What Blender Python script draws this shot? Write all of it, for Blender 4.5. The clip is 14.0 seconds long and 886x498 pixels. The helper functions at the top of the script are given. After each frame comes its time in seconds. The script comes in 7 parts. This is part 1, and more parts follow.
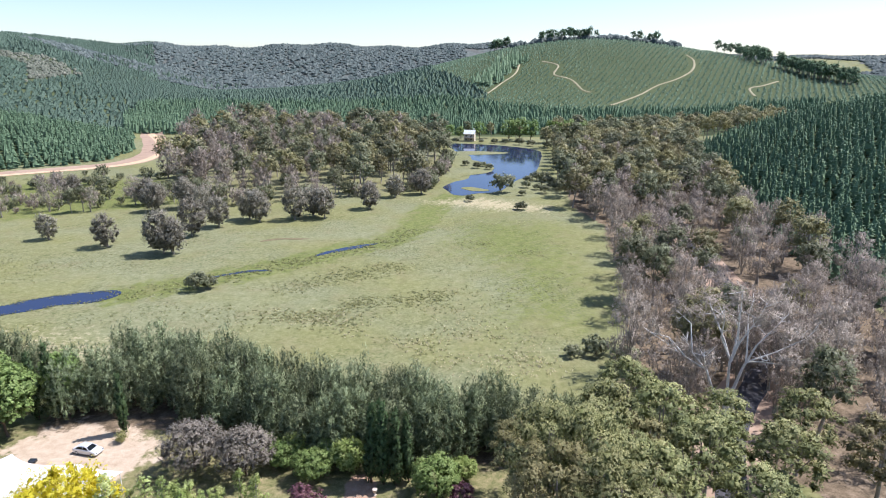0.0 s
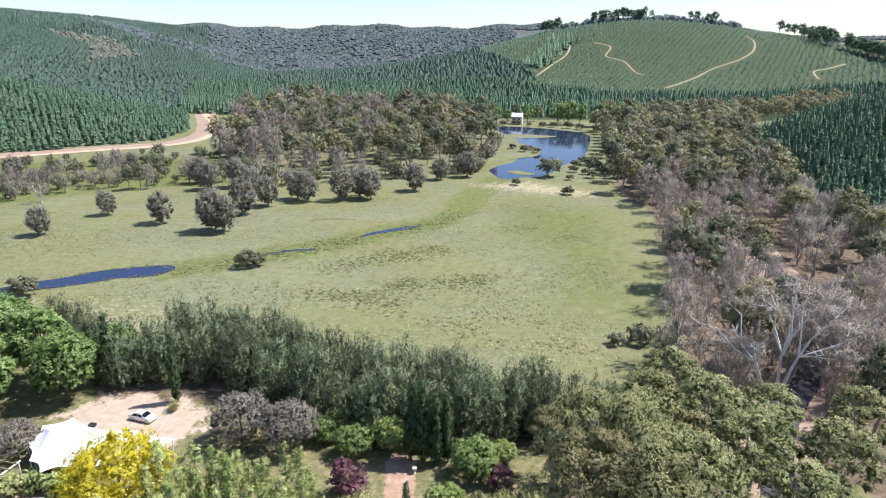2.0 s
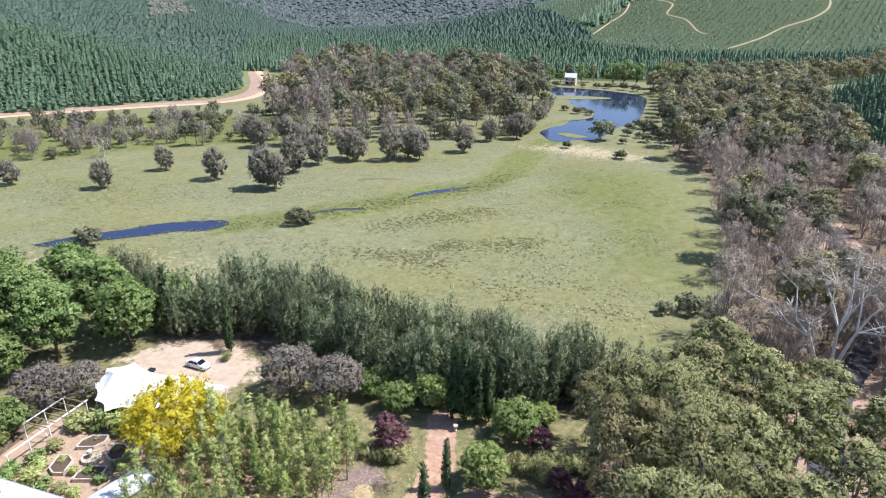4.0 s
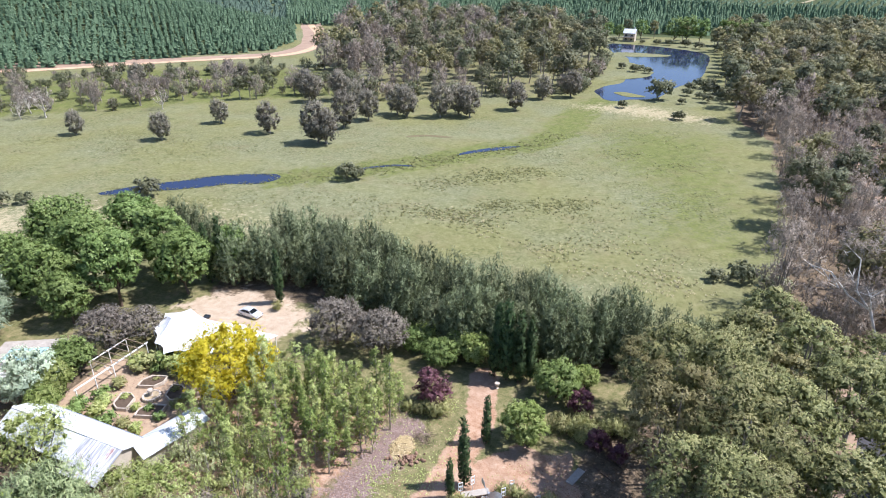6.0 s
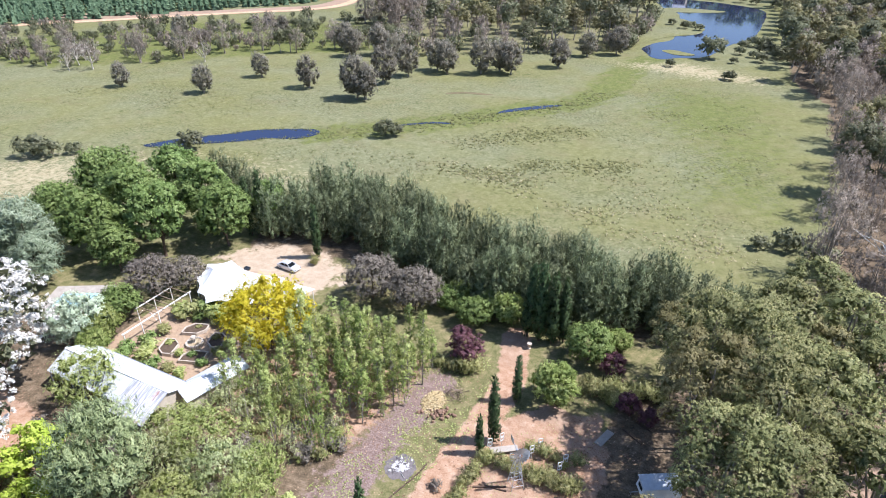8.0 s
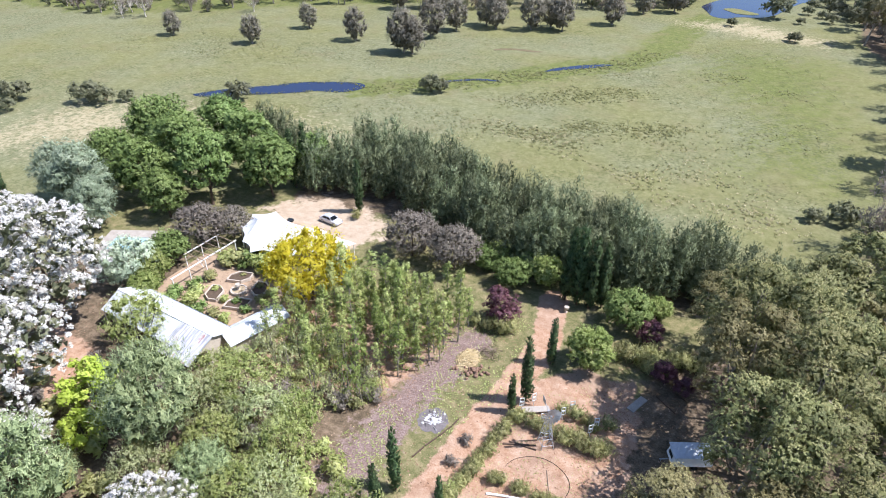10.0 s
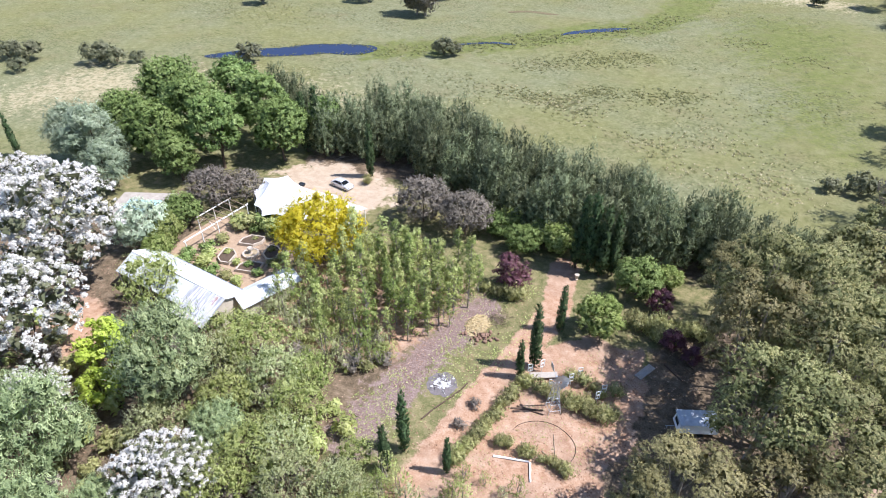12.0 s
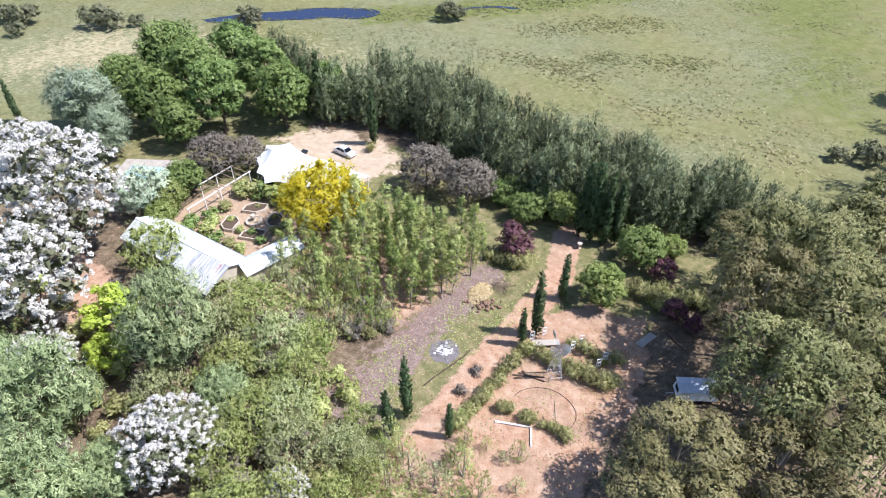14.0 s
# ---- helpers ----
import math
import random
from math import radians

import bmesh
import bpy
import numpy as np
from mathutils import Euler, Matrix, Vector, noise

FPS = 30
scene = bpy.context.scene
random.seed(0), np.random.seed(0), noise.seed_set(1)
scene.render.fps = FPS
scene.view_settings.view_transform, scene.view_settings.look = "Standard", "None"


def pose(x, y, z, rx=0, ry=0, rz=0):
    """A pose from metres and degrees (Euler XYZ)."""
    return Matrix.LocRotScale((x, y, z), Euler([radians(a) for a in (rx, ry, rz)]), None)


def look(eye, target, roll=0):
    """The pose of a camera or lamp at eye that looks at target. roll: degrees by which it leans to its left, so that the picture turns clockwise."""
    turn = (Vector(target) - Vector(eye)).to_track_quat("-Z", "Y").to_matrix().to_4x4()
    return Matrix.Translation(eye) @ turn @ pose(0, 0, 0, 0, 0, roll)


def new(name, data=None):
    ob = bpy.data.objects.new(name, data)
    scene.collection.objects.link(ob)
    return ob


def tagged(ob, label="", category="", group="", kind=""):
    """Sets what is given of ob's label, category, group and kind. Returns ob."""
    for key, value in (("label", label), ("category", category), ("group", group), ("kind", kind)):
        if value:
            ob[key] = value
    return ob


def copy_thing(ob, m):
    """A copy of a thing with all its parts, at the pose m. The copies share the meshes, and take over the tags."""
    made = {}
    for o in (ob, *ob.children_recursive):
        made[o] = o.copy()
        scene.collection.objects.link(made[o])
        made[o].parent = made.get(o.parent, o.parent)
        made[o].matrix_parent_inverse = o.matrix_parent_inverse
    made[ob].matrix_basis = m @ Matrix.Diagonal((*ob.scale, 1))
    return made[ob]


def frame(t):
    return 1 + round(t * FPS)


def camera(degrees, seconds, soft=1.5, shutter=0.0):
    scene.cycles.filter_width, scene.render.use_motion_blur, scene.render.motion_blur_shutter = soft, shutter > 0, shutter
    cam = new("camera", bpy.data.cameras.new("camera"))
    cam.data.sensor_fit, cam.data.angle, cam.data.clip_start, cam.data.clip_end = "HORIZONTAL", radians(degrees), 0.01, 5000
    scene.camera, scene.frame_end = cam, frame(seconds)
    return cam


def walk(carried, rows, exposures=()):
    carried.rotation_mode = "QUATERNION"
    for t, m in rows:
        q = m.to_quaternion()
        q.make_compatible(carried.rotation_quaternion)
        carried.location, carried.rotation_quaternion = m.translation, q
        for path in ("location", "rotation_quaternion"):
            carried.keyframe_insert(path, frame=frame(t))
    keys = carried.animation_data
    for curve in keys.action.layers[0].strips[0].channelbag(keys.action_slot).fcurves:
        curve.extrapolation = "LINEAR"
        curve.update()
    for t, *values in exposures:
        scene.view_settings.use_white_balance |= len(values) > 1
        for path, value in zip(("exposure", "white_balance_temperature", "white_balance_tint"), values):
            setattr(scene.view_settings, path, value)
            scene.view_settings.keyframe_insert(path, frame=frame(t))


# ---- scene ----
EYE = 58.0
cam = camera(71.24, 14.0, soft=1.0)
PATH = (
    (0.0, pose(0, 0, EYE, 73.47, 0.02, 0.00)),
    (0.5, pose(0, 0, EYE, 73.47, 0.01, 0.88)),
    (1.0, pose(0, 0, EYE, 73.51, -0.05, 2.19)),
    (1.5, pose(0, 0, EYE, 73.06, -0.06, 3.29)),
    (2.0, pose(0, 0, EYE, 71.90, -0.04, 4.31)),
    (2.5, pose(0, 0, EYE, 70.95, -0.10, 5.29)),
    (3.0, pose(0, 0, EYE, 70.08, -0.09, 6.50)),
    (5.5, pose(0, 0, EYE, 65.56, -0.05, 12.44)),
    (6.0, pose(0, 0, EYE, 64.54, 0.02, 13.59)),
    (6.5, pose(0, 0, EYE, 63.63, 0.01, 14.44)),
    (7.0, pose(0, 0, EYE, 62.64, 0.08, 15.30)),
    (7.5, pose(0, 0, EYE, 61.72, 0.15, 16.16)),
    (8.0, pose(0, 0, EYE, 60.75, 0.13, 17.28)),
    (10.5, pose(0, 0, EYE, 56.09, -0.02, 22.31)),
    (11.0, pose(0, 0, EYE, 55.31, -0.01, 22.62)),
    (11.5, pose(0, 0, EYE, 54.58, -0.04, 22.78)),
    (12.0, pose(0, 0, EYE, 53.80, -0.03, 22.94)),
    (12.5, pose(0, 0, EYE, 53.08, -0.04, 23.03)),
    (13.0, pose(0, 0, EYE, 52.28, 0.01, 23.11)),
    (13.5, pose(0, 0, EYE, 51.53, -0.02, 23.22)),
    (14.0, pose(0, 0, EYE, 50.85, -0.01, 23.28)),
)
walk(cam, PATH, exposures=((0.0, 0.77, 5860, 17), (14.0, 0.77, 5860, 17)))

# ---------------------------------------------------------------- daylight
SUN_AZ, SUN_EL = radians(75.0), radians(56.0)
sun_way = Vector((math.sin(SUN_AZ) * math.cos(SUN_EL), math.cos(SUN_AZ) * math.cos(SUN_EL), math.sin(SUN_EL)))
world = bpy.data.worlds.new("daylight")
scene.world = world
world.use_nodes = True
wn = world.node_tree.nodes
sky = wn.new("ShaderNodeTexSky")
sky.sky_type = "NISHITA"
sky.sun_disc = False
sky.sun_elevation, sky.sun_rotation = SUN_EL, SUN_AZ
sky.air_density, sky.dust_density, sky.ozone_density = 1.0, 0.5, 2.0
wn["Background"].inputs["Strength"].default_value = 0.105
world.node_tree.links.new(sky.outputs["Color"], wn["Background"].inputs["Color"])
lamp = bpy.data.lights.new("sun", "SUN")
lamp.energy, lamp.angle, lamp.color = 4.6, radians(0.53), (1.0, 0.96, 0.9)
sun = new("sun", lamp)
sun.matrix_world = look(sun_way * 300, (0, 0, 0))


# ---------------------------------------------------------------- materials
def nodes_of(name):
    m = bpy.data.materials.new(name)
    m.use_nodes = True
    return m, m.node_tree.nodes, m.node_tree.links, m.node_tree.nodes["Principled BSDF"]


def link_noise(n, l, scale, detail=5.0, rough=0.6, vector=None):
    t = n.new("ShaderNodeTexNoise")
    t.inputs["Scale"].default_value, t.inputs["Detail"].default_value, t.inputs["Roughness"].default_value = scale, detail, rough
    if vector is not None:
        l.new(vector, t.inputs["Vector"])
    return t.outputs["Fac"]


def ramp(n, l, fac, stops):
    r = n.new("ShaderNodeValToRGB")
    while len(r.color_ramp.elements) < len(stops):
        r.color_ramp.elements.new(0.5)
    for e, (p, c) in zip(r.color_ramp.elements, stops):
        e.position, e.color = p, (*c, 1) if len(c) == 3 else c
    l.new(fac, r.inputs["Fac"])
    return r.outputs["Color"]


def mixed(n, l, fac, a, b, how="MIX"):
    m = n.new("ShaderNodeMix")
    m.data_type, m.blend_type = "RGBA", how
    for sock, v in ((m.inputs[0], fac), (m.inputs[6], a), (m.inputs[7], b)):
        if isinstance(v, (int, float)):
            sock.default_value = v
        elif isinstance(v, tuple):
            sock.default_value = (*v, 1)
        else:
            l.new(v, sock)
    return m.outputs[2]


def maths(n, l, op, a, b=0.0, c=0.0):
    m = n.new("ShaderNodeMath")
    m.operation = op
    for sock, v in zip(m.inputs, (a, b, c)):
        if isinstance(v, (int, float)):
            sock.default_value = v
        else:
            l.new(v, sock)
    return m.outputs[0]


def bumped(n, l, p, height, strength=0.3, distance=0.05):
    b = n.new("ShaderNodeBump")
    b.inputs["Strength"].default_value, b.inputs["Distance"].default_value = strength, distance
    l.new(height, b.inputs["Height"])
    l.new(b.outputs[0], p.inputs["Normal"])


def surface(name, dark, light, scale=3.0, rough=0.8, metal=0.0, bump=0.25, spec=0.3, fine=6.0):
    """A plain surface with stains at two scales and fine relief."""
    m, n, l, p = nodes_of(name)
    pos = n.new("ShaderNodeNewGeometry").outputs["Position"]
    a = link_noise(n, l, scale, 5, 0.65, pos)
    b = link_noise(n, l, scale * fine, 3, 0.6, pos)
    f = maths(n, l, "ADD", maths(n, l, "MULTIPLY", a, 0.65), maths(n, l, "MULTIPLY", b, 0.35))
    l.new(ramp(n, l, f, ((0.32, dark), (0.68, light))), p.inputs["Base Color"])
    p.inputs["Roughness"].default_value, p.inputs["Metallic"].default_value = rough, metal
    p.inputs["Specular IOR Level"].default_value = spec
    bumped(n, l, p, b, bump, 0.03)
    return m


def streaked(name, sheet, rust):
    """Old iron with rust and grey grime running down the sheets in streaks."""
    m, n, l, p = nodes_of(name)
    co = n.new("ShaderNodeTexCoord").outputs["Object"]
    stretch = n.new("ShaderNodeVectorMath")
    stretch.operation = "MULTIPLY"
    l.new(co, stretch.inputs[0])
    stretch.inputs[1].default_value = (3.4, 0.35, 0.35)
    runs = link_noise(n, l, 1.0, 4, 0.6, stretch.outputs[0])
    patch = link_noise(n, l, 0.7, 4, 0.6, co)
    grime = ramp(n, l, runs, ((0.4, c8(150, 152, 156)), (0.56, sheet)))
    stain = maths(n, l, "MULTIPLY", ramp(n, l, patch, ((0.47, (0, 0, 0)), (0.58, (1, 1, 1)))), ramp(n, l, runs, ((0.5, (0, 0, 0)), (0.62, (0.9, 0.9, 0.9)))))
    l.new(mixed(n, l, stain, grime, rust), p.inputs["Base Color"])
    p.inputs["Roughness"].default_value, p.inputs["Specular IOR Level"].default_value = 0.6, 0.3
    return m


def foliage(name, low, mid, high, rough=0.6, through_light=0.3, spec=0.25, vary=0.35):
    """Leaves: each clump and each leaf takes its own tone, each plant its own shade; crown tones also hold painted
    light.
    """
    m, n, l, p = nodes_of(name)
    rnd = n.new("ShaderNodeNewGeometry").outputs["Random Per Island"]
    one = n.new("ShaderNodeObjectInfo").outputs["Random"]
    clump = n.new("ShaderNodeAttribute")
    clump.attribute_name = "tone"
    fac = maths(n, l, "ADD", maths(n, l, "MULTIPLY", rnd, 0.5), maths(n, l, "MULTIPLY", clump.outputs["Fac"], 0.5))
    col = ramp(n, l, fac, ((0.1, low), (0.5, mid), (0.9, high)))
    gain = maths(n, l, "ADD", maths(n, l, "MULTIPLY", one, vary), 1.0 - vary / 2)
    hsv = n.new("ShaderNodeHueSaturation")
    l.new(col, hsv.inputs["Color"])
    l.new(gain, hsv.inputs["Value"])
    l.new(maths(n, l, "ADD", maths(n, l, "MULTIPLY", one, 0.016), 0.492), hsv.inputs["Hue"])
    l.new(hsv.outputs[0], p.inputs["Base Color"])
    p.inputs["Roughness"].default_value, p.inputs["Specular IOR Level"].default_value = rough, spec
    if through_light:
        t = n.new("ShaderNodeBsdfTranslucent")
        l.new(hsv.outputs[0], t.inputs["Color"])
        s = n.new("ShaderNodeMixShader")
        s.inputs[0].default_value = through_light
        l.new(p.outputs[0], s.inputs[1])
        l.new(t.outputs[0], s.inputs[2])
        l.new(s.outputs[0], n["Material Output"].inputs["Surface"])
    return m


def c8(r, g, b, k=1.0):
    """A base colour from an everyday 0 to 255 triple."""
    return tuple(k * (((v / 255 + 0.055) / 1.055) ** 2.4 if v > 10 else v / 255 / 12.92) for v in (r, g, b))


EUC = foliage("eucalypt_leaves", c8(92, 99, 60), c8(131, 134, 84), c8(182, 176, 122), through_light=0.22, vary=0.25)
EUC_GOLD = foliage("olive_gold_eucalypt_leaves", c8(98, 96, 62), c8(138, 131, 86), c8(180, 169, 122), through_light=0.2, vary=0.25)
EUC_DARK = foliage("dark_woodland_leaves", c8(95, 101, 73), c8(118, 120, 90), c8(144, 143, 112))
GREY = foliage("grey_paperbark_leaves", c8(127, 118, 104), c8(153, 142, 128), c8(182, 168, 153), vary=0.3, through_light=0.38)
HEDGE = foliage("she_oak_needles", c8(90, 100, 71), c8(122, 131, 95), c8(161, 167, 125), vary=0.45, through_light=0.26)
CYP = foliage("cypress_scales", c8(57, 75, 48), c8(83, 104, 65), c8(110, 129, 81), vary=0.2)
GREEN = foliage("broad_green_leaves", c8(89, 110, 56), c8(125, 146, 80), c8(162, 178, 111), vary=0.12, through_light=0.28)
LIGHT = foliage("light_green_leaves", c8(141, 154, 87), c8(177, 185, 112), c8(212, 215, 150), through_light=0.4, vary=0.16)
FEATHER = foliage("feathery_grey_green_leaves", c8(148, 157, 107), c8(184, 190, 135), c8(219, 221, 173), through_light=0.44, vary=0.2)
POP = foliage("poplar_leaves", c8(106, 122, 62), c8(142, 156, 84), c8(184, 190, 122), through_light=0.4, vary=0.2)
WATTLE = foliage("wattle_needles", c8(118, 134, 92), c8(156, 171, 120), c8(202, 213, 158), through_light=0.32, vary=0.15)
SILVER = foliage("silver_leaves", c8(158, 174, 148), c8(192, 204, 174), c8(220, 228, 200), vary=0.15)
LIME = foliage("lime_leaves", c8(158, 179, 60), c8(190, 206, 86), c8(217, 226, 120), through_light=0.35)
GOLD = foliage("golden_leaves", c8(208, 196, 40), c8(226, 216, 60), c8(238, 232, 104), through_light=0.5, vary=0.1)
PURPLE = foliage("purple_leaves", c8(90, 58, 66), c8(116, 78, 86), c8(146, 108, 114), vary=0.2)
PLUM = foliage("brown_purple_leaves", c8(107, 102, 91), c8(138, 129, 116), c8(171, 160, 144), vary=0.15)
BLOSSOM = foliage("white_blossom", c8(204, 198, 188), c8(216, 212, 202), c8(222, 220, 213), through_light=0.15, vary=0.05)
PINE = foliage("pine_needles", c8(80, 100, 75), c8(99, 119, 90), c8(121, 139, 107), through_light=0.0, vary=0.0, spec=0.05)
YOUNG_PINE = foliage("young_pine_needles", c8(82, 102, 78), c8(100, 119, 93), c8(119, 135, 109), through_light=0.0, vary=0.0, spec=0.05)
# far needles greyed and blued: distance haze put into the base colour
HAZY_PINE = foliage("hazy_far_pine_needles", c8(78, 95, 80), c8(94, 111, 94), c8(110, 126, 108), through_light=0.0, vary=0.0, spec=0.05)
# bushland is grey-green itself, but tinted greyer and bluer here as painted haze
BUSHLAND = foliage("hazy_bushland_leaves", c8(69, 80, 76), c8(86, 93, 89), c8(101, 107, 101), through_light=0.0, vary=0.0, spec=0.05)
TUFT = foliage("meadow_tussock_blades", c8(108, 114, 72), c8(138, 140, 94), c8(174, 167, 122), vary=0.0, through_light=0.5)
REED = foliage("green_reed_blades", c8(112, 118, 74), c8(136, 140, 92), c8(164, 162, 116), vary=0.0, through_light=0.45)
SHRUB = foliage("grey_green_shrub_leaves", c8(128, 132, 78), c8(164, 164, 106), c8(196, 190, 138), vary=0.2, through_light=0.38)
BARK = surface("rough_brown_bark", c8(66, 54, 44), c8(116, 100, 84), 2.0, 0.9, bump=0.5)
WHITE_BARK = surface("white_gum_bark", c8(176, 168, 158), c8(226, 222, 214), 0.9, 0.7, bump=0.3)
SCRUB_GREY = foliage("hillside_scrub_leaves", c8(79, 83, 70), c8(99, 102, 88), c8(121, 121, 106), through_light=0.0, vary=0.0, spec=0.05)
ROUGH = foliage("bleached_rough_grass", c8(172, 164, 124), c8(196, 188, 148), c8(216, 208, 172), vary=0.0, through_light=0.5)
DUSK = foliage("dull_paperbark_leaves", c8(117, 114, 98), c8(144, 139, 122), c8(176, 167, 149), vary=0.25, through_light=0.3)
WILLOW = foliage("grey_willow_leaves", c8(116, 130, 102), c8(150, 163, 132), c8(184, 193, 164), vary=0.12, through_light=0.35)
FAR_OLIVE = foliage("far_olive_leaves", c8(114, 112, 76), c8(137, 133, 93), c8(163, 154, 114))
PALE_BARK = surface("pale_smooth_bark", c8(150, 140, 124), c8(222, 214, 200), 1.2, 0.75, bump=0.3)
GREY_BARK = surface("grey_bark", c8(110, 102, 92), c8(176, 166, 152), 1.6, 0.9, bump=0.4)


def ground_material():
    """Pasture, dry grass, red soil, bark mulch and forest floor, told apart by the sheet's own cover values."""
    m, n, l, p = nodes_of("pasture_and_soil")
    pos = n.new("ShaderNodeNewGeometry").outputs["Position"]
    big = link_noise(n, l, 0.018, 4, 0.6, pos)
    mid = link_noise(n, l, 0.11, 6, 0.65, pos)
    fine = link_noise(n, l, 0.9, 5, 0.7, pos)
    grain = link_noise(n, l, 5.0, 3, 0.7, pos)

    def cover(name, sharp=1.0):
        a = n.new("ShaderNodeAttribute")
        a.attribute_name = name
        rough_edge = maths(n, l, "MULTIPLY", maths(n, l, "SUBTRACT", fine, 0.5), 0.9 * sharp)
        s = n.new("ShaderNodeMapRange")
        s.interpolation_type = "SMOOTHSTEP"
        s.inputs["From Min"].default_value, s.inputs["From Max"].default_value = 0.35, 0.65
        l.new(maths(n, l, "ADD", a.outputs["Fac"], rough_edge), s.inputs["Value"])
        return s.outputs[0]

    patch = link_noise(n, l, 0.4, 4, 0.7, pos)
    speck = maths(n, l, "ADD", maths(n, l, "ADD", maths(n, l, "MULTIPLY", fine, 0.4), maths(n, l, "MULTIPLY", patch, 0.3)), maths(n, l, "MULTIPLY", grain, 0.3))
    grass = ramp(n, l, speck, ((0.34, c8(134, 136, 84, 0.5)), (0.5, c8(164, 163, 108, 0.51)), (0.66, c8(194, 190, 138, 0.54))))
    sage = ramp(n, l, speck, ((0.34, c8(130, 135, 96, 0.55)), (0.5, c8(161, 162, 120, 0.56)), (0.66, c8(192, 188, 150, 0.57))))
    lush = ramp(n, l, speck, ((0.36, c8(116, 126, 68, 0.48)), (0.53, c8(154, 161, 93, 0.49)), (0.66, c8(182, 184, 118, 0.52))))
    col = mixed(n, l, ramp(n, l, big, ((0.42, (0, 0, 0)), (0.58, (1, 1, 1)))), grass, sage)
    col = mixed(n, l, cover("lush"), col, lush)
    thin = maths(n, l, "ADD", maths(n, l, "MULTIPLY", mid, 0.7), maths(n, l, "MULTIPLY", fine, 0.3))
    col = mixed(n, l, ramp(n, l, thin, ((0.5, (0, 0, 0)), (0.66, (0.5, 0.5, 0.5)))), col, c8(158, 146, 108, 0.6))
    damp = link_noise(n, l, 0.28, 5, 0.7, pos)
    col = mixed(n, l, ramp(n, l, damp, ((0.56, (0, 0, 0)), (0.7, (0.6, 0.6, 0.6)))), col, c8(104, 112, 66, 0.6))
    lumps = link_noise(n, l, 1.3, 3, 0.6, pos)
    zone = ramp(n, l, link_noise(n, l, 0.035, 5, 0.6, pos), ((0.42, (0.12, 0.12, 0.12)), (0.6, (1, 1, 1))))
    tufty = maths(n, l, "MULTIPLY", ramp(n, l, lumps, ((0.47, (0, 0, 0)), (0.62, (0.55, 0.55, 0.55)))), zone)
    col = mixed(n, l, tufty, col, c8(96, 104, 64, 0.5))
    pale = link_noise(n, l, 0.75, 4, 0.7, pos)
    col = mixed(n, l, ramp(n, l, pale, ((0.55, (0, 0, 0)), (0.7, (0.28, 0.28, 0.28)))), col, c8(190, 182, 140, 0.56))
    dry = ramp(n, l, speck, ((0.34, c8(176, 160, 118, 0.6)), (0.5, c8(204, 190, 150, 0.62)), (0.7, c8(222, 210, 176, 0.66))))
    col = mixed(n, l, cover("dry"), col, dry)
    lawn = ramp(n, l, speck, ((0.38, c8(106, 112, 66, 0.55)), (0.5, c8(150, 146, 100, 0.6)), (0.62, c8(192, 172, 132, 0.62))))
    col = mixed(n, l, cover("lawn"), col, lawn)
    floor = ramp(n, l, speck, ((0.38, c8(92, 82, 66, 0.54)), (0.5, c8(142, 124, 100, 0.58)), (0.62, c8(186, 164, 138, 0.6))))
    col = mixed(n, l, cover("litter"), col, floor)
    green = ramp(n, l, speck, ((0.34, c8(76, 88, 58, 0.6)), (0.5, c8(98, 108, 72, 0.6)), (0.7, c8(122, 128, 90, 0.6))))
    col = mixed(n, l, cover("forest", 0.5), col, green)
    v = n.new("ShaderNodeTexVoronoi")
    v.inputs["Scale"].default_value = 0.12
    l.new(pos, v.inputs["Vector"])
    # sunlit crown tops and the shade between crowns are painted into this ramp
    lit_canopy = ramp(n, l, v.outputs["Distance"], ((0.12, c8(114, 118, 110)), (0.5, c8(94, 100, 94)), (0.85, c8(70, 78, 74))))
    lit_canopy = mixed(n, l, ramp(n, l, big, ((0.4, (0, 0, 0)), (0.62, (0.6, 0.6, 0.6)))), lit_canopy, c8(96, 90, 84))
    col = mixed(n, l, cover("bush", 0.3), col, lit_canopy)
    soil = ramp(n, l, speck, ((0.36, c8(172, 128, 98, 0.58)), (0.5, c8(212, 172, 140, 0.62)), (0.64, c8(234, 206, 180, 0.66))))
    soil = mixed(n, l, ramp(n, l, mid, ((0.45, (0, 0, 0)), (0.7, (0.7, 0.7, 0.7)))), soil, c8(196, 172, 150, 0.56))
    col = mixed(n, l, cover("soil"), col, soil)
    bare = ramp(n, l, speck, ((0.34, c8(196, 170, 140, 0.6)), (0.5, c8(218, 196, 168, 0.64)), (0.7, c8(234, 218, 194, 0.68))))
    col = mixed(n, l, cover("bare", 1.3), col, bare)
    mulch = ramp(n, l, maths(n, l, "ADD", maths(n, l, "MULTIPLY", grain, 0.7), maths(n, l, "MULTIPLY", fine, 0.3)),
                 ((0.36, c8(112, 90, 82, 0.6)), (0.5, c8(164, 140, 130, 0.6)), (0.66, c8(206, 186, 174, 0.62))))
    col = mixed(n, l, cover("mulch", 2.2), col, mulch)
    l.new(col, p.inputs["Base Color"])
    p.inputs["Roughness"].default_value, p.inputs["Specular IOR Level"].default_value = 0.95, 0.1
    bumped(n, l, p, speck, 0.4, 0.25)
    return m


GROUND = ground_material()
SEDGE = surface("brown_sedge", c8(92, 86, 62), c8(130, 116, 84), 0.5, 0.95, bump=0.6)
GRAVEL = surface("pale_gravel", c8(184, 146, 112), c8(212, 182, 150), 0.35, 0.95, fine=9)
RED_EARTH = surface("red_earth", c8(140, 116, 96), c8(172, 148, 126), 0.12, 0.95, fine=9)
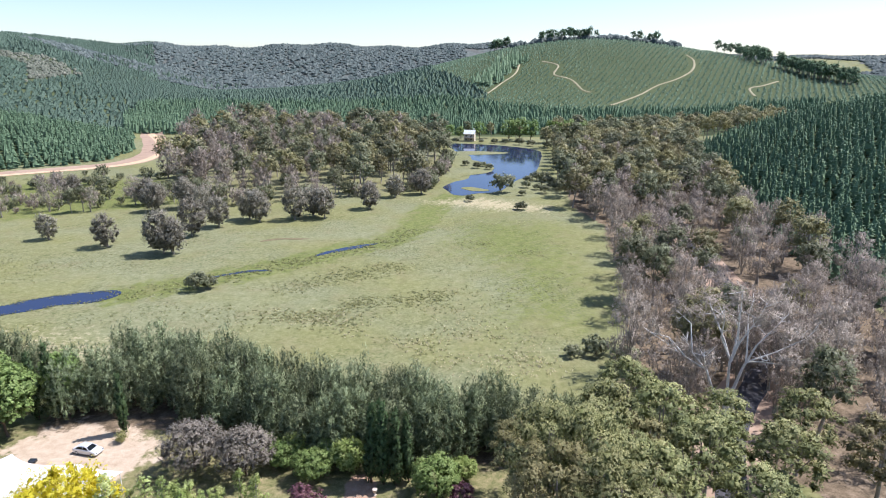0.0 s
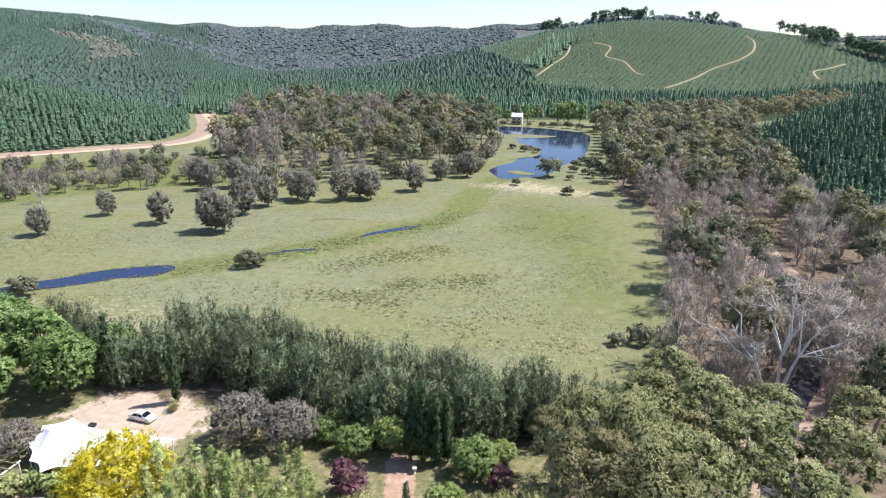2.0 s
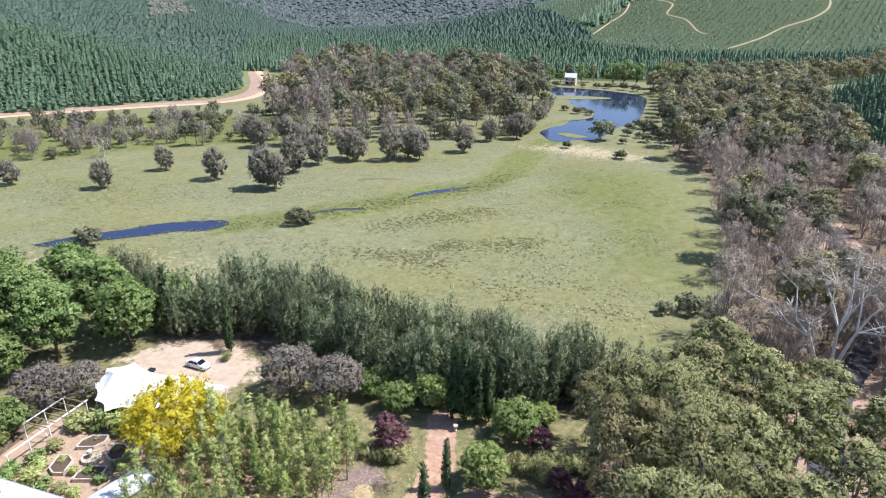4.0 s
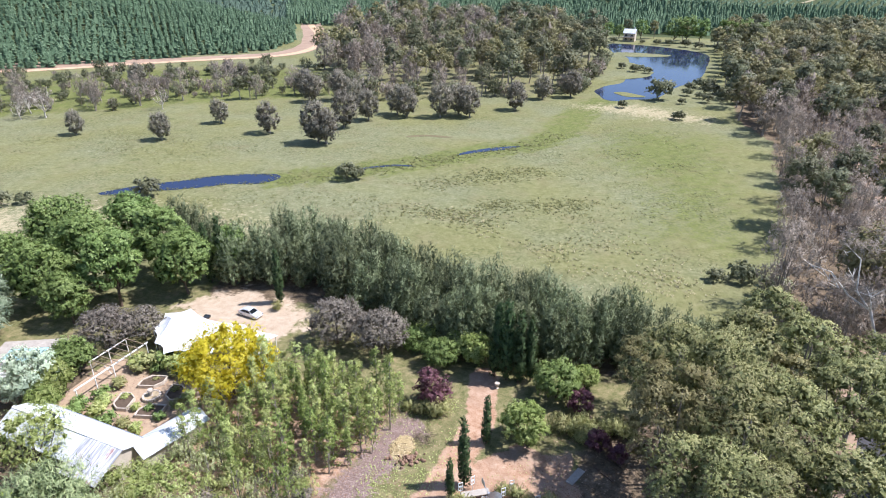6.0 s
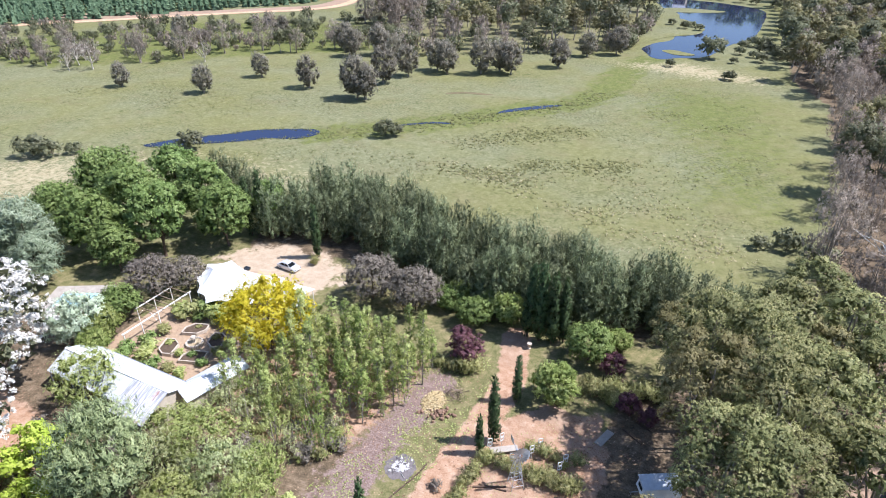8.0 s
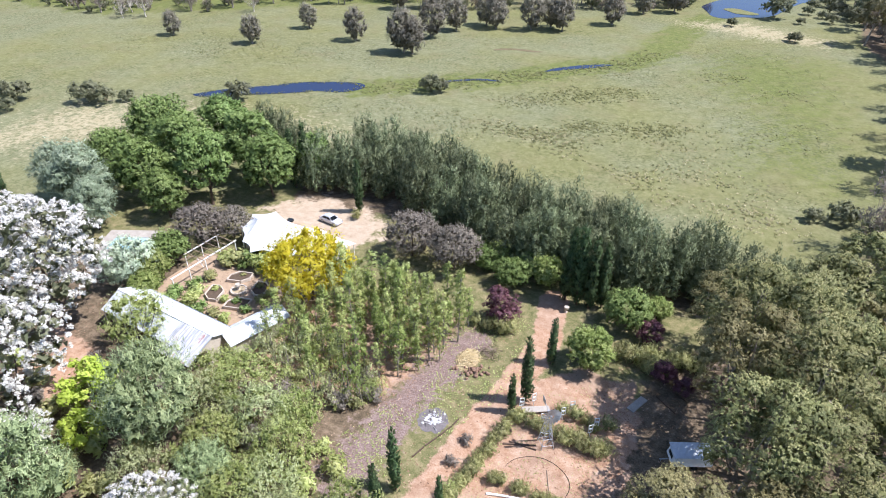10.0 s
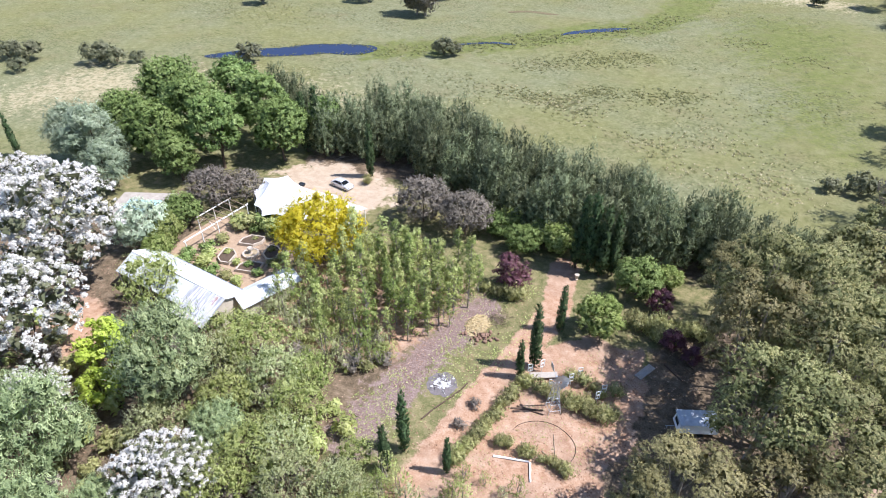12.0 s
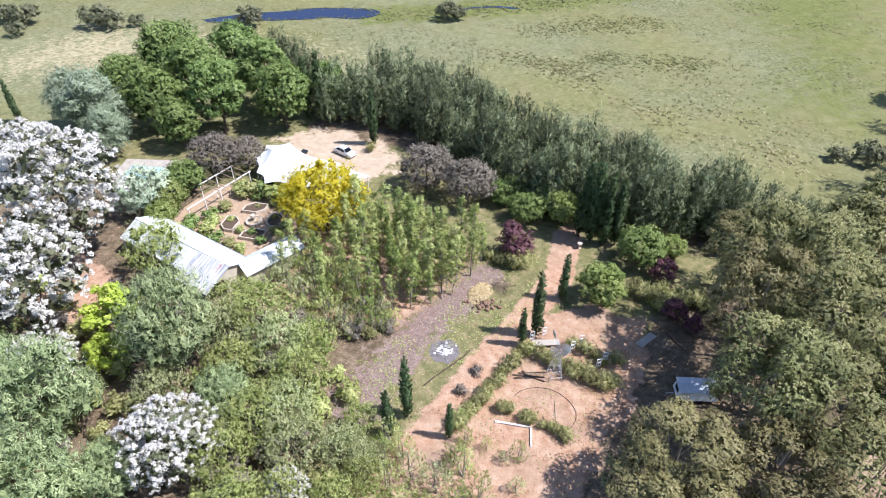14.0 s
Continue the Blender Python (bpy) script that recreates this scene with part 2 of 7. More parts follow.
TRACK = surface("pale_dirt_track", c8(132, 124, 96), c8(168, 158, 128), 0.1, 0.95, fine=9)
ASPHALT = surface("worn_asphalt", c8(58, 57, 60), c8(84, 82, 84), 0.8, 0.9)


def water_material():
    m, n, l, p = nodes_of("still_water")
    p.inputs["Base Color"].default_value = (*c8(36, 44, 70), 1)
    p.inputs["Roughness"].default_value = 0.06
    p.inputs["IOR"].default_value = 1.33
    pos = n.new("ShaderNodeNewGeometry").outputs["Position"]
    bumped(n, l, p, link_noise(n, l, 1.6, 3, 0.6, pos), 0.07, 0.08)
    return m


WATER = water_material()
WHITE_SHEET = surface("white_shade_cloth", c8(206, 208, 209), c8(230, 232, 231), 0.8, 0.7, bump=0.1)
IRON = surface("weathered_galvanised_iron", c8(184, 188, 192), c8(222, 225, 228), 0.5, 0.5, 0.0, 0.1)
RUST_IRON = streaked("rust_streaked_iron", c8(206, 208, 210), c8(150, 98, 84))
WALL = surface("cream_rendered_wall", c8(176, 164, 144), c8(206, 196, 176), 1.0, 0.9)
TIMBER = surface("weathered_timber", c8(120, 104, 86), c8(170, 152, 130), 2.0, 0.85)
WHITE_WOOD = surface("white_painted_timber", c8(208, 206, 198), c8(238, 236, 230), 2.0, 0.6)
STONE = surface("pale_stone", c8(170, 156, 140), c8(210, 198, 182), 1.5, 0.9)
ROCK = surface("red_brown_rock", c8(110, 84, 68), c8(156, 128, 108), 2.5, 0.9)
STRAW = surface("pale_straw", c8(152, 134, 106), c8(190, 172, 142), 3.0, 0.95, bump=0.6)
ASH_GREY = surface("grey_ash", c8(150, 148, 146), c8(226, 224, 222), 1.4, 1.0)
DARK_SOIL = surface("dark_bed_soil", c8(70, 58, 48), c8(104, 88, 72), 2.0, 0.95)
CONCRETE = surface("pale_concrete", c8(150, 142, 132), c8(186, 178, 166), 1.0, 0.9)
PAVING = surface("sandy_paving", c8(146, 124, 102), c8(184, 160, 132), 1.5, 0.9)
CAR_PAINT = surface("silver_car_paint", c8(206, 208, 210), c8(222, 224, 226), 0.6, 0.25, 0.3, 0.0, 0.5)
CAR_GLASS = surface("dark_car_glass", c8(20, 24, 28), c8(32, 36, 40), 1.0, 0.08, 0.0, 0.0, 0.6)
RUBBER = surface("black_rubber", c8(22, 22, 22), c8(40, 40, 40), 4.0, 0.8)
STEEL = surface("galvanised_steel", c8(170, 174, 178), c8(206, 208, 210), 2.0, 0.4, 0.6, 0.05)
WHITE_METAL = surface("white_enamel", c8(228, 228, 224), c8(246, 246, 242), 2.0, 0.4, 0.0, 0.02)
DARK_GLASS = surface("dark_window_glass", c8(28, 32, 36), c8(50, 54, 58), 0.6, 0.1, 0.0, 0.0, 0.5)
DARK_TIMBER = surface("dark_timber", c8(70, 56, 46), c8(108, 90, 76), 2.0, 0.85)
POOL = surface("pale_blue_pool", c8(150, 196, 208), c8(186, 218, 224), 0.8, 0.3)
CHAR = surface("scorched_grey", c8(84, 80, 80), c8(136, 128, 126), 1.5, 1.0)
PAINT_RED = surface("red_lens", c8(120, 20, 18), c8(150, 30, 26), 3.0, 0.2)


# ---------------------------------------------------------------- mesh helpers
def mesh_of(name, verts, faces, material, smooth=False):
    me = bpy.data.meshes.new(name)
    me.from_pydata(np.asarray(verts, float).tolist(), [], [list(map(int, f)) for f in faces] if not isinstance(faces, np.ndarray) else faces.tolist())
    me.materials.append(material)
    if smooth:
        me.polygons.foreach_set("use_smooth", np.ones(len(me.polygons), bool))
    me.update()
    return me


def leaf_mesh(name, tris, nrm, tone, material):
    """A mesh of loose blades (n, 3, 3), each shaded as part of its clump by the direction nrm (n, 3), with a tone a blade."""
    tris = np.asarray(tris, np.float32)
    n = len(tris)
    turned = np.einsum("ij,ij->i", np.cross(tris[:, 1] - tris[:, 0], tris[:, 2] - tris[:, 0]), nrm) < 0
    tris[turned] = tris[turned][:, ::-1]
    me = bpy.data.meshes.new(name)
    me.vertices.add(3 * n)
    me.vertices.foreach_set("co", tris.ravel())
    me.loops.add(3 * n)
    me.loops.foreach_set("vertex_index", np.arange(3 * n, dtype=np.int32))
    me.polygons.add(n)
    me.polygons.foreach_set("loop_start", np.arange(0, 3 * n, 3, dtype=np.int32))
    me.polygons.foreach_set("use_smooth", np.ones(n, bool))
    me.update(calc_edges=True)
    me.attributes.new("custom_normal", "FLOAT_VECTOR", "POINT").data.foreach_set("vector", np.repeat(np.asarray(nrm, np.float32), 3, 0).ravel())
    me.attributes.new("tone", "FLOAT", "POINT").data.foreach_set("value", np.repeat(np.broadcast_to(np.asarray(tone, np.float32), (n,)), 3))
    me.materials.append(material)
    return me


def part(name, bm, material, parent, label=""):
    """Links a bmesh as one mesh under a thing or a part."""
    me = bpy.data.meshes.new(name)
    bm.normal_update()
    bm.to_mesh(me)
    bm.free()
    me.materials.append(material)
    ob = new(name, me)
    ob.parent = parent
    if label:
        ob["label"] = label
    return ob


def thing(name, m, label, category, group=""):
    ob = new(name)
    ob.empty_display_size = 0.3
    ob.matrix_basis = m
    return tagged(ob, label, category, group)


def box(bm, x0, x1, y0, y1, z0, z1, bevel=0.0):
    r = bmesh.ops.create_cube(bm, size=1.0)
    vs = r["verts"]
    bmesh.ops.scale(bm, verts=vs, vec=(x1 - x0, y1 - y0, z1 - z0))
    bmesh.ops.translate(bm, verts=vs, vec=((x0 + x1) / 2, (y0 + y1) / 2, (z0 + z1) / 2))
    if bevel:
        es = list({e for v in vs for e in v.link_edges})
        bmesh.ops.bevel(bm, geom=es, offset=bevel, segments=1, affect="EDGES")
    return bm


def boxed(*a, bevel=0.0):
    return box(bmesh.new(), *a, bevel=bevel)


def beam(bm, a, b, r0, r1=None, sides=6):
    """A tapered round bar between two points."""
    a, b = Vector(a), Vector(b)
    r1 = r0 if r1 is None else r1
    q = (b - a).to_track_quat("Z", "Y").to_matrix().to_4x4()
    bmesh.ops.create_cone(bm, cap_ends=True, segments=sides, radius1=r0, radius2=max(r1, 0.004), depth=(b - a).length,
                          matrix=Matrix.Translation((a + b) / 2) @ q)
    return bm


def beamed(*a, **k):
    return beam(bmesh.new(), *a, **k)


def tube(points, radii, sides=6):
    """Vertices and faces of a tapered tube along a bent line."""
    pts = np.asarray(points, float)
    vs, fs = [], []
    ang = np.arange(sides) * 2 * np.pi / sides
    for i, (p, r) in enumerate(zip(pts, radii)):
        d = pts[min(i + 1, len(pts) - 1)] - pts[max(i - 1, 0)]
        d = d / (np.linalg.norm(d) + 1e-9)
        u = np.cross(d, (0.31, 0.95, 0.05))
        u /= np.linalg.norm(u) + 1e-9
        w = np.cross(d, u)
        vs.append(p + r * (np.cos(ang)[:, None] * u + np.sin(ang)[:, None] * w))
        if i:
            for k in range(sides):
                a0, a1 = (i - 1) * sides + k, (i - 1) * sides + (k + 1) % sides
                fs.append((a0, a1, a1 + sides, a0 + sides))
    return np.concatenate(vs), fs


def joined(pieces):
    vs, fs, o = [], [], 0
    for v, f in pieces:
        vs.append(np.asarray(v))
        fs += [tuple(i + o for i in q) for q in f]
        o += len(v)
    return np.concatenate(vs), fs


def unit(v):
    return v / (np.linalg.norm(v, axis=-1, keepdims=True) + 1e-9)


_b = bmesh.new()
bmesh.ops.create_icosphere(_b, subdivisions=1, radius=1.0)
ICO_V = np.array([v.co[:] for v in _b.verts])
ICO_F = np.array([[v.index for v in f.verts] for f in _b.faces])
_b.free()


UP = np.array((0.0, 0.0, 1.0))


def leaves(rng, clumps, n, size, mode="round", shell=(0.7, 1.08), sprig=8, far=1.0):
    """n leaf blades spread over ellipsoid clumps (x, y, z, rx, rz): corners, shading directions and tones, painted
    lighter on upward blades.
    """
    c = np.asarray(clumps, float)
    heart = np.array((c[:, 0].mean(), c[:, 1].mean(), c[:, 2].min() * 0.5 + c[:, 2].mean() * 0.5))
    area = c[:, 3] * (c[:, 3] + c[:, 4])
    m = max(1, n // sprig)
    pick = rng.choice(len(c), m, p=area / area.sum())
    d = unit(rng.normal(size=(m, 3)))
    if mode != "all":
        low = d[:, 2] < -0.35
        d[low, 2] *= -1
    r = (shell[0] + (shell[1] - shell[0]) * rng.beta(2.2, 1.6, m))[:, None]
    k = c[pick]
    box3 = np.stack([k[:, 3], k[:, 3], k[:, 4]], 1)
    p = k[:, :3] + d * r * box3
    out = unit(d / box3)
    spray = unit(rng.normal(size=(m, 3)))
    if mode == "up":
        reach = unit(0.9 * UP + 0.7 * out + 0.45 * spray) * (2.0 * size[0])
    elif mode == "droop":
        reach = unit(-0.5 * UP + 0.8 * out + 0.7 * spray) * (1.6 * size[0])
    else:
        reach = unit(out + 0.9 * spray) * (1.0 * size[0])
    own = np.arange(n) % m
    p = p[own] + far * (reach[own] * rng.uniform(-0.4, 1.0, (n, 1)) + rng.normal(size=(n, 3)) * (0.42 if mode == "round" else 0.26) * size[0])
    out = out[own]
    rand = unit(rng.normal(size=(n, 3)))
    if mode == "up":
        along = unit(0.9 * UP + 0.8 * out + 0.75 * rand)
        nor = unit(out + 0.8 * unit(rng.normal(size=(n, 3))))
    elif mode == "droop":
        along = unit(-0.7 * UP + 0.5 * out + 0.9 * rand)
        nor = unit(out + 0.3 * UP + 0.8 * unit(rng.normal(size=(n, 3))))
    else:
        along = rand
        nor = unit(out + 0.35 * UP + 0.75 * unit(rng.normal(size=(n, 3))))
    side = unit(np.cross(nor, along))
    along = unit(np.cross(side, nor))
    s = rng.uniform(0.6, 1.4, n)[:, None]
    a, b = along * s * size[0], side * s * size[1] / 2
    face = nor * np.sign(np.einsum("ij,ij->i", nor, out))[:, None]
    nrm = unit(0.65 * out + 0.25 * unit(p - heart) + 0.35 * face)
    # random clump tone plus painted top light: upward blades lighter, the rest darker
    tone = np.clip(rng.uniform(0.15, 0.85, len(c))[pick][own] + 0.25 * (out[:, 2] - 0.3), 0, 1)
    return np.stack([p - b - a * 0.3, p + b - a * 0.3, p + a * 0.7], 1), nrm, tone


def crown(rng, name, material, clumps, n, size, mode="round", core=0.8, shell=(0.7, 1.08), far=1.0):
    """One crown: small leaf blades outside, and a rough leafy heart, toned dark as painted inner shade, in each clump.
    """
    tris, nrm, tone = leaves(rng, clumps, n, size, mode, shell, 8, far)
    if core:
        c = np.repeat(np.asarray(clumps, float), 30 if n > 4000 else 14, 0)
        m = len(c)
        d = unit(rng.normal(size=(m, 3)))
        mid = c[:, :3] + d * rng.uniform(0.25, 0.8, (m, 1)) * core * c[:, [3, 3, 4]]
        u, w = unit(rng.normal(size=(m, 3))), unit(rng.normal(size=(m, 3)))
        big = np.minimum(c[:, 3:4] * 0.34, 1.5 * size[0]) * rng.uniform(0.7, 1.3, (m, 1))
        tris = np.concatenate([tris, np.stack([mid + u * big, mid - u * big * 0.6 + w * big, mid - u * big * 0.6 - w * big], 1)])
        # heart blades get a near-darkest tone: shade inside the crown put into colour
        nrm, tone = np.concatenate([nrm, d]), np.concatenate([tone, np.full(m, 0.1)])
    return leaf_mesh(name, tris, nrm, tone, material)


def spread(rng, k, rx, rz, zc, r0, r1, squash=0.8, low=-0.6):
    """k clumps over an ellipsoid, kept apart from one another."""
    got = []
    for _ in range(k):
        best, far = None, -1
        for _ in range(14):
            d = unit(rng.normal(size=3))
            if d[2] < low:
                d[2] *= -1
            q = d * rng.uniform(0.55, 1.0) ** 0.5 * np.array((rx, rx, rz))
            m = min((np.linalg.norm((q - g) / (rx, rx, rz)) for g in got), default=9)
            if m > far:
                best, far = q, m
        got.append(best)
    out = []
    for q in got:
        r = rng.uniform(r0 * 0.8, r1) * rng.uniform(0.75, 1.15)
        out.append((q[0] * (1 - 0.6 * r / rx), q[1] * (1 - 0.6 * r / rx), zc + q[2] * (1 - 0.5 * r * squash / rz), r, r * squash))
    return out


def limbs(rng, height, fork, r, clumps, many=7, lean=0.0, stems=1, sides=6):
    """A trunk that forks and reaches into the clumps."""
    pieces = []
    order = sorted(clumps, key=lambda c: -c[3])[: many]
    for s in range(stems):
        a = rng.uniform(0, 6.28)
        bx, by = (0.35 * r * stems * math.cos(a), 0.35 * r * stems * math.sin(a)) if stems > 1 else (0, 0)
        tx, ty = bx + lean * rng.normal(), by + lean * rng.normal()
        mine = order[s::stems]
        f = fork * rng.uniform(0.85, 1.15)
        pieces.append(tube([(bx, by, -0.3), (bx * 1.2, by * 1.2, 0.3), ((bx + tx) / 2 + 0.1, (by + ty) / 2, f / 2), (tx, ty, f), (tx * 1.1, ty * 1.1, (f + height * 0.8) / 2), (tx * 1.2, ty, height * 0.8)],
                           [r * 1.35, r, r * 0.85, r * 0.7, r * 0.4, r * 0.12], sides))
        for c in mine:
            m = np.array((tx, ty, f * rng.uniform(0.75, 1.1)))
            e = np.array(c[:3])
            k = (m + e) / 2 + rng.normal(size=3) * 0.08 * np.linalg.norm(e - m) + (0, 0, -0.06 * height)
            k[2] = max(k[2], m[2])
            pieces.append(tube([m, k, e], [r * 0.45, r * 0.28, r * 0.08], max(4, sides - 2)))
    return joined(pieces)


def tree_kind(name, label, category, group, trunk, crown_mesh, bark, extra=()):
    """The first plant of a kind: an empty with its trunk and crown."""
    t = thing(name, Matrix(), label, category, group)
    if trunk is not None:
        v, f = trunk
        ob = new("trunk", mesh_of("trunk", v, f, bark, True))
        ob.parent = t
    ob = new("crown", crown_mesh)
    ob.parent = t
    for n, me, lab in extra:
        e = new(n, me)
        e.parent = t
        e["label"] = lab
    return t


def stand(kinds, places, labels=None):
    """Sets plants of the given kinds at (x, y, scale[, height scale]); the first of each kind is the built one, the others are copies."""
    rng = np.random.default_rng(len(places) * 7 + 3)
    used = {}
    for i, pl in enumerate(places):
        kind = kinds[i % len(kinds)]
        x, y, s = pl[:3]
        sz = s * (pl[3] if len(pl) > 3 else 1.0)
        z = float(terrain(np.array([x]), np.array([y]))[0]) - 0.05
        turn = rng.uniform(0, 360)
        m = pose(x, y, z, rng.normal() * 1.2, rng.normal() * 1.2, turn) @ Matrix.Diagonal((s, s, sz, 1))
        used.setdefault(kind, []).append(m)
    for kind, ms in used.items():
        first, stood = Matrix(kind.matrix_basis), kind in STOOD
        kind.matrix_basis = Matrix()
        for m in ms[0 if stood else 1:]:
            copy_thing(kind, m)
        kind.matrix_basis = first if stood else ms[0]
        STOOD.add(kind)


STOOD = set()


# ---------------------------------------------------------------- the lie of the land
def step(a, b, x):
    t = np.clip((x - a) / (b - a), 0, 1)
    return t * t * (3 - 2 * t)


FOOT_Y = [100, 250, 340, 390, 440, 500, 650, 1000, 1600]
FOOT_X = [-460, -345, -262, -212, -214, -240, -315, -420, -500]


def spur_foot(x, y):
    """How far from the middle of the garden the planted spur begins, in each direction."""
    return np.interp(np.degrees(np.arctan2(x, y)), [20, 22.2, 25.1, 27.5, 30.3, 33.4, 37.3, 45, 60], [390, 366, 302, 247, 218, 191, 178, 150, 130])


def terrain(x, y):
    """Ground height: a flat valley floor between wooded hills."""
    d = np.hypot(x, y)
    az = np.degrees(np.arctan2(x, y))
    s = np.maximum(np.interp(y, FOOT_Y, FOOT_X) - x, 0)
    left = 150 * (1 - np.exp(-(s / 450) ** 1.3)) * step(-200, 250, y)
    roll = (np.sin(x / 170 + 0.6) * np.sin(y / 210 + 1.1)) * 7 * step(480, 900, d)
    flat = 12 * step(540, 1000, y)
    dx = x - 250
    hill = 88 * np.exp(-0.5 * (dx / np.where(dx < 0, 225, 240)) ** 2 - 0.5 * ((y - 1090) / np.where(y < 1090, 200, 300)) ** 2)
    hill = hill * step(540, 680, y)
    rise = np.interp(az, [-180, 21.7, 22.2, 24.9, 28.2, 31.7, 34.8, 45, 60, 110, 180], [0, 0, 7, 16, 26, 33, 38, 45, 50, 20, 0])
    right = rise * step(spur_foot(x, y) - 6, 400, d) * (1 - 0.8 * step(425, 570, d))
    near = left + flat + hill + right + roll
    ridge = np.interp(az, [-180, -50, -34, -27, -6.6, 4.8, 20, 34, 60, 180], [110, 130, 130, 116, 119, 122, 92, 74, 100, 110])
    far = ridge * step(1250, 2300, d) * (1 + 0.05 * np.sin(az / 2.3) + 0.03 * np.sin(az * 1.3 + d / 300)) * (1 - 0.35 * step(2500, 4500, d))
    return np.maximum(near, far)


def wedge(x, y, a0, a1):
    az = np.degrees(np.arctan2(x, y))
    return (az > a0) & (az < a1)


def inside(poly, x, y):
    """How far inside a polygon points lie (positive inside), in metres."""
    p = np.asarray(poly, float)
    best = np.full(x.shape, 1e9)
    odd = np.zeros(x.shape, bool)
    for (ax, ay), (bx, by) in zip(p, np.roll(p, -1, 0)):
        t = np.clip(((x - ax) * (bx - ax) + (y - ay) * (by - ay)) / ((bx - ax) ** 2 + (by - ay) ** 2 + 1e-9), 0, 1)
        best = np.minimum(best, np.hypot(x - ax - t * (bx - ax), y - ay - t * (by - ay)))
        cross = ((ay > y) != (by > y)) & (x < (bx - ax) * (y - ay) / (by - ay + 1e-12) + ax)
        odd ^= cross
    return np.where(odd, best, -best)


def along(line, x, y):
    """Distance from a bent line."""
    best = np.full(x.shape, 1e9)
    for (ax, ay), (bx, by) in zip(line, line[1:]):
        t = np.clip(((x - ax) * (bx - ax) + (y - ay) * (by - ay)) / ((bx - ax) ** 2 + (by - ay) ** 2 + 1e-9), 0, 1)
        best = np.minimum(best, np.hypot(x - ax - t * (bx - ax), y - ay - t * (by - ay)))
    return best


DRIVE = [(-11.9, 76), (-10.7, 65), (-12.7, 55.8), (-14.6, 47.9), (-16.3, 39.9), (-17.6, 33), (-19, 26), (-21, 14)]
MULCH = [(-20.5, 62), (-23.8, 51), (-25.2, 43.3), (-26, 36)]
SOIL = [(-10.7, 57.8), (-5, 62.5), (1.6, 62.0), (3.4, 56), (2.6, 48), (0.5, 40), (-2, 30), (-5, 24), (-17, 24), (-16, 36), (-13, 47)]
PARKING = [(-70, 84), (-62, 92), (-49, 89), (-44, 82.6), (-48, 77), (-60, 74)]
GARDEN = [(-125, 40), (-105, 78), (-66, 92), (-40, 92), (-20, 86), (30, 84), (45, 62), (48, 10), (-20, -20), (-110, -10)]
CREEK = [(-84, 153), (-75, 160), (-62, 168), (-57, 172), (-46, 181), (-32, 195), (-18, 206), (-11, 222), (-5, 255), (3, 280)]
WOOD_LEFT = [(-132, 306), (-95, 262), (-42, 276), (-10, 298), (-5, 325), (1, 350), (3, 390), (2, 430), (-2, 460), (-28, 520), (-170, 590), (-190, 450)]
WOOD_RIGHT = [(33, 104), (43, 138), (50, 163), (53, 190), (60, 226), (54, 258), (60, 300), (72, 350), (88, 420), (92, 500), (190, 500), (172, 432), (140, 290), (116, 172), (98, 100), (60, 60)]


FIELD = [(800, 1560), (1010, 1500), (1130, 1760), (960, 1900)]


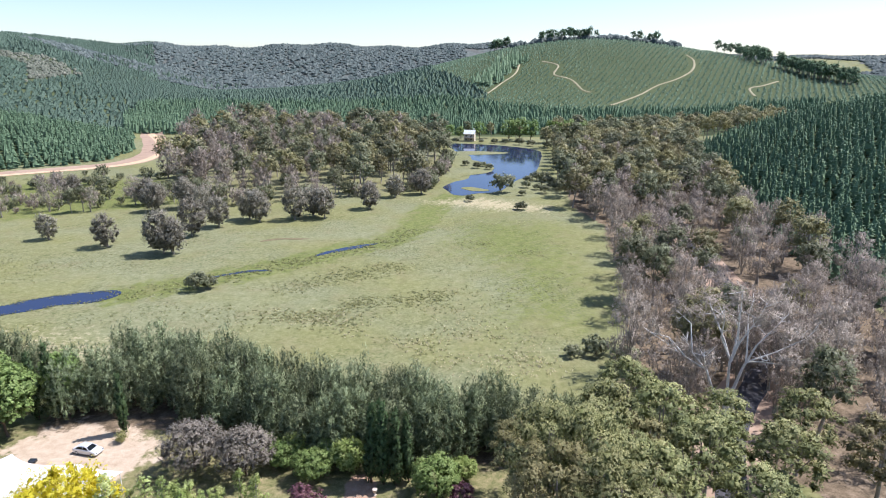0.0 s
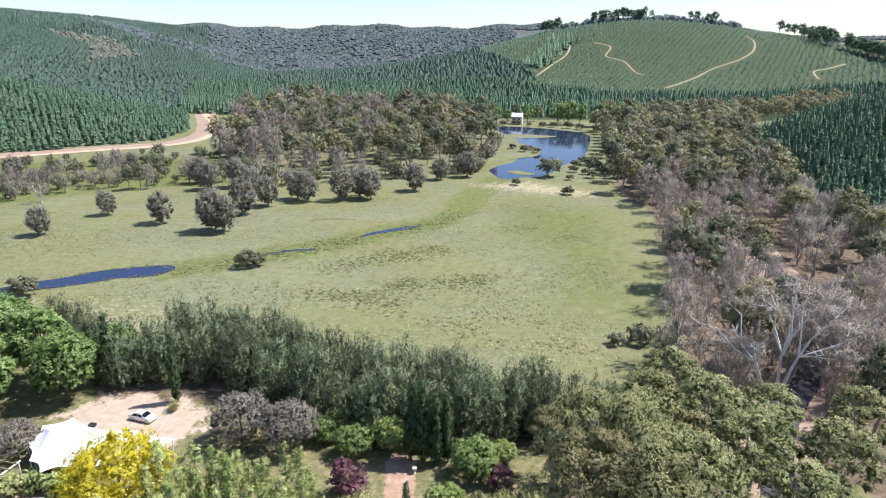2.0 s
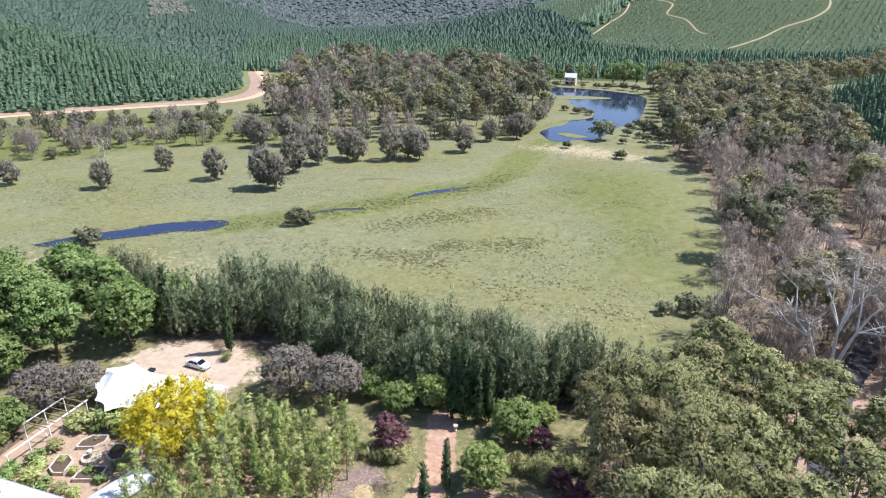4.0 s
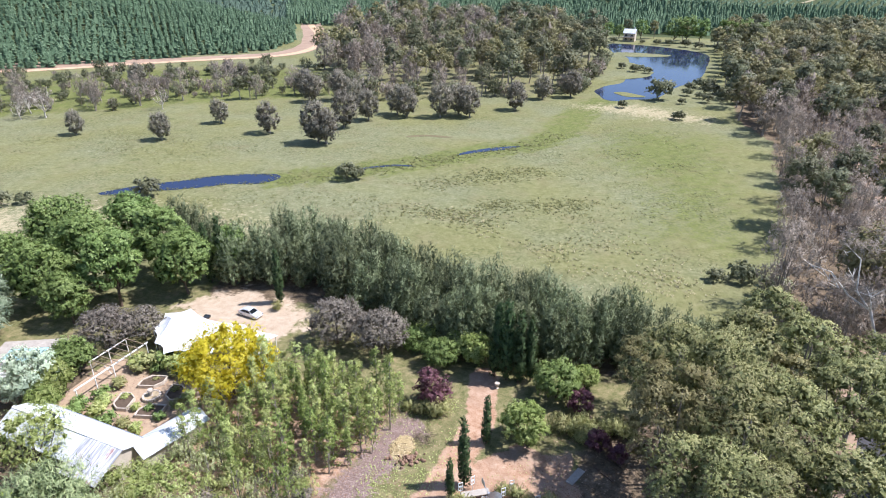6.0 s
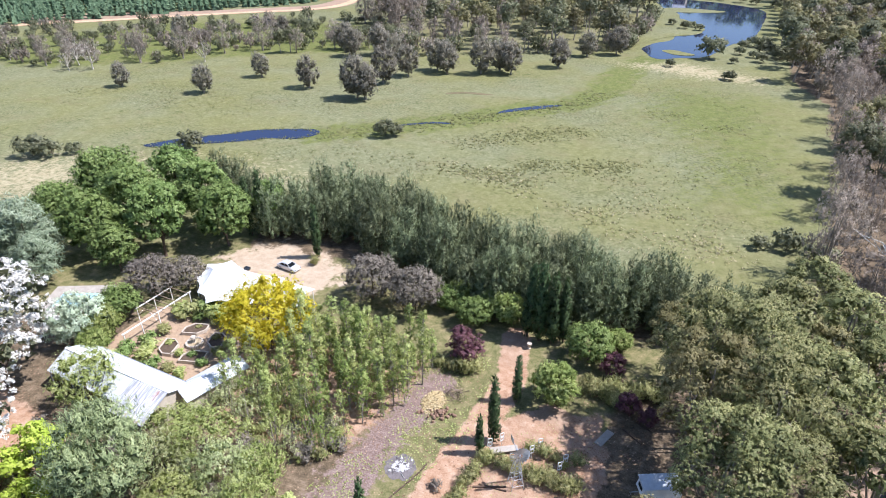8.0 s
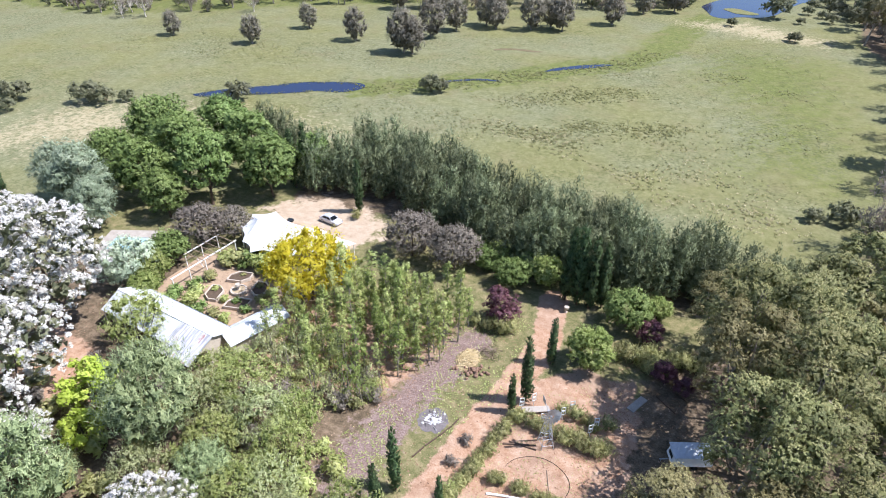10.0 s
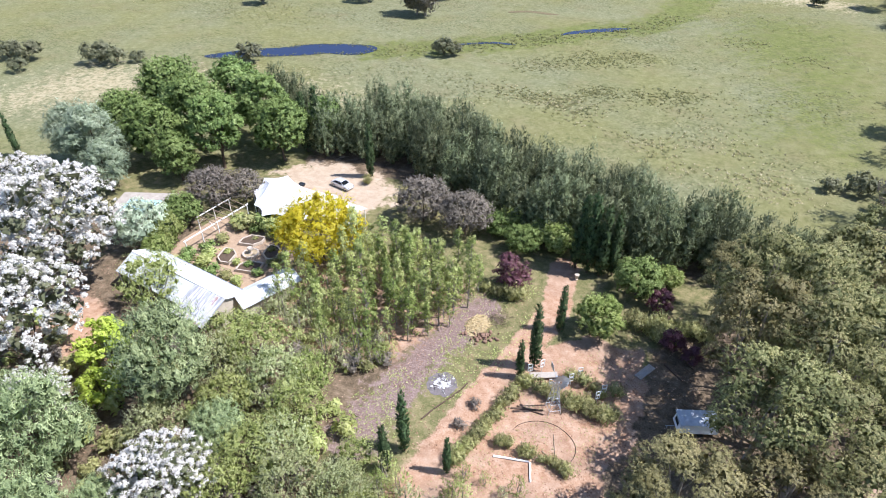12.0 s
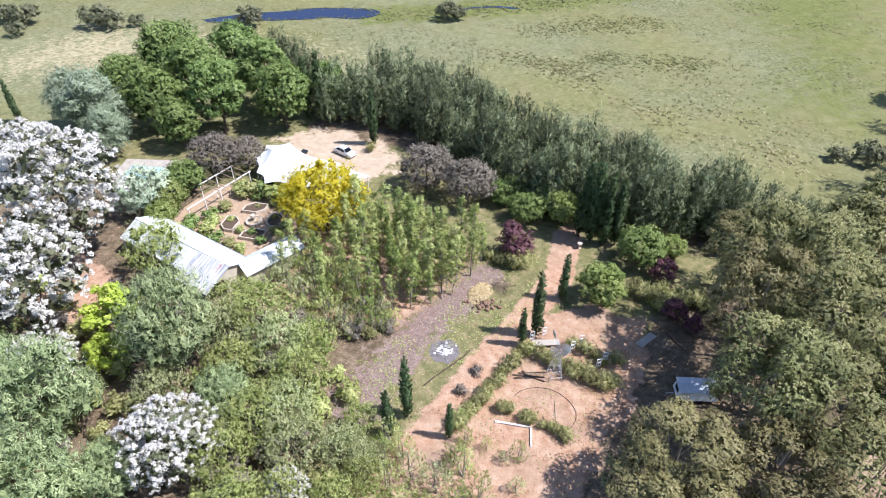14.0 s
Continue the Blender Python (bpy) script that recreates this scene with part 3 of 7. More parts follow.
def ground():
    az = np.radians(np.concatenate([np.arange(-84, 50, 0.58), np.arange(50, 276, 3.2)]))
    d = np.concatenate([[0.02, 8, 16], np.arange(20, 130, 0.95), 130 * 1.013 ** np.arange(0, 120), 620 * 1.03 ** np.arange(0, 68)])
    A, D = np.meshgrid(az, d)
    x, y = D * np.sin(A), D * np.cos(A)
    z = terrain(x, y)
    nr, na = x.shape
    i = np.arange(nr * na).reshape(nr, na)
    nxt = np.roll(i, -1, 1)
    quad = np.stack([i[:-1], i[1:], nxt[1:], nxt[:-1]], -1).reshape(-1, 4)
    me = mesh_of("ground", np.stack([x, y, z], -1).reshape(-1, 3), quad, GROUND, True)
    x, y = x.ravel(), y.ravel()
    bend = 1.2 * np.sin(x * 0.9 + 1.3 * np.sin(y * 0.5)) * np.cos(y * 0.8)
    s1 = lambda v, w: np.clip(0.5 + v / (2 * w), 0, 1)
    garden = s1(inside(GARDEN, x, y) + bend, 4)
    soil = np.maximum.reduce([s1(2.1 - along(DRIVE, x, y) + 0.25 * bend, 0.8), s1(inside(SOIL, x, y) + 0.6 * bend, 1.0), 0.5 * s1(inside(PARKING, x, y) + bend, 2),
                              s1(inside([(-78, 44), (-62, 40), (-58, 31), (-75, 34)], x, y), 2), 0.8 * s1(inside([(-50, 60), (-36, 67), (-22, 66), (-22, 58), (-27, 47), (-40, 44), (-50, 50)], x, y) + bend, 2.5)])
    forest = np.maximum.reduce([step(3, 20, np.interp(y, FOOT_Y, FOOT_X) - x) * (y > 150), step(3, 16, np.hypot(x, y) - spur_foot(x, y)) * wedge(x, y, 21.8, 120) * (np.hypot(x, y) < 440),
                                step(520, 545, y + 0.05 * x), step(900, 1000, np.hypot(x, y))])
    forest = forest * (inside(FIELD, x, y) < 0)
    litter = np.maximum.reduce([s1(inside(WOOD_RIGHT, x, y) - 1 + bend, 3), 0.42 * s1(inside(WOOD_LEFT, x, y) + 2 * bend, 4), 0.9 * s1(6 - along([(-62, 92), (-38, 97), (-13, 88), (10, 86), (26, 90)], x, y) + bend, 2),
                                0.9 * garden * s1(inside([(4, 70), (1.6, 56), (0.4, 48), (-1.2, 40), (-3, 30), (-6, 20), (60, 10), (60, 90)], x, y) + 0.5 * bend, 2),
                                0.75 * garden * s1(inside([(-120, 20), (-80, 75), (-62, 55), (-40, 62), (-22, 66), (-27, 36), (-26, 5)], x, y), 3)])
    covers = dict(
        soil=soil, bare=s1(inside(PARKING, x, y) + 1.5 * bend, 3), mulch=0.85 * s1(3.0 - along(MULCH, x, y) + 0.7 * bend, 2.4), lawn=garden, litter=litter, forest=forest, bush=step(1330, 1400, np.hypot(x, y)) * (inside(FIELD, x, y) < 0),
        lush=np.maximum(0.7 * s1(inside([(-320, 200), (-235, 192), (-190, 215), (-145, 246), (-108, 266), (-150, 330), (-250, 306)], x, y) + 5 * bend, 8), np.maximum(s1(9 + 3 * bend - along(CREEK, x, y), 6) * 0.75, s1(inside([(10, 130), (40, 125), (48, 190), (50, 235), (5, 240), (-5, 200), (12, 170)], x, y) + 6 * bend, 30) * 0.75)),
        dry=np.maximum.reduce([s1(inside([(-16, 274), (20, 283), (52, 262), (46, 243), (20, 248), (-10, 262)], x, y) + 4 * bend, 16) * 0.66,
                               s1(inside([(-170, 50), (-160, 124), (-95, 136), (-40, 126), (-60, 110), (-118, 88)], x, y) + 6 * bend, 22) * 0.58,
                               0.85 * s1(inside(PARKING, x, y) + bend, 2)]))
    for k, v in covers.items():
        me.attributes.new(k, "FLOAT", "POINT").data.foreach_set("value", np.asarray(v, np.float32))
    return tagged(new("ground", me), "green pasture and reddish soil on the valley floor", "ground", kind="structure")


ground()


def sheet(name, outline, z, material, label, category, wobble=0.6, smooth_n=6, follow=False):
    """A flat sheet with a smooth, uneven closed outline."""
    p = np.asarray(outline, float)
    n = len(p)
    pts = []
    for i in range(n):
        a, b, c, d = p[i - 1], p[i], p[(i + 1) % n], p[(i + 2) % n]
        for k in range(smooth_n):
            t = k / smooth_n
            q = 0.5 * (2 * b + (c - a) * t + (2 * a - 5 * b + 4 * c - d) * t * t + (3 * b - a - 3 * c + d) * t ** 3)
            w = noise.noise_vector(Vector((q[0] * 0.15, q[1] * 0.15, 0.0)))
            pts.append((q[0] + wobble * w.x * 2, q[1] + wobble * w.y * 2))
    bm = bmesh.new()
    vs = [bm.verts.new((x, y, z)) for x, y in pts]
    f = bm.faces.new(vs)
    r = bmesh.ops.triangulate(bm, faces=[f])
    bmesh.ops.recalc_face_normals(bm, faces=bm.faces[:])
    for f in bm.faces:
        if f.normal.z < 0:
            f.normal_flip()
    ob = part(name, bm, material, None)
    return tagged(ob, label, category, kind="structure")


def strip(name, line, width, lift, material, label, n=10):
    """A road laid over the land along a smooth line."""
    p = np.asarray(line, float)
    pts = []
    for i in range(len(p) - 1):
        a, b, c, d = p[max(i - 1, 0)], p[i], p[i + 1], p[min(i + 2, len(p) - 1)]
        for k in range(n):
            t = k / n
            pts.append(0.5 * (2 * b + (c - a) * t + (2 * a - 5 * b + 4 * c - d) * t * t + (3 * b - a - 3 * c + d) * t ** 3))
    pts.append(p[-1])
    pts = np.array(pts)
    d = unit(np.gradient(pts, axis=0))
    side = np.stack([d[:, 1], -d[:, 0]], 1)
    w = np.array([width * (1 + 0.12 * noise.noise(Vector((q[0] * 0.05, q[1] * 0.05, 3)))) for q in pts])[:, None] / 2
    rows = [pts - side * w, pts - side * w * 0.5, pts, pts + side * w * 0.5, pts + side * w]
    v = np.concatenate([np.column_stack([r, terrain(r[:, 0], r[:, 1]) + lift * (1 if j in (1, 2, 3) else 0.4)]) for j, r in enumerate(rows)])
    m = len(pts)
    f = [(j * m + i, j * m + i + 1, (j + 1) * m + i + 1, (j + 1) * m + i) for j in range(4) for i in range(m - 1)]
    return tagged(new(name, mesh_of(name, v, f, material, True)), label, "road", kind="structure")


# water
POND = [(-127, 131), (-121, 137.5), (-113, 144), (-106, 149.5), (-98, 154), (-88, 156), (-85.5, 152.5), (-89, 148), (-97, 145), (-104, 140.6), (-113, 136), (-123, 130)]
sheet("lake", [(0, 301), (5, 316), (15, 336), (18, 409), (8, 442), (7, 480), (35, 474), (58, 457), (68, 434), (61, 388), (50, 338), (40, 324), (33, 308), (26, 292), (16, 287), (7, 283)],
      0.06, WATER, "still blue farm lake reflecting the sky", "lake")
sheet("pond", POND,
      0.06, WATER, "narrow blue pool in the green meadow", "pond", 0.4)
sheet("pool_in_creek", [(-67, 166.0), (-61, 169.6), (-55, 171.6), (-50.5, 173.2), (-56, 173.0), (-63, 170)], 0.06, WATER, "short blue reach of a meadow creek", "creek", 0.3)
sheet("pool_in_creek", [(-41, 187.5), (-34, 192.4), (-27, 197.0), (-22, 202), (-29, 199.4), (-37, 193.6)], 0.06, WATER, "short blue reach of a meadow creek", "creek", 0.3)
sheet("sedge_hollow", [(-63, 204), (-56, 207), (-50, 206.6), (-47, 208.5), (-55, 209), (-62, 207)], 0.05, SEDGE, "brown sedge in a wet meadow hollow", "sedge", 0.6)
sheet("bank", [(-9, 291), (-2, 311), (8, 330), (17, 339), (28, 350), (29, 369), (20, 394), (9, 391), (-6, 358)], 0.14, GROUND, "low green grass spit reaching into the lake", "bank", 0.8)
sheet("bank", [(9, 420), (10, 435), (26, 437), (45, 429), (34, 421)], 0.14, GROUND, "low green grass island in the lake", "bank", 0.5)
sheet("bank", [(9, 300), (14, 303), (22, 295), (15, 293)], 0.14, GROUND, "small reedy bank in the lake", "bank", 0.5)
strip("verge", [(-334, 273), (-294, 305), (-263, 330), (-235, 351), (-206, 371), (-196, 388), (-197, 415), (-205, 444), (-231, 500), (-257, 551), (-289, 624), (-330, 720)], 19, 0.16, RED_EARTH, "bare reddish earth beside the gravel road")
strip("road_1", [(-330, 268), (-290, 300), (-259, 325), (-231, 346), (-202, 366), (-191, 388), (-192, 415), (-200, 444), (-228, 500), (-257, 551), (-289, 624), (-330, 720)], 6.5, 0.35, GRAVEL, "pale gravel road curving round the plantation")
strip("verge", [(30, 45), (44, 82), (53, 97), (61, 108), (69, 128), (76, 150), (80, 176), (84, 210), (92, 260)], 11, 0.03, RED_EARTH, "pale reddish earth beside the sealed drive")
strip("road_2", [(30, 45), (44, 82), (53, 97), (61, 108), (69, 128), (76, 150), (80, 176), (84, 210), (92, 260)], 4.5, 0.09, ASPHALT, "narrow sealed drive under the trees")


# ---------------------------------------------------------------- far woods
def conifers(name, x, y, height, width, material, label, tiers=3, sides=6, seed=5):
    """A plantation in one mesh: jagged tiers of boughs round each stem."""
    rng = np.random.default_rng(seed)
    n = len(x)
    z = terrain(x, y)
    h = height * rng.uniform(0.8, 1.18, n)
    w = width * rng.uniform(0.8, 1.2, n)
    vs, fs = [], []
    for t in range(tiers):
        lo, hi = 0.06 + 0.94 * t / tiers * 0.9, min(1.0, 0.06 + 0.94 * (t + 1.55) / tiers)
        if t == tiers - 1:
            hi = 1.0
        rad = (1 - 0.78 * t / tiers)
        a = rng.uniform(0, 6.28, n)[:, None] + np.arange(sides) * 2 * np.pi / sides
        rr = w[:, None] / 2 * rad * rng.uniform(0.55, 1.25, (n, sides))
        ring = np.stack([x[:, None] + rr * np.cos(a), y[:, None] + rr * np.sin(a), z[:, None] + h[:, None] * (lo + rng.uniform(-0.04, 0.06, (n, sides)))], -1)
        tip = np.stack([x + rng.normal(size=n) * 0.1, y + rng.normal(size=n) * 0.1, z + h * hi], -1)[:, None]
        nxt = np.roll(ring, -1, 1)
        vs.append(np.stack([ring, nxt, np.broadcast_to(tip, ring.shape)], 2).reshape(-1, 3, 3))
        mid = a + math.pi / sides
        fs.append(unit(np.stack([np.cos(mid), np.sin(mid), 0.9 + 0 * mid], -1)).reshape(-1, 3))
    tone = np.tile(np.repeat(rng.uniform(0, 1, n), sides), tiers)
    me = leaf_mesh(name, np.concatenate(vs), np.concatenate(fs), tone, material)
    return tagged(new(name, me), label, "trees", kind="stuff")


def spiky(name, x, y, height, width, material, label, boughs=30, seed=5):
    """A plantation in one mesh: each tree a slim heart, toned darker as painted inner shade, with drooping boughs all
    round it.
    """
    rng = np.random.default_rng(seed)
    n = len(x)
    z = terrain(x, y)
    h = (np.broadcast_to(height, (n,)) * rng.uniform(0.8, 1.18, n))[:, None]
    w = (width * rng.uniform(0.85, 1.2, n))[:, None]
    t = (np.arange(boughs) + rng.uniform(0, 1, (n, boughs))) / boughs * 0.97 + 0.02
    a = rng.uniform(0, 6.28, (n, boughs))
    r = w / 2 * (1 - t) ** 0.8 + 0.12
    cx, cy, cz = x[:, None], y[:, None], z[:, None] + h * t
    c, s = np.cos(a), np.sin(a)
    half = r * rng.uniform(0.5, 0.8, (n, boughs)) * min(1.0, 14 / boughs) + 0.12
    rise = h * rng.uniform(0.03, 0.09, (n, boughs))
    tip = np.stack([cx + r * 1.05 * c, cy + r * 1.05 * s, cz - h * rng.uniform(-0.05, 0.05, (n, boughs))], -1)
    b0 = np.stack([cx + r * 0.3 * c - half * s, cy + r * 0.3 * s + half * c, cz + rise], -1)
    b1 = np.stack([cx + r * 0.3 * c + half * s, cy + r * 0.3 * s - half * c, cz + rise], -1)
    v1 = np.stack([b0, b1, tip], 2).reshape(-1, 3, 3)
    n1 = unit(np.stack([0.75 * c, 0.75 * s, 0.35 + 0.7 * t], -1)).reshape(-1, 3)
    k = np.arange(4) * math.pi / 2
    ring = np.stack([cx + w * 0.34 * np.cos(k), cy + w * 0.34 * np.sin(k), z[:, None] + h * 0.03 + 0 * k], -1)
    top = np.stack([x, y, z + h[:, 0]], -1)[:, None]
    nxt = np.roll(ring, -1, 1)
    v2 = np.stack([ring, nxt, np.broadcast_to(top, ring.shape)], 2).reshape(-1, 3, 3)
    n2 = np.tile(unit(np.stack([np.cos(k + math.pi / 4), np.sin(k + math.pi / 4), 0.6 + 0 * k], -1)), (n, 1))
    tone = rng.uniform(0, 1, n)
    # heart cones take 0.4 of the bough tone: inner shade put into colour
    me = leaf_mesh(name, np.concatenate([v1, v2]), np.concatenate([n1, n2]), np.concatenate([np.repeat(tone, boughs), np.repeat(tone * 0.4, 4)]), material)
    return tagged(new(name, me), label, "trees", kind="stuff")


OCT_V = np.array([(1, 0, 0), (0, 1, 0), (-1, 0, 0), (0, -1, 0), (0, 0, 1), (0, 0, -1)], float)
OCT_F = np.array([(0, 1, 4), (1, 2, 4), (2, 3, 4), (3, 0, 4), (1, 0, 5), (2, 1, 5), (3, 2, 5), (0, 3, 5)])


def bushes(name, x, y, width, height, material, label, seed=6, plain=False):
    """Far bushland in one mesh: lumpy rounded crowns."""
    rng = np.random.default_rng(seed)
    n = len(x)
    bv, bf = (OCT_V, OCT_F) if plain else (ICO_V, ICO_F)
    z = terrain(x, y)
    r = width / 2 * rng.uniform(0.6, 1.4, n)
    hh = height / 2 * rng.uniform(0.6, 1.4, n)
    turn = rng.uniform(0, 6.28, n)
    c, s = np.cos(turn)[:, None], np.sin(turn)[:, None]
    q = bv[None] * (1 + rng.uniform(-0.3, 0.3, (n, len(bv), 1)))
    q = np.stack([q[..., 0] * c - q[..., 1] * s, q[..., 0] * s + q[..., 1] * c, q[..., 2]], -1)
    v = q * np.stack([r, r, hh], -1)[:, None] + np.stack([x, y, z + hh * 0.7], -1)[:, None]
    way = unit(q[:, bf].mean(2) + (0, 0, 0.35)).reshape(-1, 3)
    me = leaf_mesh(name, v[:, bf].reshape(-1, 3, 3), way, np.repeat(rng.uniform(0, 1, n), len(bf)), material)
    return tagged(new(name, me), label, "trees", kind="stuff")


def lattice(x0, x1, y0, y1, gap, row, turn, seed, jitter=0.25):
    """Planting rows, gap along and row apart, turned by some degrees."""
    rng = np.random.default_rng(seed)
    c, s = math.cos(radians(turn)), math.sin(radians(turn))
    R = max(x1 - x0, y1 - y0)
    u, v = np.meshgrid(np.arange(-R, R, gap), np.arange(-R, R, row))
    u, v = u.ravel() + rng.normal(size=u.size) * gap * jitter, v.ravel() + rng.normal(size=v.size) * row * jitter * 0.4
    x, y = (x0 + x1) / 2 + c * u - s * v, (y0 + y1) / 2 + s * u + c * v
    k = (x > x0) & (x < x1) & (y > y0) & (y < y1)
    return x[k], y[k]


HILL_TRACKS = [
    [(55, 800), (77, 847), (102, 894), (117, 974)],
    [(182, 781), (174, 793), (168, 839), (150, 866), (161, 903), (143, 929)],
    [(189, 717), (213, 741), (239, 768), (268, 802), (308, 835), (339, 874), (357, 921), (357, 950)],
    [(363, 740), (374, 778), (396, 791), (426, 814)],
]


HILL_TREES = []


def woods():
    # young plantation on the slope beside the sealed drive
    x, y = lattice(85, 330, 60, 420, 3.6, 4.0, 12, 1)
    far = np.hypot(x, y)
    k = (far > spur_foot(x, y) + 3) & (far < 425) & wedge(x, y, 22.0, 48)
    spiky("pine_plantation", x[k], y[k], 6.6, 5.0, PINE, "dense dark green pine plantation on a slope", 20, 2)
    # plantation above the gravel road
    x, y = lattice(-700, -150, 180, 620, 3.8, 5.0, 38, 3, 0.2)
    s = np.interp(y, FOOT_Y, FOOT_X) - x
    k = (s > np.interp(y, [200, 330, 400, 480], [1, 1, 2, 8])) & wedge(x, y, -54, -16) & (np.hypot(x, y) < 600)
    spiky("pine_plantation", x[k], y[k], np.interp(np.hypot(x[k], y[k]), [380, 600], [7.6, 6.0]), 6.0, PINE, "dark green pine plantation in rows above the road", 18, 4)
    x, y = lattice(-1400, -150, 330, 1500, 6.4, 7.0, 30, 5)
    s = np.interp(y, FOOT_Y, FOOT_X) - x
    scrub = inside([(-470, 720), (-620, 960), (-760, 1060), (-700, 1160), (-560, 1000)], x, y) > 0
    k = (s > 14) & wedge(x, y, -50, -12) & (np.hypot(x, y) >= 597) & ~scrub
    spiky("pine_plantation", x[k], y[k], np.interp(np.hypot(x[k], y[k]), [600, 1000], [5.0, 4.0]), 9.0, HAZY_PINE, "distant pine plantation on the far slope", 6, 6)
    # a line of tall pines on the far slope
    rng = np.random.default_rng(16)
    t = rng.uniform(0, 1, 90)
    x, y = np.interp(t, [0, 0.35, 1], [-715, -654, -436]) + rng.normal(size=90) * 8, np.interp(t, [0, 0.35, 1], [1332, 1347, 1351]) + rng.normal(size=90) * 14
    spiky("pine_plantation", x, y, 13, 11, HAZY_PINE, "row of tall dark pines along a distant spur", 24, 17)
    # pines behind the lake
    x, y = lattice(-360, 420, 515, 800, 6.0, 6.4, 5, 7)
    s = x - np.interp(y, FOOT_Y, FOOT_X)
    k = (s > -14) & wedge(x, y, -27, 31) & (y + 0.04 * x > 536) & (y > np.interp(x, [90, 300], [545, 640])) & (y < np.interp(x, [-100, 0, 60, 135, 255, 385, 450], [820, 800, 740, 690, 680, 700, 720]))
    spiky("pine_plantation", x[k], y[k], np.interp(y[k], [520, 600, 700, 800], [14, 10, 7, 5.5]), 7.2, PINE, "tall pine stand behind the lake", 11, 8)
    x, y = lattice(-460, 60, 780, 1350, 7, 7.4, 5, 9)
    s = x - np.interp(y, FOOT_Y, FOOT_X)
    k = (s > -20) & wedge(x, y, -27, np.interp(y, [800, 1000], [4, -1]))
    spiky("pine_plantation", x[k], y[k], 5.0, 9.6, HAZY_PINE, "distant pines on the valley side", 6, 10)
    # young rows on the round hill
    x, y = lattice(-170, 760, 670, 1180, 4.4, 6.8, 62, 11, 0.32)
    near = np.minimum.reduce([along(t, x, y) for t in HILL_TRACKS])
    k = (np.hypot((x - 250) * 0.85, (y - 1090)) < 460) & wedge(x, y, -5, 37) & (near > 7) & (np.array([noise.noise(Vector((a * 0.012, b * 0.012, 5.0))) for a, b in zip(x, y)]) > -0.7) & (y > np.interp(x, [-100, 0, 60, 135, 255, 385, 450, 600], [800, 780, 735, 690, 680, 690, 700, 700]))
    conifers("young_pine_plantation", x[k], y[k], 2.6, 3.8, YOUNG_PINE, "young pines in rows on a round hill", 2, 4, 12)
    # tall pines along the hill's right shoulder
    t = rng.uniform(0.08, 1, 150)
    x, y = np.interp(t, [0, 0.2, 0.4, 0.7, 1], [415, 455, 470, 490, 505]) + rng.normal(size=150) * 9, np.interp(t, [0, 0.2, 0.4, 0.7, 1], [1040, 960, 900, 850, 790]) + rng.normal(size=150) * 16
    HILL_TREES.extend(zip(x[:90], y[:90], rng.uniform(0.75, 1.15, 90)))
    az, d = np.radians(np.concatenate([rng.normal(9.0, 0.45, 9), rng.normal(11.6, 0.8, 16), rng.normal(5.0, 0.5, 12), rng.normal(16.8, 0.7, 6), rng.normal(26.0, 0.5, 16)])), rng.uniform(1085, 1120, 59)
    HILL_TREES.extend(zip(d * np.sin(az), d * np.cos(az), rng.uniform(0.7, 1.1, 59)))
    t = rng.uniform(0, 1, 110)
    x, y = 50 + 60 * t + rng.normal(size=110) * 7, 850 + 105 * t + rng.normal(size=110) * 14
    conifers("pine_plantation", x, y, 13, 7, PINE, "dark pines in a gully of the hill", 3, 6, 19)
    # bushland on the skyline
    az, d = np.radians(rng.uniform(-46, 42, 25000)), 1370 + 1050 * rng.uniform(0, 1, 25000)
    x, y = d * np.sin(az), d * np.cos(az)
    k = (inside(FIELD, x, y) < 0) & ~(wedge(x, y, 2, 15) & (d < 2050))
    piny = wedge(x, y, -60, -24) & (np.array([noise.noise(Vector((a * 0.004, b * 0.004, 1.0))) for a, b in zip(x, y)]) > -0.25)
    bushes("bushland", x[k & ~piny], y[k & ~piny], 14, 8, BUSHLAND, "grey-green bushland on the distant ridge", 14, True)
    spiky("pine_plantation", x[k & piny], y[k & piny], 9, 13, HAZY_PINE, "dark pines on the distant ridge", 6, 24)
    az, d = np.radians(rng.uniform(6, 20, 520)), rng.uniform(1090, 1170, 520)
    x, y = d * np.sin(az), d * np.cos(az)
    lump = np.array([noise.noise(Vector((a * 0.03, 0.0, 2.0))) for a in x])
    k = lump > -0.05
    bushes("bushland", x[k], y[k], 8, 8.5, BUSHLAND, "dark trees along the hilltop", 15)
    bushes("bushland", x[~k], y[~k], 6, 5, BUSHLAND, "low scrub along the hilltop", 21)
    x, y = rng.uniform(-760, -470, 1900), rng.uniform(720, 1160, 1900)
    k = inside([(-470, 720), (-620, 960), (-760, 1060), (-700, 1160), (-560, 1000)], x, y) > 0
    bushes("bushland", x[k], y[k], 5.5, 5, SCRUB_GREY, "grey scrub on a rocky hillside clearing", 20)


woods()
for t in HILL_TRACKS:
    strip("track_1", t, 2.8, 0.8, TRACK, "pale dirt firebreak on the planted hill")


# ---------------------------------------------------------------- kinds of trees
R = np.random.default_rng


def eucalypt(seed, leaf, bark, label, name="eucalyptus_tree", h=18.0, w=10.0, n=3000, clumps=15, size=(0.7, 0.4), core=0.74, stems=1, group="", lump=(0.13, 0.24), shell=(0.6, 1.12), loose=1.0):
    rng = R(seed)
    cl = spread(rng, clumps, w / 2, h * 0.34, h * 0.62, w * lump[0], w * lump[1], 0.8)
    return tree_kind(name, label, "tree", group, limbs(rng, h, h * 0.36, 0.024 * h * 0.8, cl, 8, 0.35, stems), crown(rng, "crown", leaf, cl, n, size, "droop", core, shell, loose), bark)


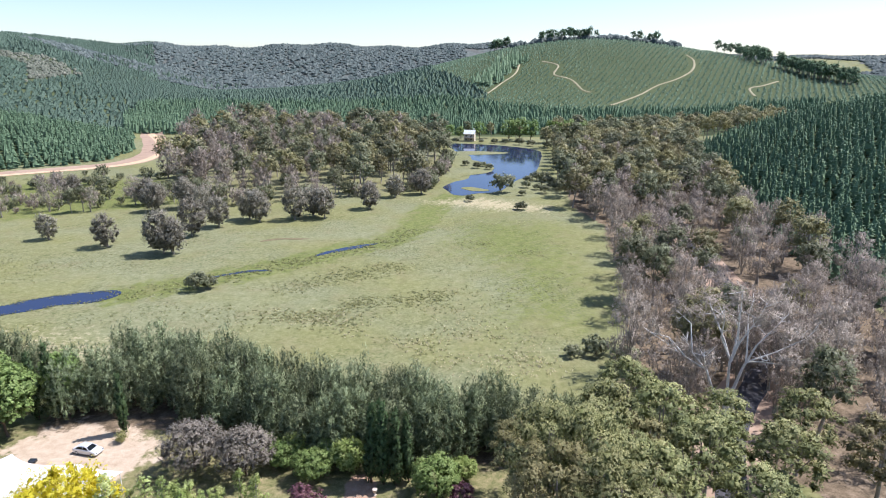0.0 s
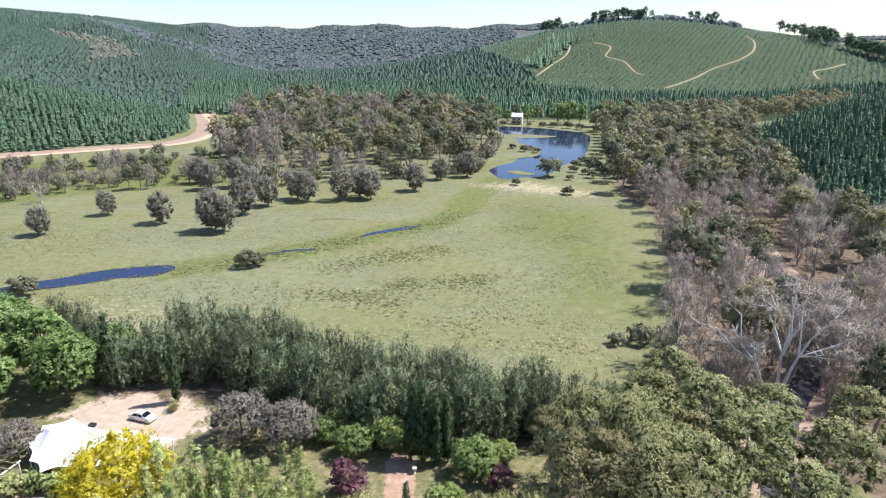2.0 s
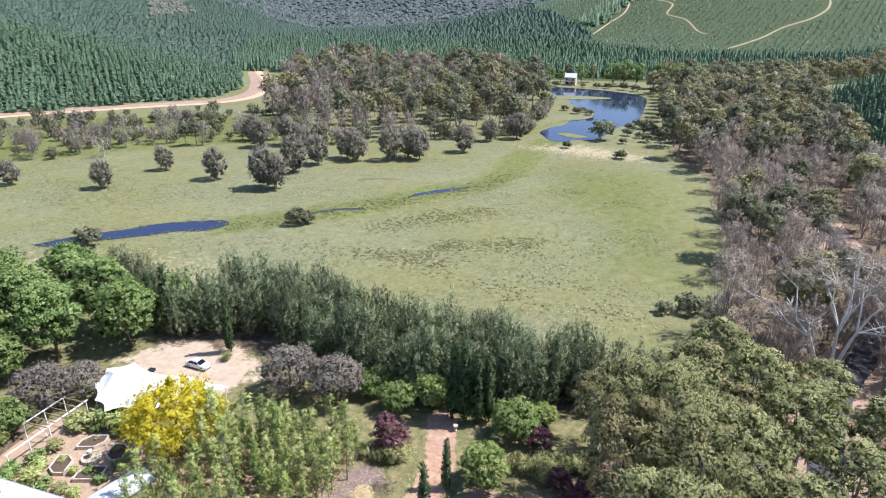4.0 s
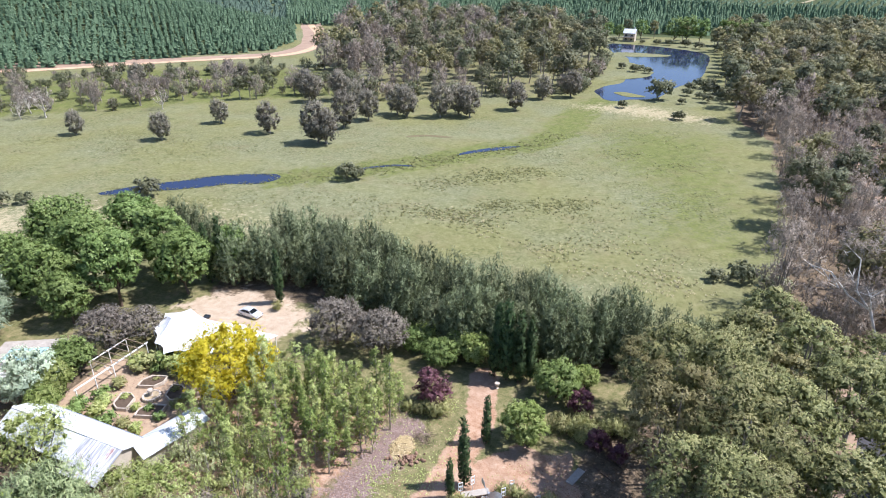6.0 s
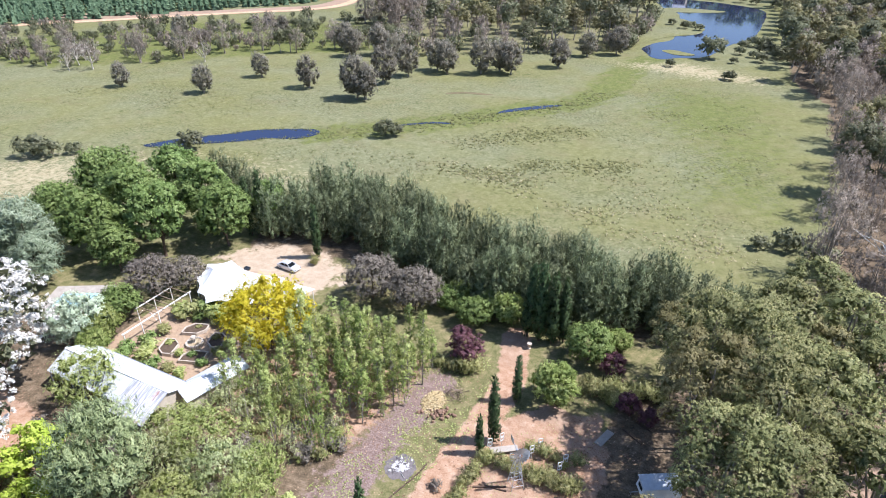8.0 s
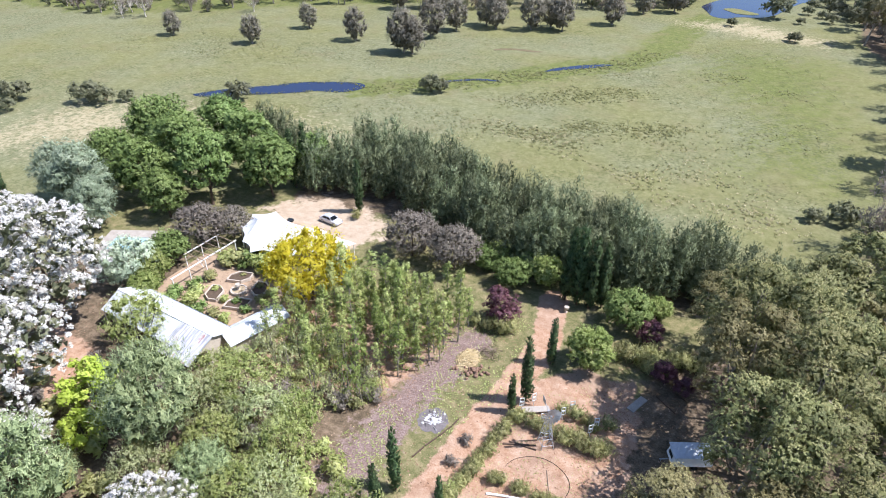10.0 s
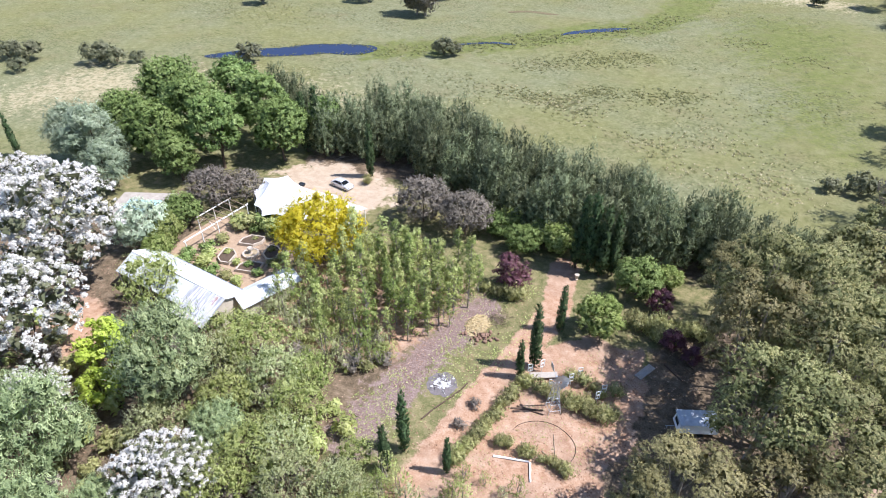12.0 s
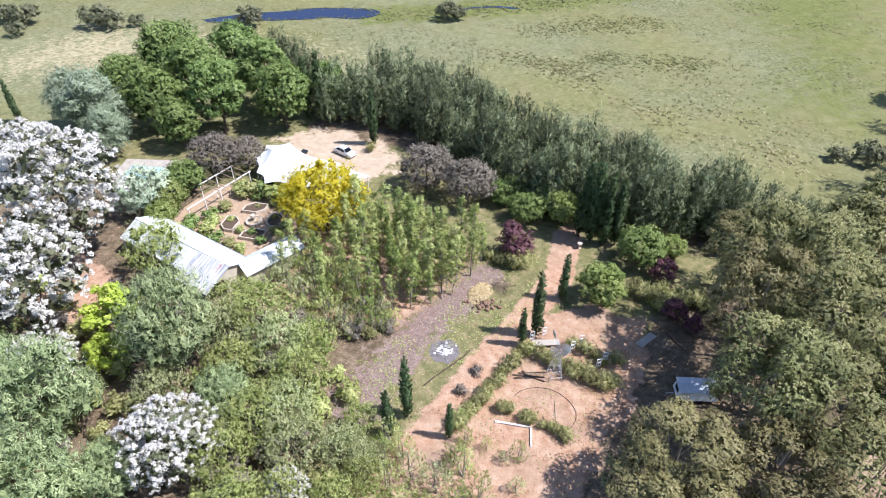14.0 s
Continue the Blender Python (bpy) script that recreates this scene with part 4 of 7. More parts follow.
def paperbark(seed, leaf, label, h=13.0, w=10.0, n=3600, clumps=22, size=(0.42, 0.22), group="", name="paperbark_tree", core=0.6, stems=3, thin=0.6):
    rng = R(seed)
    cl = spread(rng, clumps, w / 2, h * 0.46, h * 0.48, w * 0.14, w * 0.23, 1.2, -0.95)
    return tree_kind(name, label, "tree", group, limbs(rng, h, h * 0.25, 0.2, cl, 9, 0.4, stems, 5), crown(rng, "crown", leaf, cl, n, size, "up", core, (thin, 1.15)), GREY_BARK)


def she_oak(seed, label, h=12.0, w=7.6, n=5600, group="windbreak"):
    """Many upright plumes of fine needles from the ground to the pointed tips."""
    rng = R(seed)
    cl = []
    for i in range(17):
        a, d = i * 2.4 + rng.normal() * 0.3, w / 2 * math.sqrt((i + 0.5) / 17) * 0.9
        top = h * (1.0 - 0.38 * (d / (w / 2)) ** 1.6) * rng.uniform(0.88, 1.05)
        x, y = d * math.cos(a), d * math.sin(a)
        for z, r, tall in ((0.8, 0.62, 0.2), (0.5, 0.85, 0.22), (0.24, 0.95, 0.2)):
            cl.append((x * (1.08 - 0.12 * z) + rng.normal() * 0.15, y * (1.08 - 0.12 * z) + rng.normal() * 0.15, top * z, r * rng.uniform(0.8, 1.15), top * tall))
    return tree_kind("she_oak_tree", label, "tree", group, limbs(rng, h, h * 0.2, 0.17, cl, 5, 0.3, 1, 5), crown(rng, "crown", HEDGE, cl, n, (0.46, 0.11), "up", 0.78, (0.7, 1.25)), BARK)


def broadleaf(seed, leaf, label, name="broadleaf_tree", h=10.0, w=9.0, n=5600, clumps=20, size=(0.36, 0.32), mode="round", core=0.72, low=0.5, group="", extra_flowers=0, bark=BARK, stems=1):
    rng = R(seed)
    cl = spread(rng, clumps, w / 2, h * 0.42, h * (0.1 + 0.92 * low), w * 0.11, w * 0.22, 0.85, -0.7)
    ex = []
    if extra_flowers:
        puffs = 1500
        at, way, _ = leaves(rng, cl, puffs, (0.3, 0.2), "round", (0.9, 1.14), 3)
        heads = [(*p, r, r * 0.8) for p, r in zip(at.mean(1), rng.uniform(0.13, 0.3, puffs))]
        q, nq, tq = leaves(rng, heads, extra_flowers, (0.15, 0.15), "round", (0.5, 1.0), 4)
        ex = [("blossom", leaf_mesh("blossom", q, nq, tq, BLOSSOM), "clusters of white blossom")]
    return tree_kind(name, label, "tree" if h > 3.5 else "shrub", group, limbs(rng, h, h * 0.22, 0.02 * h, cl, 7, 0.2, stems, 6), crown(rng, "crown", leaf, cl, n, size, mode, core), bark, ex)


def cypress(seed, label, h=10.0, w=1.5, n=2600, group="cypresses"):
    rng = R(seed)
    cl = []
    for i in range(22):
        t = (i + 0.6) / 22
        r = w / 2 * (1.02 - 0.92 * max(0, t - 0.3) ** 1.5) * (0.8 + 0.2 * min(1, t * 5))
        cl.append((rng.normal() * 0.05, rng.normal() * 0.05, h * (0.05 + 0.88 * t), r * rng.uniform(0.92, 1.06), h / 8))
    return tree_kind("cypress_tree", label, "tree", group, tube([(0, 0, -0.2), (0, 0, h * 0.2), (0, 0, h * 0.9)], [0.14, 0.11, 0.03], 5), crown(rng, "crown", CYP, cl, n, (0.4, 0.12), "up", 0.95, (0.8, 1.04), 0.3), BARK)


def poplar(seed, leaf, label, h=9.6, w=2.2, n=1500, group="poplar grove"):
    """A thin stem with short upright leafy shoots all the way up, denser towards the top."""
    rng = R(seed)
    cl, v = [], [tube([(0, 0, -0.2), (0.05, 0, h * 0.4), (0, 0.06, h * 0.95)], [0.09, 0.06, 0.015], 5)]
    for i in range(44):
        t = ((i + rng.uniform(0, 1)) / 44) ** 0.75
        a, d = rng.uniform(0, 6.28), w / 2 * rng.uniform(0.1, 1.0) * (1.1 - 0.65 * t)
        z = h * (0.05 + 0.93 * t)
        cl.append((d * math.cos(a), d * math.sin(a), z, rng.uniform(0.18, 0.36) * (1 + 0.4 * (t > 0.4)), rng.uniform(0.35, 0.75)))
        v.append(tube([(0, 0, z - 1.0), (d * math.cos(a), d * math.sin(a), z + 0.2)], [0.03, 0.008], 4))
    return tree_kind("poplar_tree", label, "tree", group, joined(v), crown(rng, "crown", leaf, cl, n, (0.2, 0.13), "round", 0.0, (0.4, 1.2)), GREY_BARK)


def shrub(seed, leaf, label, name="shrub", h=1.6, w=2.2, n=620, size=(0.3, 0.2), mode="round", group=""):
    rng = R(seed)
    cl = spread(rng, 6, w / 2, h * 0.42, h * 0.5, w * 0.2, w * 0.32, 0.85, -0.3)
    return tree_kind(name, label, "shrub", group, None, crown(rng, "crown", leaf, cl, n, size, mode, 0.75), BARK)


def scatter(poly, gap, seed, tries=6000, edge=0.0, most=400):
    """Uneven spots inside a polygon, gap metres apart at least."""
    rng = R(seed)
    p = np.asarray(poly, float)
    lo, hi = p.min(0), p.max(0)
    q = rng.uniform(lo, hi, (tries, 2))
    q = q[inside(poly, q[:, 0], q[:, 1]) > edge]
    got = np.zeros((0, 2))
    for s in q:
        if len(got) >= most:
            break
        if not len(got) or np.min(np.hypot(*(got - s).T)) > gap * rng.uniform(0.8, 1.2):
            got = np.vstack([got, s])
    return [tuple(s) for s in got]


def sized(places, seed, lo, hi, lo2=0.9, hi2=1.1):
    rng = R(seed)
    return [(x, y, rng.uniform(lo, hi), rng.uniform(lo2, hi2)) for x, y in places]


# ---------------------------------------------------------------- meadow and woodland trees
greys = [paperbark(20 + i, DUSK, "grey-leaved paperbark tree with several stems in the meadow", h=12.5, w=9, n=5600, clumps=30, size=(0.36, 0.13), core=0.85, group="meadow trees") for i in range(3)]
stand(greys, [(-137, 207, 0.8), (-112, 198, 0.95), (-90, 190, 1.25), (-86.5, 189.5, 1.05), (-89, 212, 1.15), (-84, 224, 1.0), (-71, 233, 1.05), (-58, 236, 1.1), (-47, 238, 1.08), (-31, 255, 1.0),
              (-76, 236, 1.0), (-10, 286, 1.05), (-22, 279, 0.9), (-52, 242, 1.0), (-144, 181, 0.85), (-178, 180, 0.75),  
              (-128, 262, 1.0), (-120, 250, 1.05), (-108, 256, 1.1), (-98, 246, 0.9), (-215, 262, 1.0), (-170, 280, 0.9)])
near_d = [eucalypt(30 + i, EUC_DARK, GREY_BARK, "olive and grey eucalypt in the valley woodland", h=17, w=9, n=2600, clumps=22, size=(0.55, 0.26), core=0.62, group="valley woodland") for i in range(2)]
near_g = [paperbark(34 + i, GREY, "grey thin-crowned tree in the valley woodland", h=16, w=8.6, n=2900, clumps=22, size=(0.5, 0.15), group="valley woodland", core=0.0, thin=0.3) for i in range(3)]
near_o = [eucalypt(37 + i, FAR_OLIVE, GREY_BARK, "golden-olive eucalypt in the valley woodland", name="yellow_gum_tree", h=17, w=9, n=2600, clumps=22, size=(0.55, 0.26), core=0.62, group="valley woodland") for i in range(2)]
far_d = [eucalypt(230 + i, EUC_DARK, GREY_BARK, "olive and grey eucalypt in the valley woodland", h=18, w=9.5, n=860, clumps=18, size=(0.95, 0.52), core=0.85, group="valley woodland") for i in range(3)]
far_g = [paperbark(234 + i, GREY, "grey thin-crowned tree in the valley woodland", h=16, w=8.6, n=1000, clumps=16, size=(0.85, 0.34), group="valley woodland", core=0.4) for i in range(3)]
far_o = [eucalypt(237 + i, FAR_OLIVE, GREY_BARK, "golden-olive eucalypt in the valley woodland", name="yellow_gum_tree", h=17, w=9.5, n=860, clumps=18, size=(0.95, 0.52), core=0.85, group="valley woodland") for i in range(3)]
rng0 = R(5)
lists = {k: [] for k in ("near d", "near g", "near o", "far d", "far g", "far o")}


def plant(x, y, s, grey_share, gold_share, limit):
    k = "g" if rng0.random() < grey_share else ("o" if rng0.random() < gold_share else "d")
    lists[("near " if y < limit else "far ") + k].append((x, y, s))


for x, y in scatter(WOOD_LEFT, 8.6, 41, edge=2, most=260):
    plant(x, y, rng0.uniform(0.75, 1.2) * float(np.interp(y, [260, 320, 450, 580], [0.85, 1.0, 1.15, 1.3])) * float(np.interp(x, [-190, -130], [1.3, 1.0])), float(np.interp(x, [-140, -70, -40], [0.6, 0.3, 0.05])), 0.45, 290)
for x, y in scatter(WOOD_RIGHT, 7.0, 42, edge=1.0, most=360):
    if math.hypot(x, y) > float(spur_foot(np.array(x), np.array(y))) + 4 and x / y > 0.4:
        continue
    if along([(44, 82), (53, 97), (61, 108), (69, 128), (76, 150), (80, 176), (84, 210)], np.array([x]), np.array([y]))[0] < (4.2 if y > 114 else 3.0) or y < 92:
        continue
    plant(x, y, rng0.uniform(0.75, 1.15) * float(np.interp(y, [90, 200, 300, 500], [1.05, 1.0, 0.95, 1.05])), float(np.interp(y, [90, 220, 260, 300], [0.9, 0.8, 0.3, 0.05])), 0.6, 235)
for x, y in scatter([(90, 425), (170, 440), (230, 470), (330, 560), (300, 620), (92, 545)], 10.5, 44, edge=1, most=120):
    plant(x, y, rng0.uniform(0.85, 1.1), 0.0, 0.8, 0)
for x, y, s in ((57.5, 95, 0.7), (66, 110, 1.0), (61, 88, 0.95), (39, 97, 0.85), (55, 104, 1.0), (63, 118, 1.0), (68, 98, 1.05), (72, 108, 1.0), (51, 110, 0.9), (46, 103, 0.85), (74, 92, 1.0), (66, 80, 0.9), (60.5, 103, 0.95), (65.5, 115, 1.0), (71, 122, 0.95), (57, 106.5, 0.9), (67, 121, 0.9)):
    plant(x, y, s, 0.85, 0.4, 200)
for key, kinds in (("near d", near_d), ("near g", near_g), ("near o", near_o), ("far d", far_d), ("far g", far_g), ("far o", far_o)):
    stand(kinds, lists[key])

hill_gums = [eucalypt(240 + i, PINE, GREY_BARK, "tall dark tree on the skyline of the far hill", name="hill_tree", h=19, w=11, n=460, clumps=11, size=(1.7, 1.0), core=0.6, group="hilltop trees") for i in range(3)]
stand(hill_gums, HILL_TREES)

def dead_tree(seed):
    """A bleached bare tree: forked limbs and twigs with a few grey leaves left."""
    rng = R(seed)
    cl = spread(rng, 16, 4.6, 4.0, 6.2, 0.7, 1.3, 0.8)
    trunk = [limbs(rng, 9.5, 2.6, 0.2, cl, 14, 0.5, 2, 6)]
    for x, y, z, r, _ in cl:
        for _ in range(5):
            trunk.append(tube([(x * 0.8, y * 0.8, z - 0.9), np.array((x, y, z)) + rng.normal(size=3) * r * 0.9], [0.05, 0.012], 4))
    return tree_kind("dead_tree", "bleached half-dead tree with bare white limbs", "tree", "dead trees", joined(trunk), crown(rng, "crown", GREY, cl, 700, (0.45, 0.16), "up", 0.0, (0.3, 1.1)), PALE_BARK)


stand([dead_tree(261), dead_tree(262)], [(-209, 199, 1.15), (-220, 203, 1.0), (-174, 223, 0.9), (-118, 252, 1.1), (-110, 258, 1.2), (-216, 194, 0.8), (-101, 268, 1.2)])

# windbreak of she-oaks behind the garden
oaks = [she_oak(50 + i, "dark grey-green she-oak in a dense windbreak") for i in range(4)]
front = [(-64, 93), (-59, 96), (-54, 97), (-49, 97), (-44.5, 95), (-40, 93), (-35.5, 91), (-31, 88.5), (-26.5, 86.5), (-22, 84.5), (-17.5, 83), (-13, 82), (-8.5, 82), (-4, 82), (0.5, 82), (5, 83), (9.5, 84)]
stand(oaks, [(x + 0.9 * math.sin(i * 2.1 + j), y + 4.8 * j + 0.9 * math.cos(i * 1.7 + j * 2), 1.0 + 0.06 * math.sin(i * 3.3 + j * 1.3), 1.0 + 0.08 * math.sin(i * 1.9 + j * 2.7))
             for j in range(3) for i, (x, y) in enumerate(front) if not (j == 2 and (x < -60 or x > 0))] + [(14, 85, 0.9), (17.5, 87, 0.8), (21, 89, 0.65), (23.5, 91, 0.5), (-84, 107, 1.0), (-78, 104, 1.0), (-91, 105, 0.9), (-72, 101, 0.95)])

# big olive eucalypts beside the garden
def garden_gum(seed, leaf, label, h, w, n, size):
    return eucalypt(seed, leaf, GREY_BARK, label, h=h, w=w, n=n, clumps=27, size=size, core=0.88, lump=(0.12, 0.175), shell=(0.84, 1.05), loose=0.7, group="garden eucalypts")


OLIVE, GILT = "tall olive-green eucalypt with drooping leaves beside the garden", "golden-tipped eucalypt beside the garden"
close_bigs = [garden_gum(60 + i, EUC, OLIVE, 18, 10.5, 27000, (0.2, 0.06)) for i in range(2)]
close_golds = [garden_gum(64 + i, EUC_GOLD, GILT, 17, 9.5, 24000, (0.2, 0.06)) for i in range(2)]
bigs = [garden_gum(67 + i, EUC, OLIVE, 18, 10.5, 10500, (0.29, 0.1)) for i in range(2)]
golds = [garden_gum(69, EUC_GOLD, GILT, 17, 9.5, 10000, (0.29, 0.1))]
stand(close_bigs, [(12.2, 63, 1.1, 1.1), (18, 53, 1.1, 1.12), (13.5, 47.5, 1.15, 0.95), (22, 40, 1.05, 0.85), (20, 70, 1.0, 0.95), (18, 61, 1.12, 1.12), (18, 47, 1.05, 0.95)])
stand(close_golds, [(12.6, 56, 1.15, 1.1), (7.3, 38.1, 1.1, 0.74), (15.7, 39.9, 1.1, 0.74), (8.6, 33.8, 0.95, 0.68), (11.2, 31.5, 0.9, 0.7), (4.8, 35.2, 0.85, 0.66), (16, 29, 0.9), (10, 73, 0.85, 0.9)])
stand(bigs, [(29, 87, 0.95, 0.9), (31, 77, 1.0, 0.9), (32, 67, 1.05, 0.9), (24, 80, 0.9, 0.9), (24, 60, 1.05, 0.95), (27, 50, 1.0), (36, 58, 1.0, 0.9), (44, 68, 0.95, 0.9), (30, 38, 1.0), (40, 46, 1.0), (52, 78, 0.9, 0.9), (40.5, 79, 0.85, 0.9), (36, 72, 0.9, 0.9)])
stand(golds, [(20, 33, 0.95), (26, 72, 0.95, 0.9), (58, 70, 1.0, 0.9)])

# ---------------------------------------------------------------- garden trees
cyps = [cypress(70 + i, "narrow dark green pencil cypress") for i in range(2)]
stand(cyps, [(-52.4, 89, 1.1), (-9.2, 61.9, 0.78), (-10.5, 54.3, 1.0), (-11.7, 51.9, 0.64), (-20.1, 36.8, 0.88), (-20.9, 34, 0.76), (-14.8, 36, 0.57),
             (-10.5, 76.5, 1.3), (-8.6, 76, 1.35), (-6.7, 75.6, 1.25), (-5, 76.5, 1.1), (-69, 93, 1.3), (-66.5, 94, 1.35), (-75, 93, 1.2), (-121, 69, 0.9)])
pops = [poplar(80 + i, (POP, LIGHT, POP, POP, LIGHT)[i], "slender young poplar with thin green leaves", h=(10.5, 8.5, 9.5, 7.0, 10.0)[i], w=(2.6, 1.8, 2.3, 1.5, 2.8)[i]) for i in range(5)]
grove = scatter([(-44, 63), (-36, 67.5), (-22, 66), (-22, 57), (-27, 52), (-31, 56), (-40, 58)], 1.8, 82, most=60) + scatter([(-47, 57), (-40, 58), (-31, 56), (-27, 52), (-30, 48.5), (-38, 46.5), (-48, 52)], 2.7, 84, most=20)
grove = [q for q in grove if math.hypot(q[0] + 46.5, q[1] - 60.2) > (4.8 if q[1] > 58 else 3.0)]
stand(pops, sized(grove, 83, 0.7, 1.15, 0.75, 1.1))
greens = [broadleaf(90 + i, GREEN, "large leafy green shade tree", h=13, w=11, n=11000, clumps=44, size=(0.32, 0.26), group="shade trees") for i in range(2)] + [broadleaf(92, GREEN, "tall leafy green shade tree", h=14, w=9, n=10000, clumps=40, size=(0.32, 0.26), group="shade trees")]
stand(greens, [(-101, 92, 1.2), (-90, 99, 1.1), (-80, 81, 1.1), (-71, 88, 1.0), (-89, 86, 1.2), (-79, 93, 1.1), (-93, 78, 1.0), (-84, 74, 0.75), (-66, 96, 0.8), (-104, 82, 0.9)])
willow = broadleaf(93, WILLOW, "weeping grey-green willow-like tree", "willow_tree", h=12, w=9, n=8000, clumps=22, size=(0.7, 0.16), mode="droop")
stand([willow], [(-99, 70, 1.15), (-107, 72, 1.0), (-93, 66, 0.8)])
plums = [broadleaf(95, PLUM, "brown-purple leaved plum tree", "plum_tree", h=8, w=9.6, n=13000, clumps=44, size=(0.2, 0.11), group="plum trees")]
stand(plums, [(-37, 79, 1.0), (-29, 78, 0.95), (-72.5, 69, 0.92), (-68.5, 72.5, 0.75)])
stand([broadleaf(97, GOLD, "bright golden-yellow robinia tree", "golden_tree", h=9.5, w=11, n=18000, clumps=60, size=(0.22, 0.09), mode="droop", core=0.8)], [(-46.2, 62.4, 1.22)])
whites = [broadleaf(100 + i, EUC_DARK, "tree covered in white blossom clusters", "blossom_tree", h=14, w=13, n=1900, clumps=26, extra_flowers=40000, group="blossom trees") for i in range(2)]
stand(whites, [(-76.5, 44.5, 1.4), (-67.5, 30.5, 1.08), (-38.3, 21.4, 0.72), (-58, 23.6, 0.6), (-97, 53, 0.9), (-26, 22.5, 0.36)])
stand([broadleaf(103, LIME, "bright lime-green leafy garden tree", "lime_tree", h=7, w=6, n=3600, clumps=16, size=(0.3, 0.26))], [(-58.8, 33.6, 1.1), (-55.5, 29, 0.75), (-61, 37.5, 0.55)])
feathers = [broadleaf(105 + i, WATTLE, "feathery grey-green wattle tree", "wattle_tree", h=9.5, w=7.6, n=12000, clumps=36, size=(0.34, 0.07), mode="up", core=0.5) for i in range(2)]
stand(feathers, [(-47.4, 32.2, 1.35, 1.12), (-53, 20, 1.35), (-46, 12, 1.25), (-38, 29, 0.8), (-57, 15, 1.1), (-62, 20, 1.1), (-42, 17, 0.8), (-50, 8, 1.1), (-68, 18, 1.0)])
lights = [broadleaf(108 + i, (LIGHT, FEATHER, LIGHT)[i], "light green open-crowned garden tree", "garden_tree", h=8.5, w=8.4, n=9000, clumps=38, size=(0.2, 0.065), mode=("droop", "up", "up")[i], core=0.3, group="garden trees") for i in range(3)]
stand(lights, [(-42, 41, 1.0), (-37, 37, 0.95), (-32, 34, 0.9), (-33, 28, 0.9), (-28, 27, 0.85), (-26, 21, 0.8), (-46, 41, 0.9), (-38, 23.5, 0.8), (-22, 24, 0.6), (-62, 44.6, 1.1), (-44, 36, 0.95), (-34, 40, 0.75), (-40, 33, 0.85), (-31, 30, 0.85), (-34, 23, 0.85), (-29, 19, 0.85), (-24, 29, 0.6), (-22, 19, 0.7), (-19, 15, 0.7), (-44, 26, 0.85), (-26, 14, 0.8), (-32, 14, 0.8), (-21, 29, 0.5), (-18, 25, 0.55), (-24, 33, 0.5), (-23.5, 30.5, 0.45), (-20.5, 27.5, 0.5), (-17, 22, 0.6), (-12, 21, 0.55)])
saplings = [broadleaf(190 + i, (LIGHT, POP, FEATHER)[i], "thin leggy sapling with sparse light green leaves", "sapling_tree", h=5.6, w=3.3, n=1500, clumps=17, size=(0.17, 0.075), mode="up", core=0.0, low=0.3, group="garden saplings", bark=GREY_BARK, stems=2) for i in range(3)]
stand(saplings, [(-10.6, 36.3, 0.42), (-7.2, 36.5, 0.62), (-8.4, 35.6, 0.4), (-11.8, 32.4, 0.95), (-13.2, 33.6, 0.8), (-16.5, 30.2, 1.0), (-18.2, 31.8, 0.9), (-9.4, 30.6, 0.9), (-13.6, 29.7, 1.0), (-17.7, 27.9, 1.05), (-11.2, 28.6, 1.0),
                 (-7.2, 29.4, 0.75), (-15, 26.5, 1.05), (-19.8, 30.2, 1.0), (-6.2, 32.8, 0.55), (-14.6, 38.4, 0.55), (-13, 26, 1.1), (-9.6, 27, 1.0), (-20.4, 33, 0.9), (-12.9, 36.0, 0.6)])
stand([broadleaf(112, SILVER, "pale silver-leaved tree beside the courtyard", "silver_tree", h=7.5, w=8, n=9000, clumps=30, size=(0.28, 0.11), core=0.8, low=0.4)], [(-74.8, 55.8, 1.15)])
stand([broadleaf(113, POP, "rounded light green tree on red soil", "round_tree", h=6, w=6.5, n=8000, clumps=36, size=(0.24, 0.16)), broadleaf(114, GREEN, "rounded dark green shrub tree", "round_tree", h=6, w=7, n=7000, clumps=36, size=(0.24, 0.16))],
      [(-4.4, 63.3, 1.0), (-1.0, 73.5, 1.0), (-14, 79, 0.9), (-19, 77, 0.8), (-71.5, 57, 0.95), (-73, 62, 1.0), (-69.5, 53, 0.8), (-24, 80, 0.7), (-22.5, 82, 0.75), (-16, 80.5, 0.8), (3, 77, 0.6), (-27, 83, 0.6)])
purples = [broadleaf(116, PURPLE, "wine-red smoke bush on red soil", "purple_shrub", h=4.6, w=4.6, n=3400, clumps=20, size=(0.24, 0.16), group="purple shrubs")]
stand(purples, [(-18, 68, 1.15), (2.5, 71, 0.8), (5.0, 64.0, 0.72), (7.5, 62.5, 0.6)])


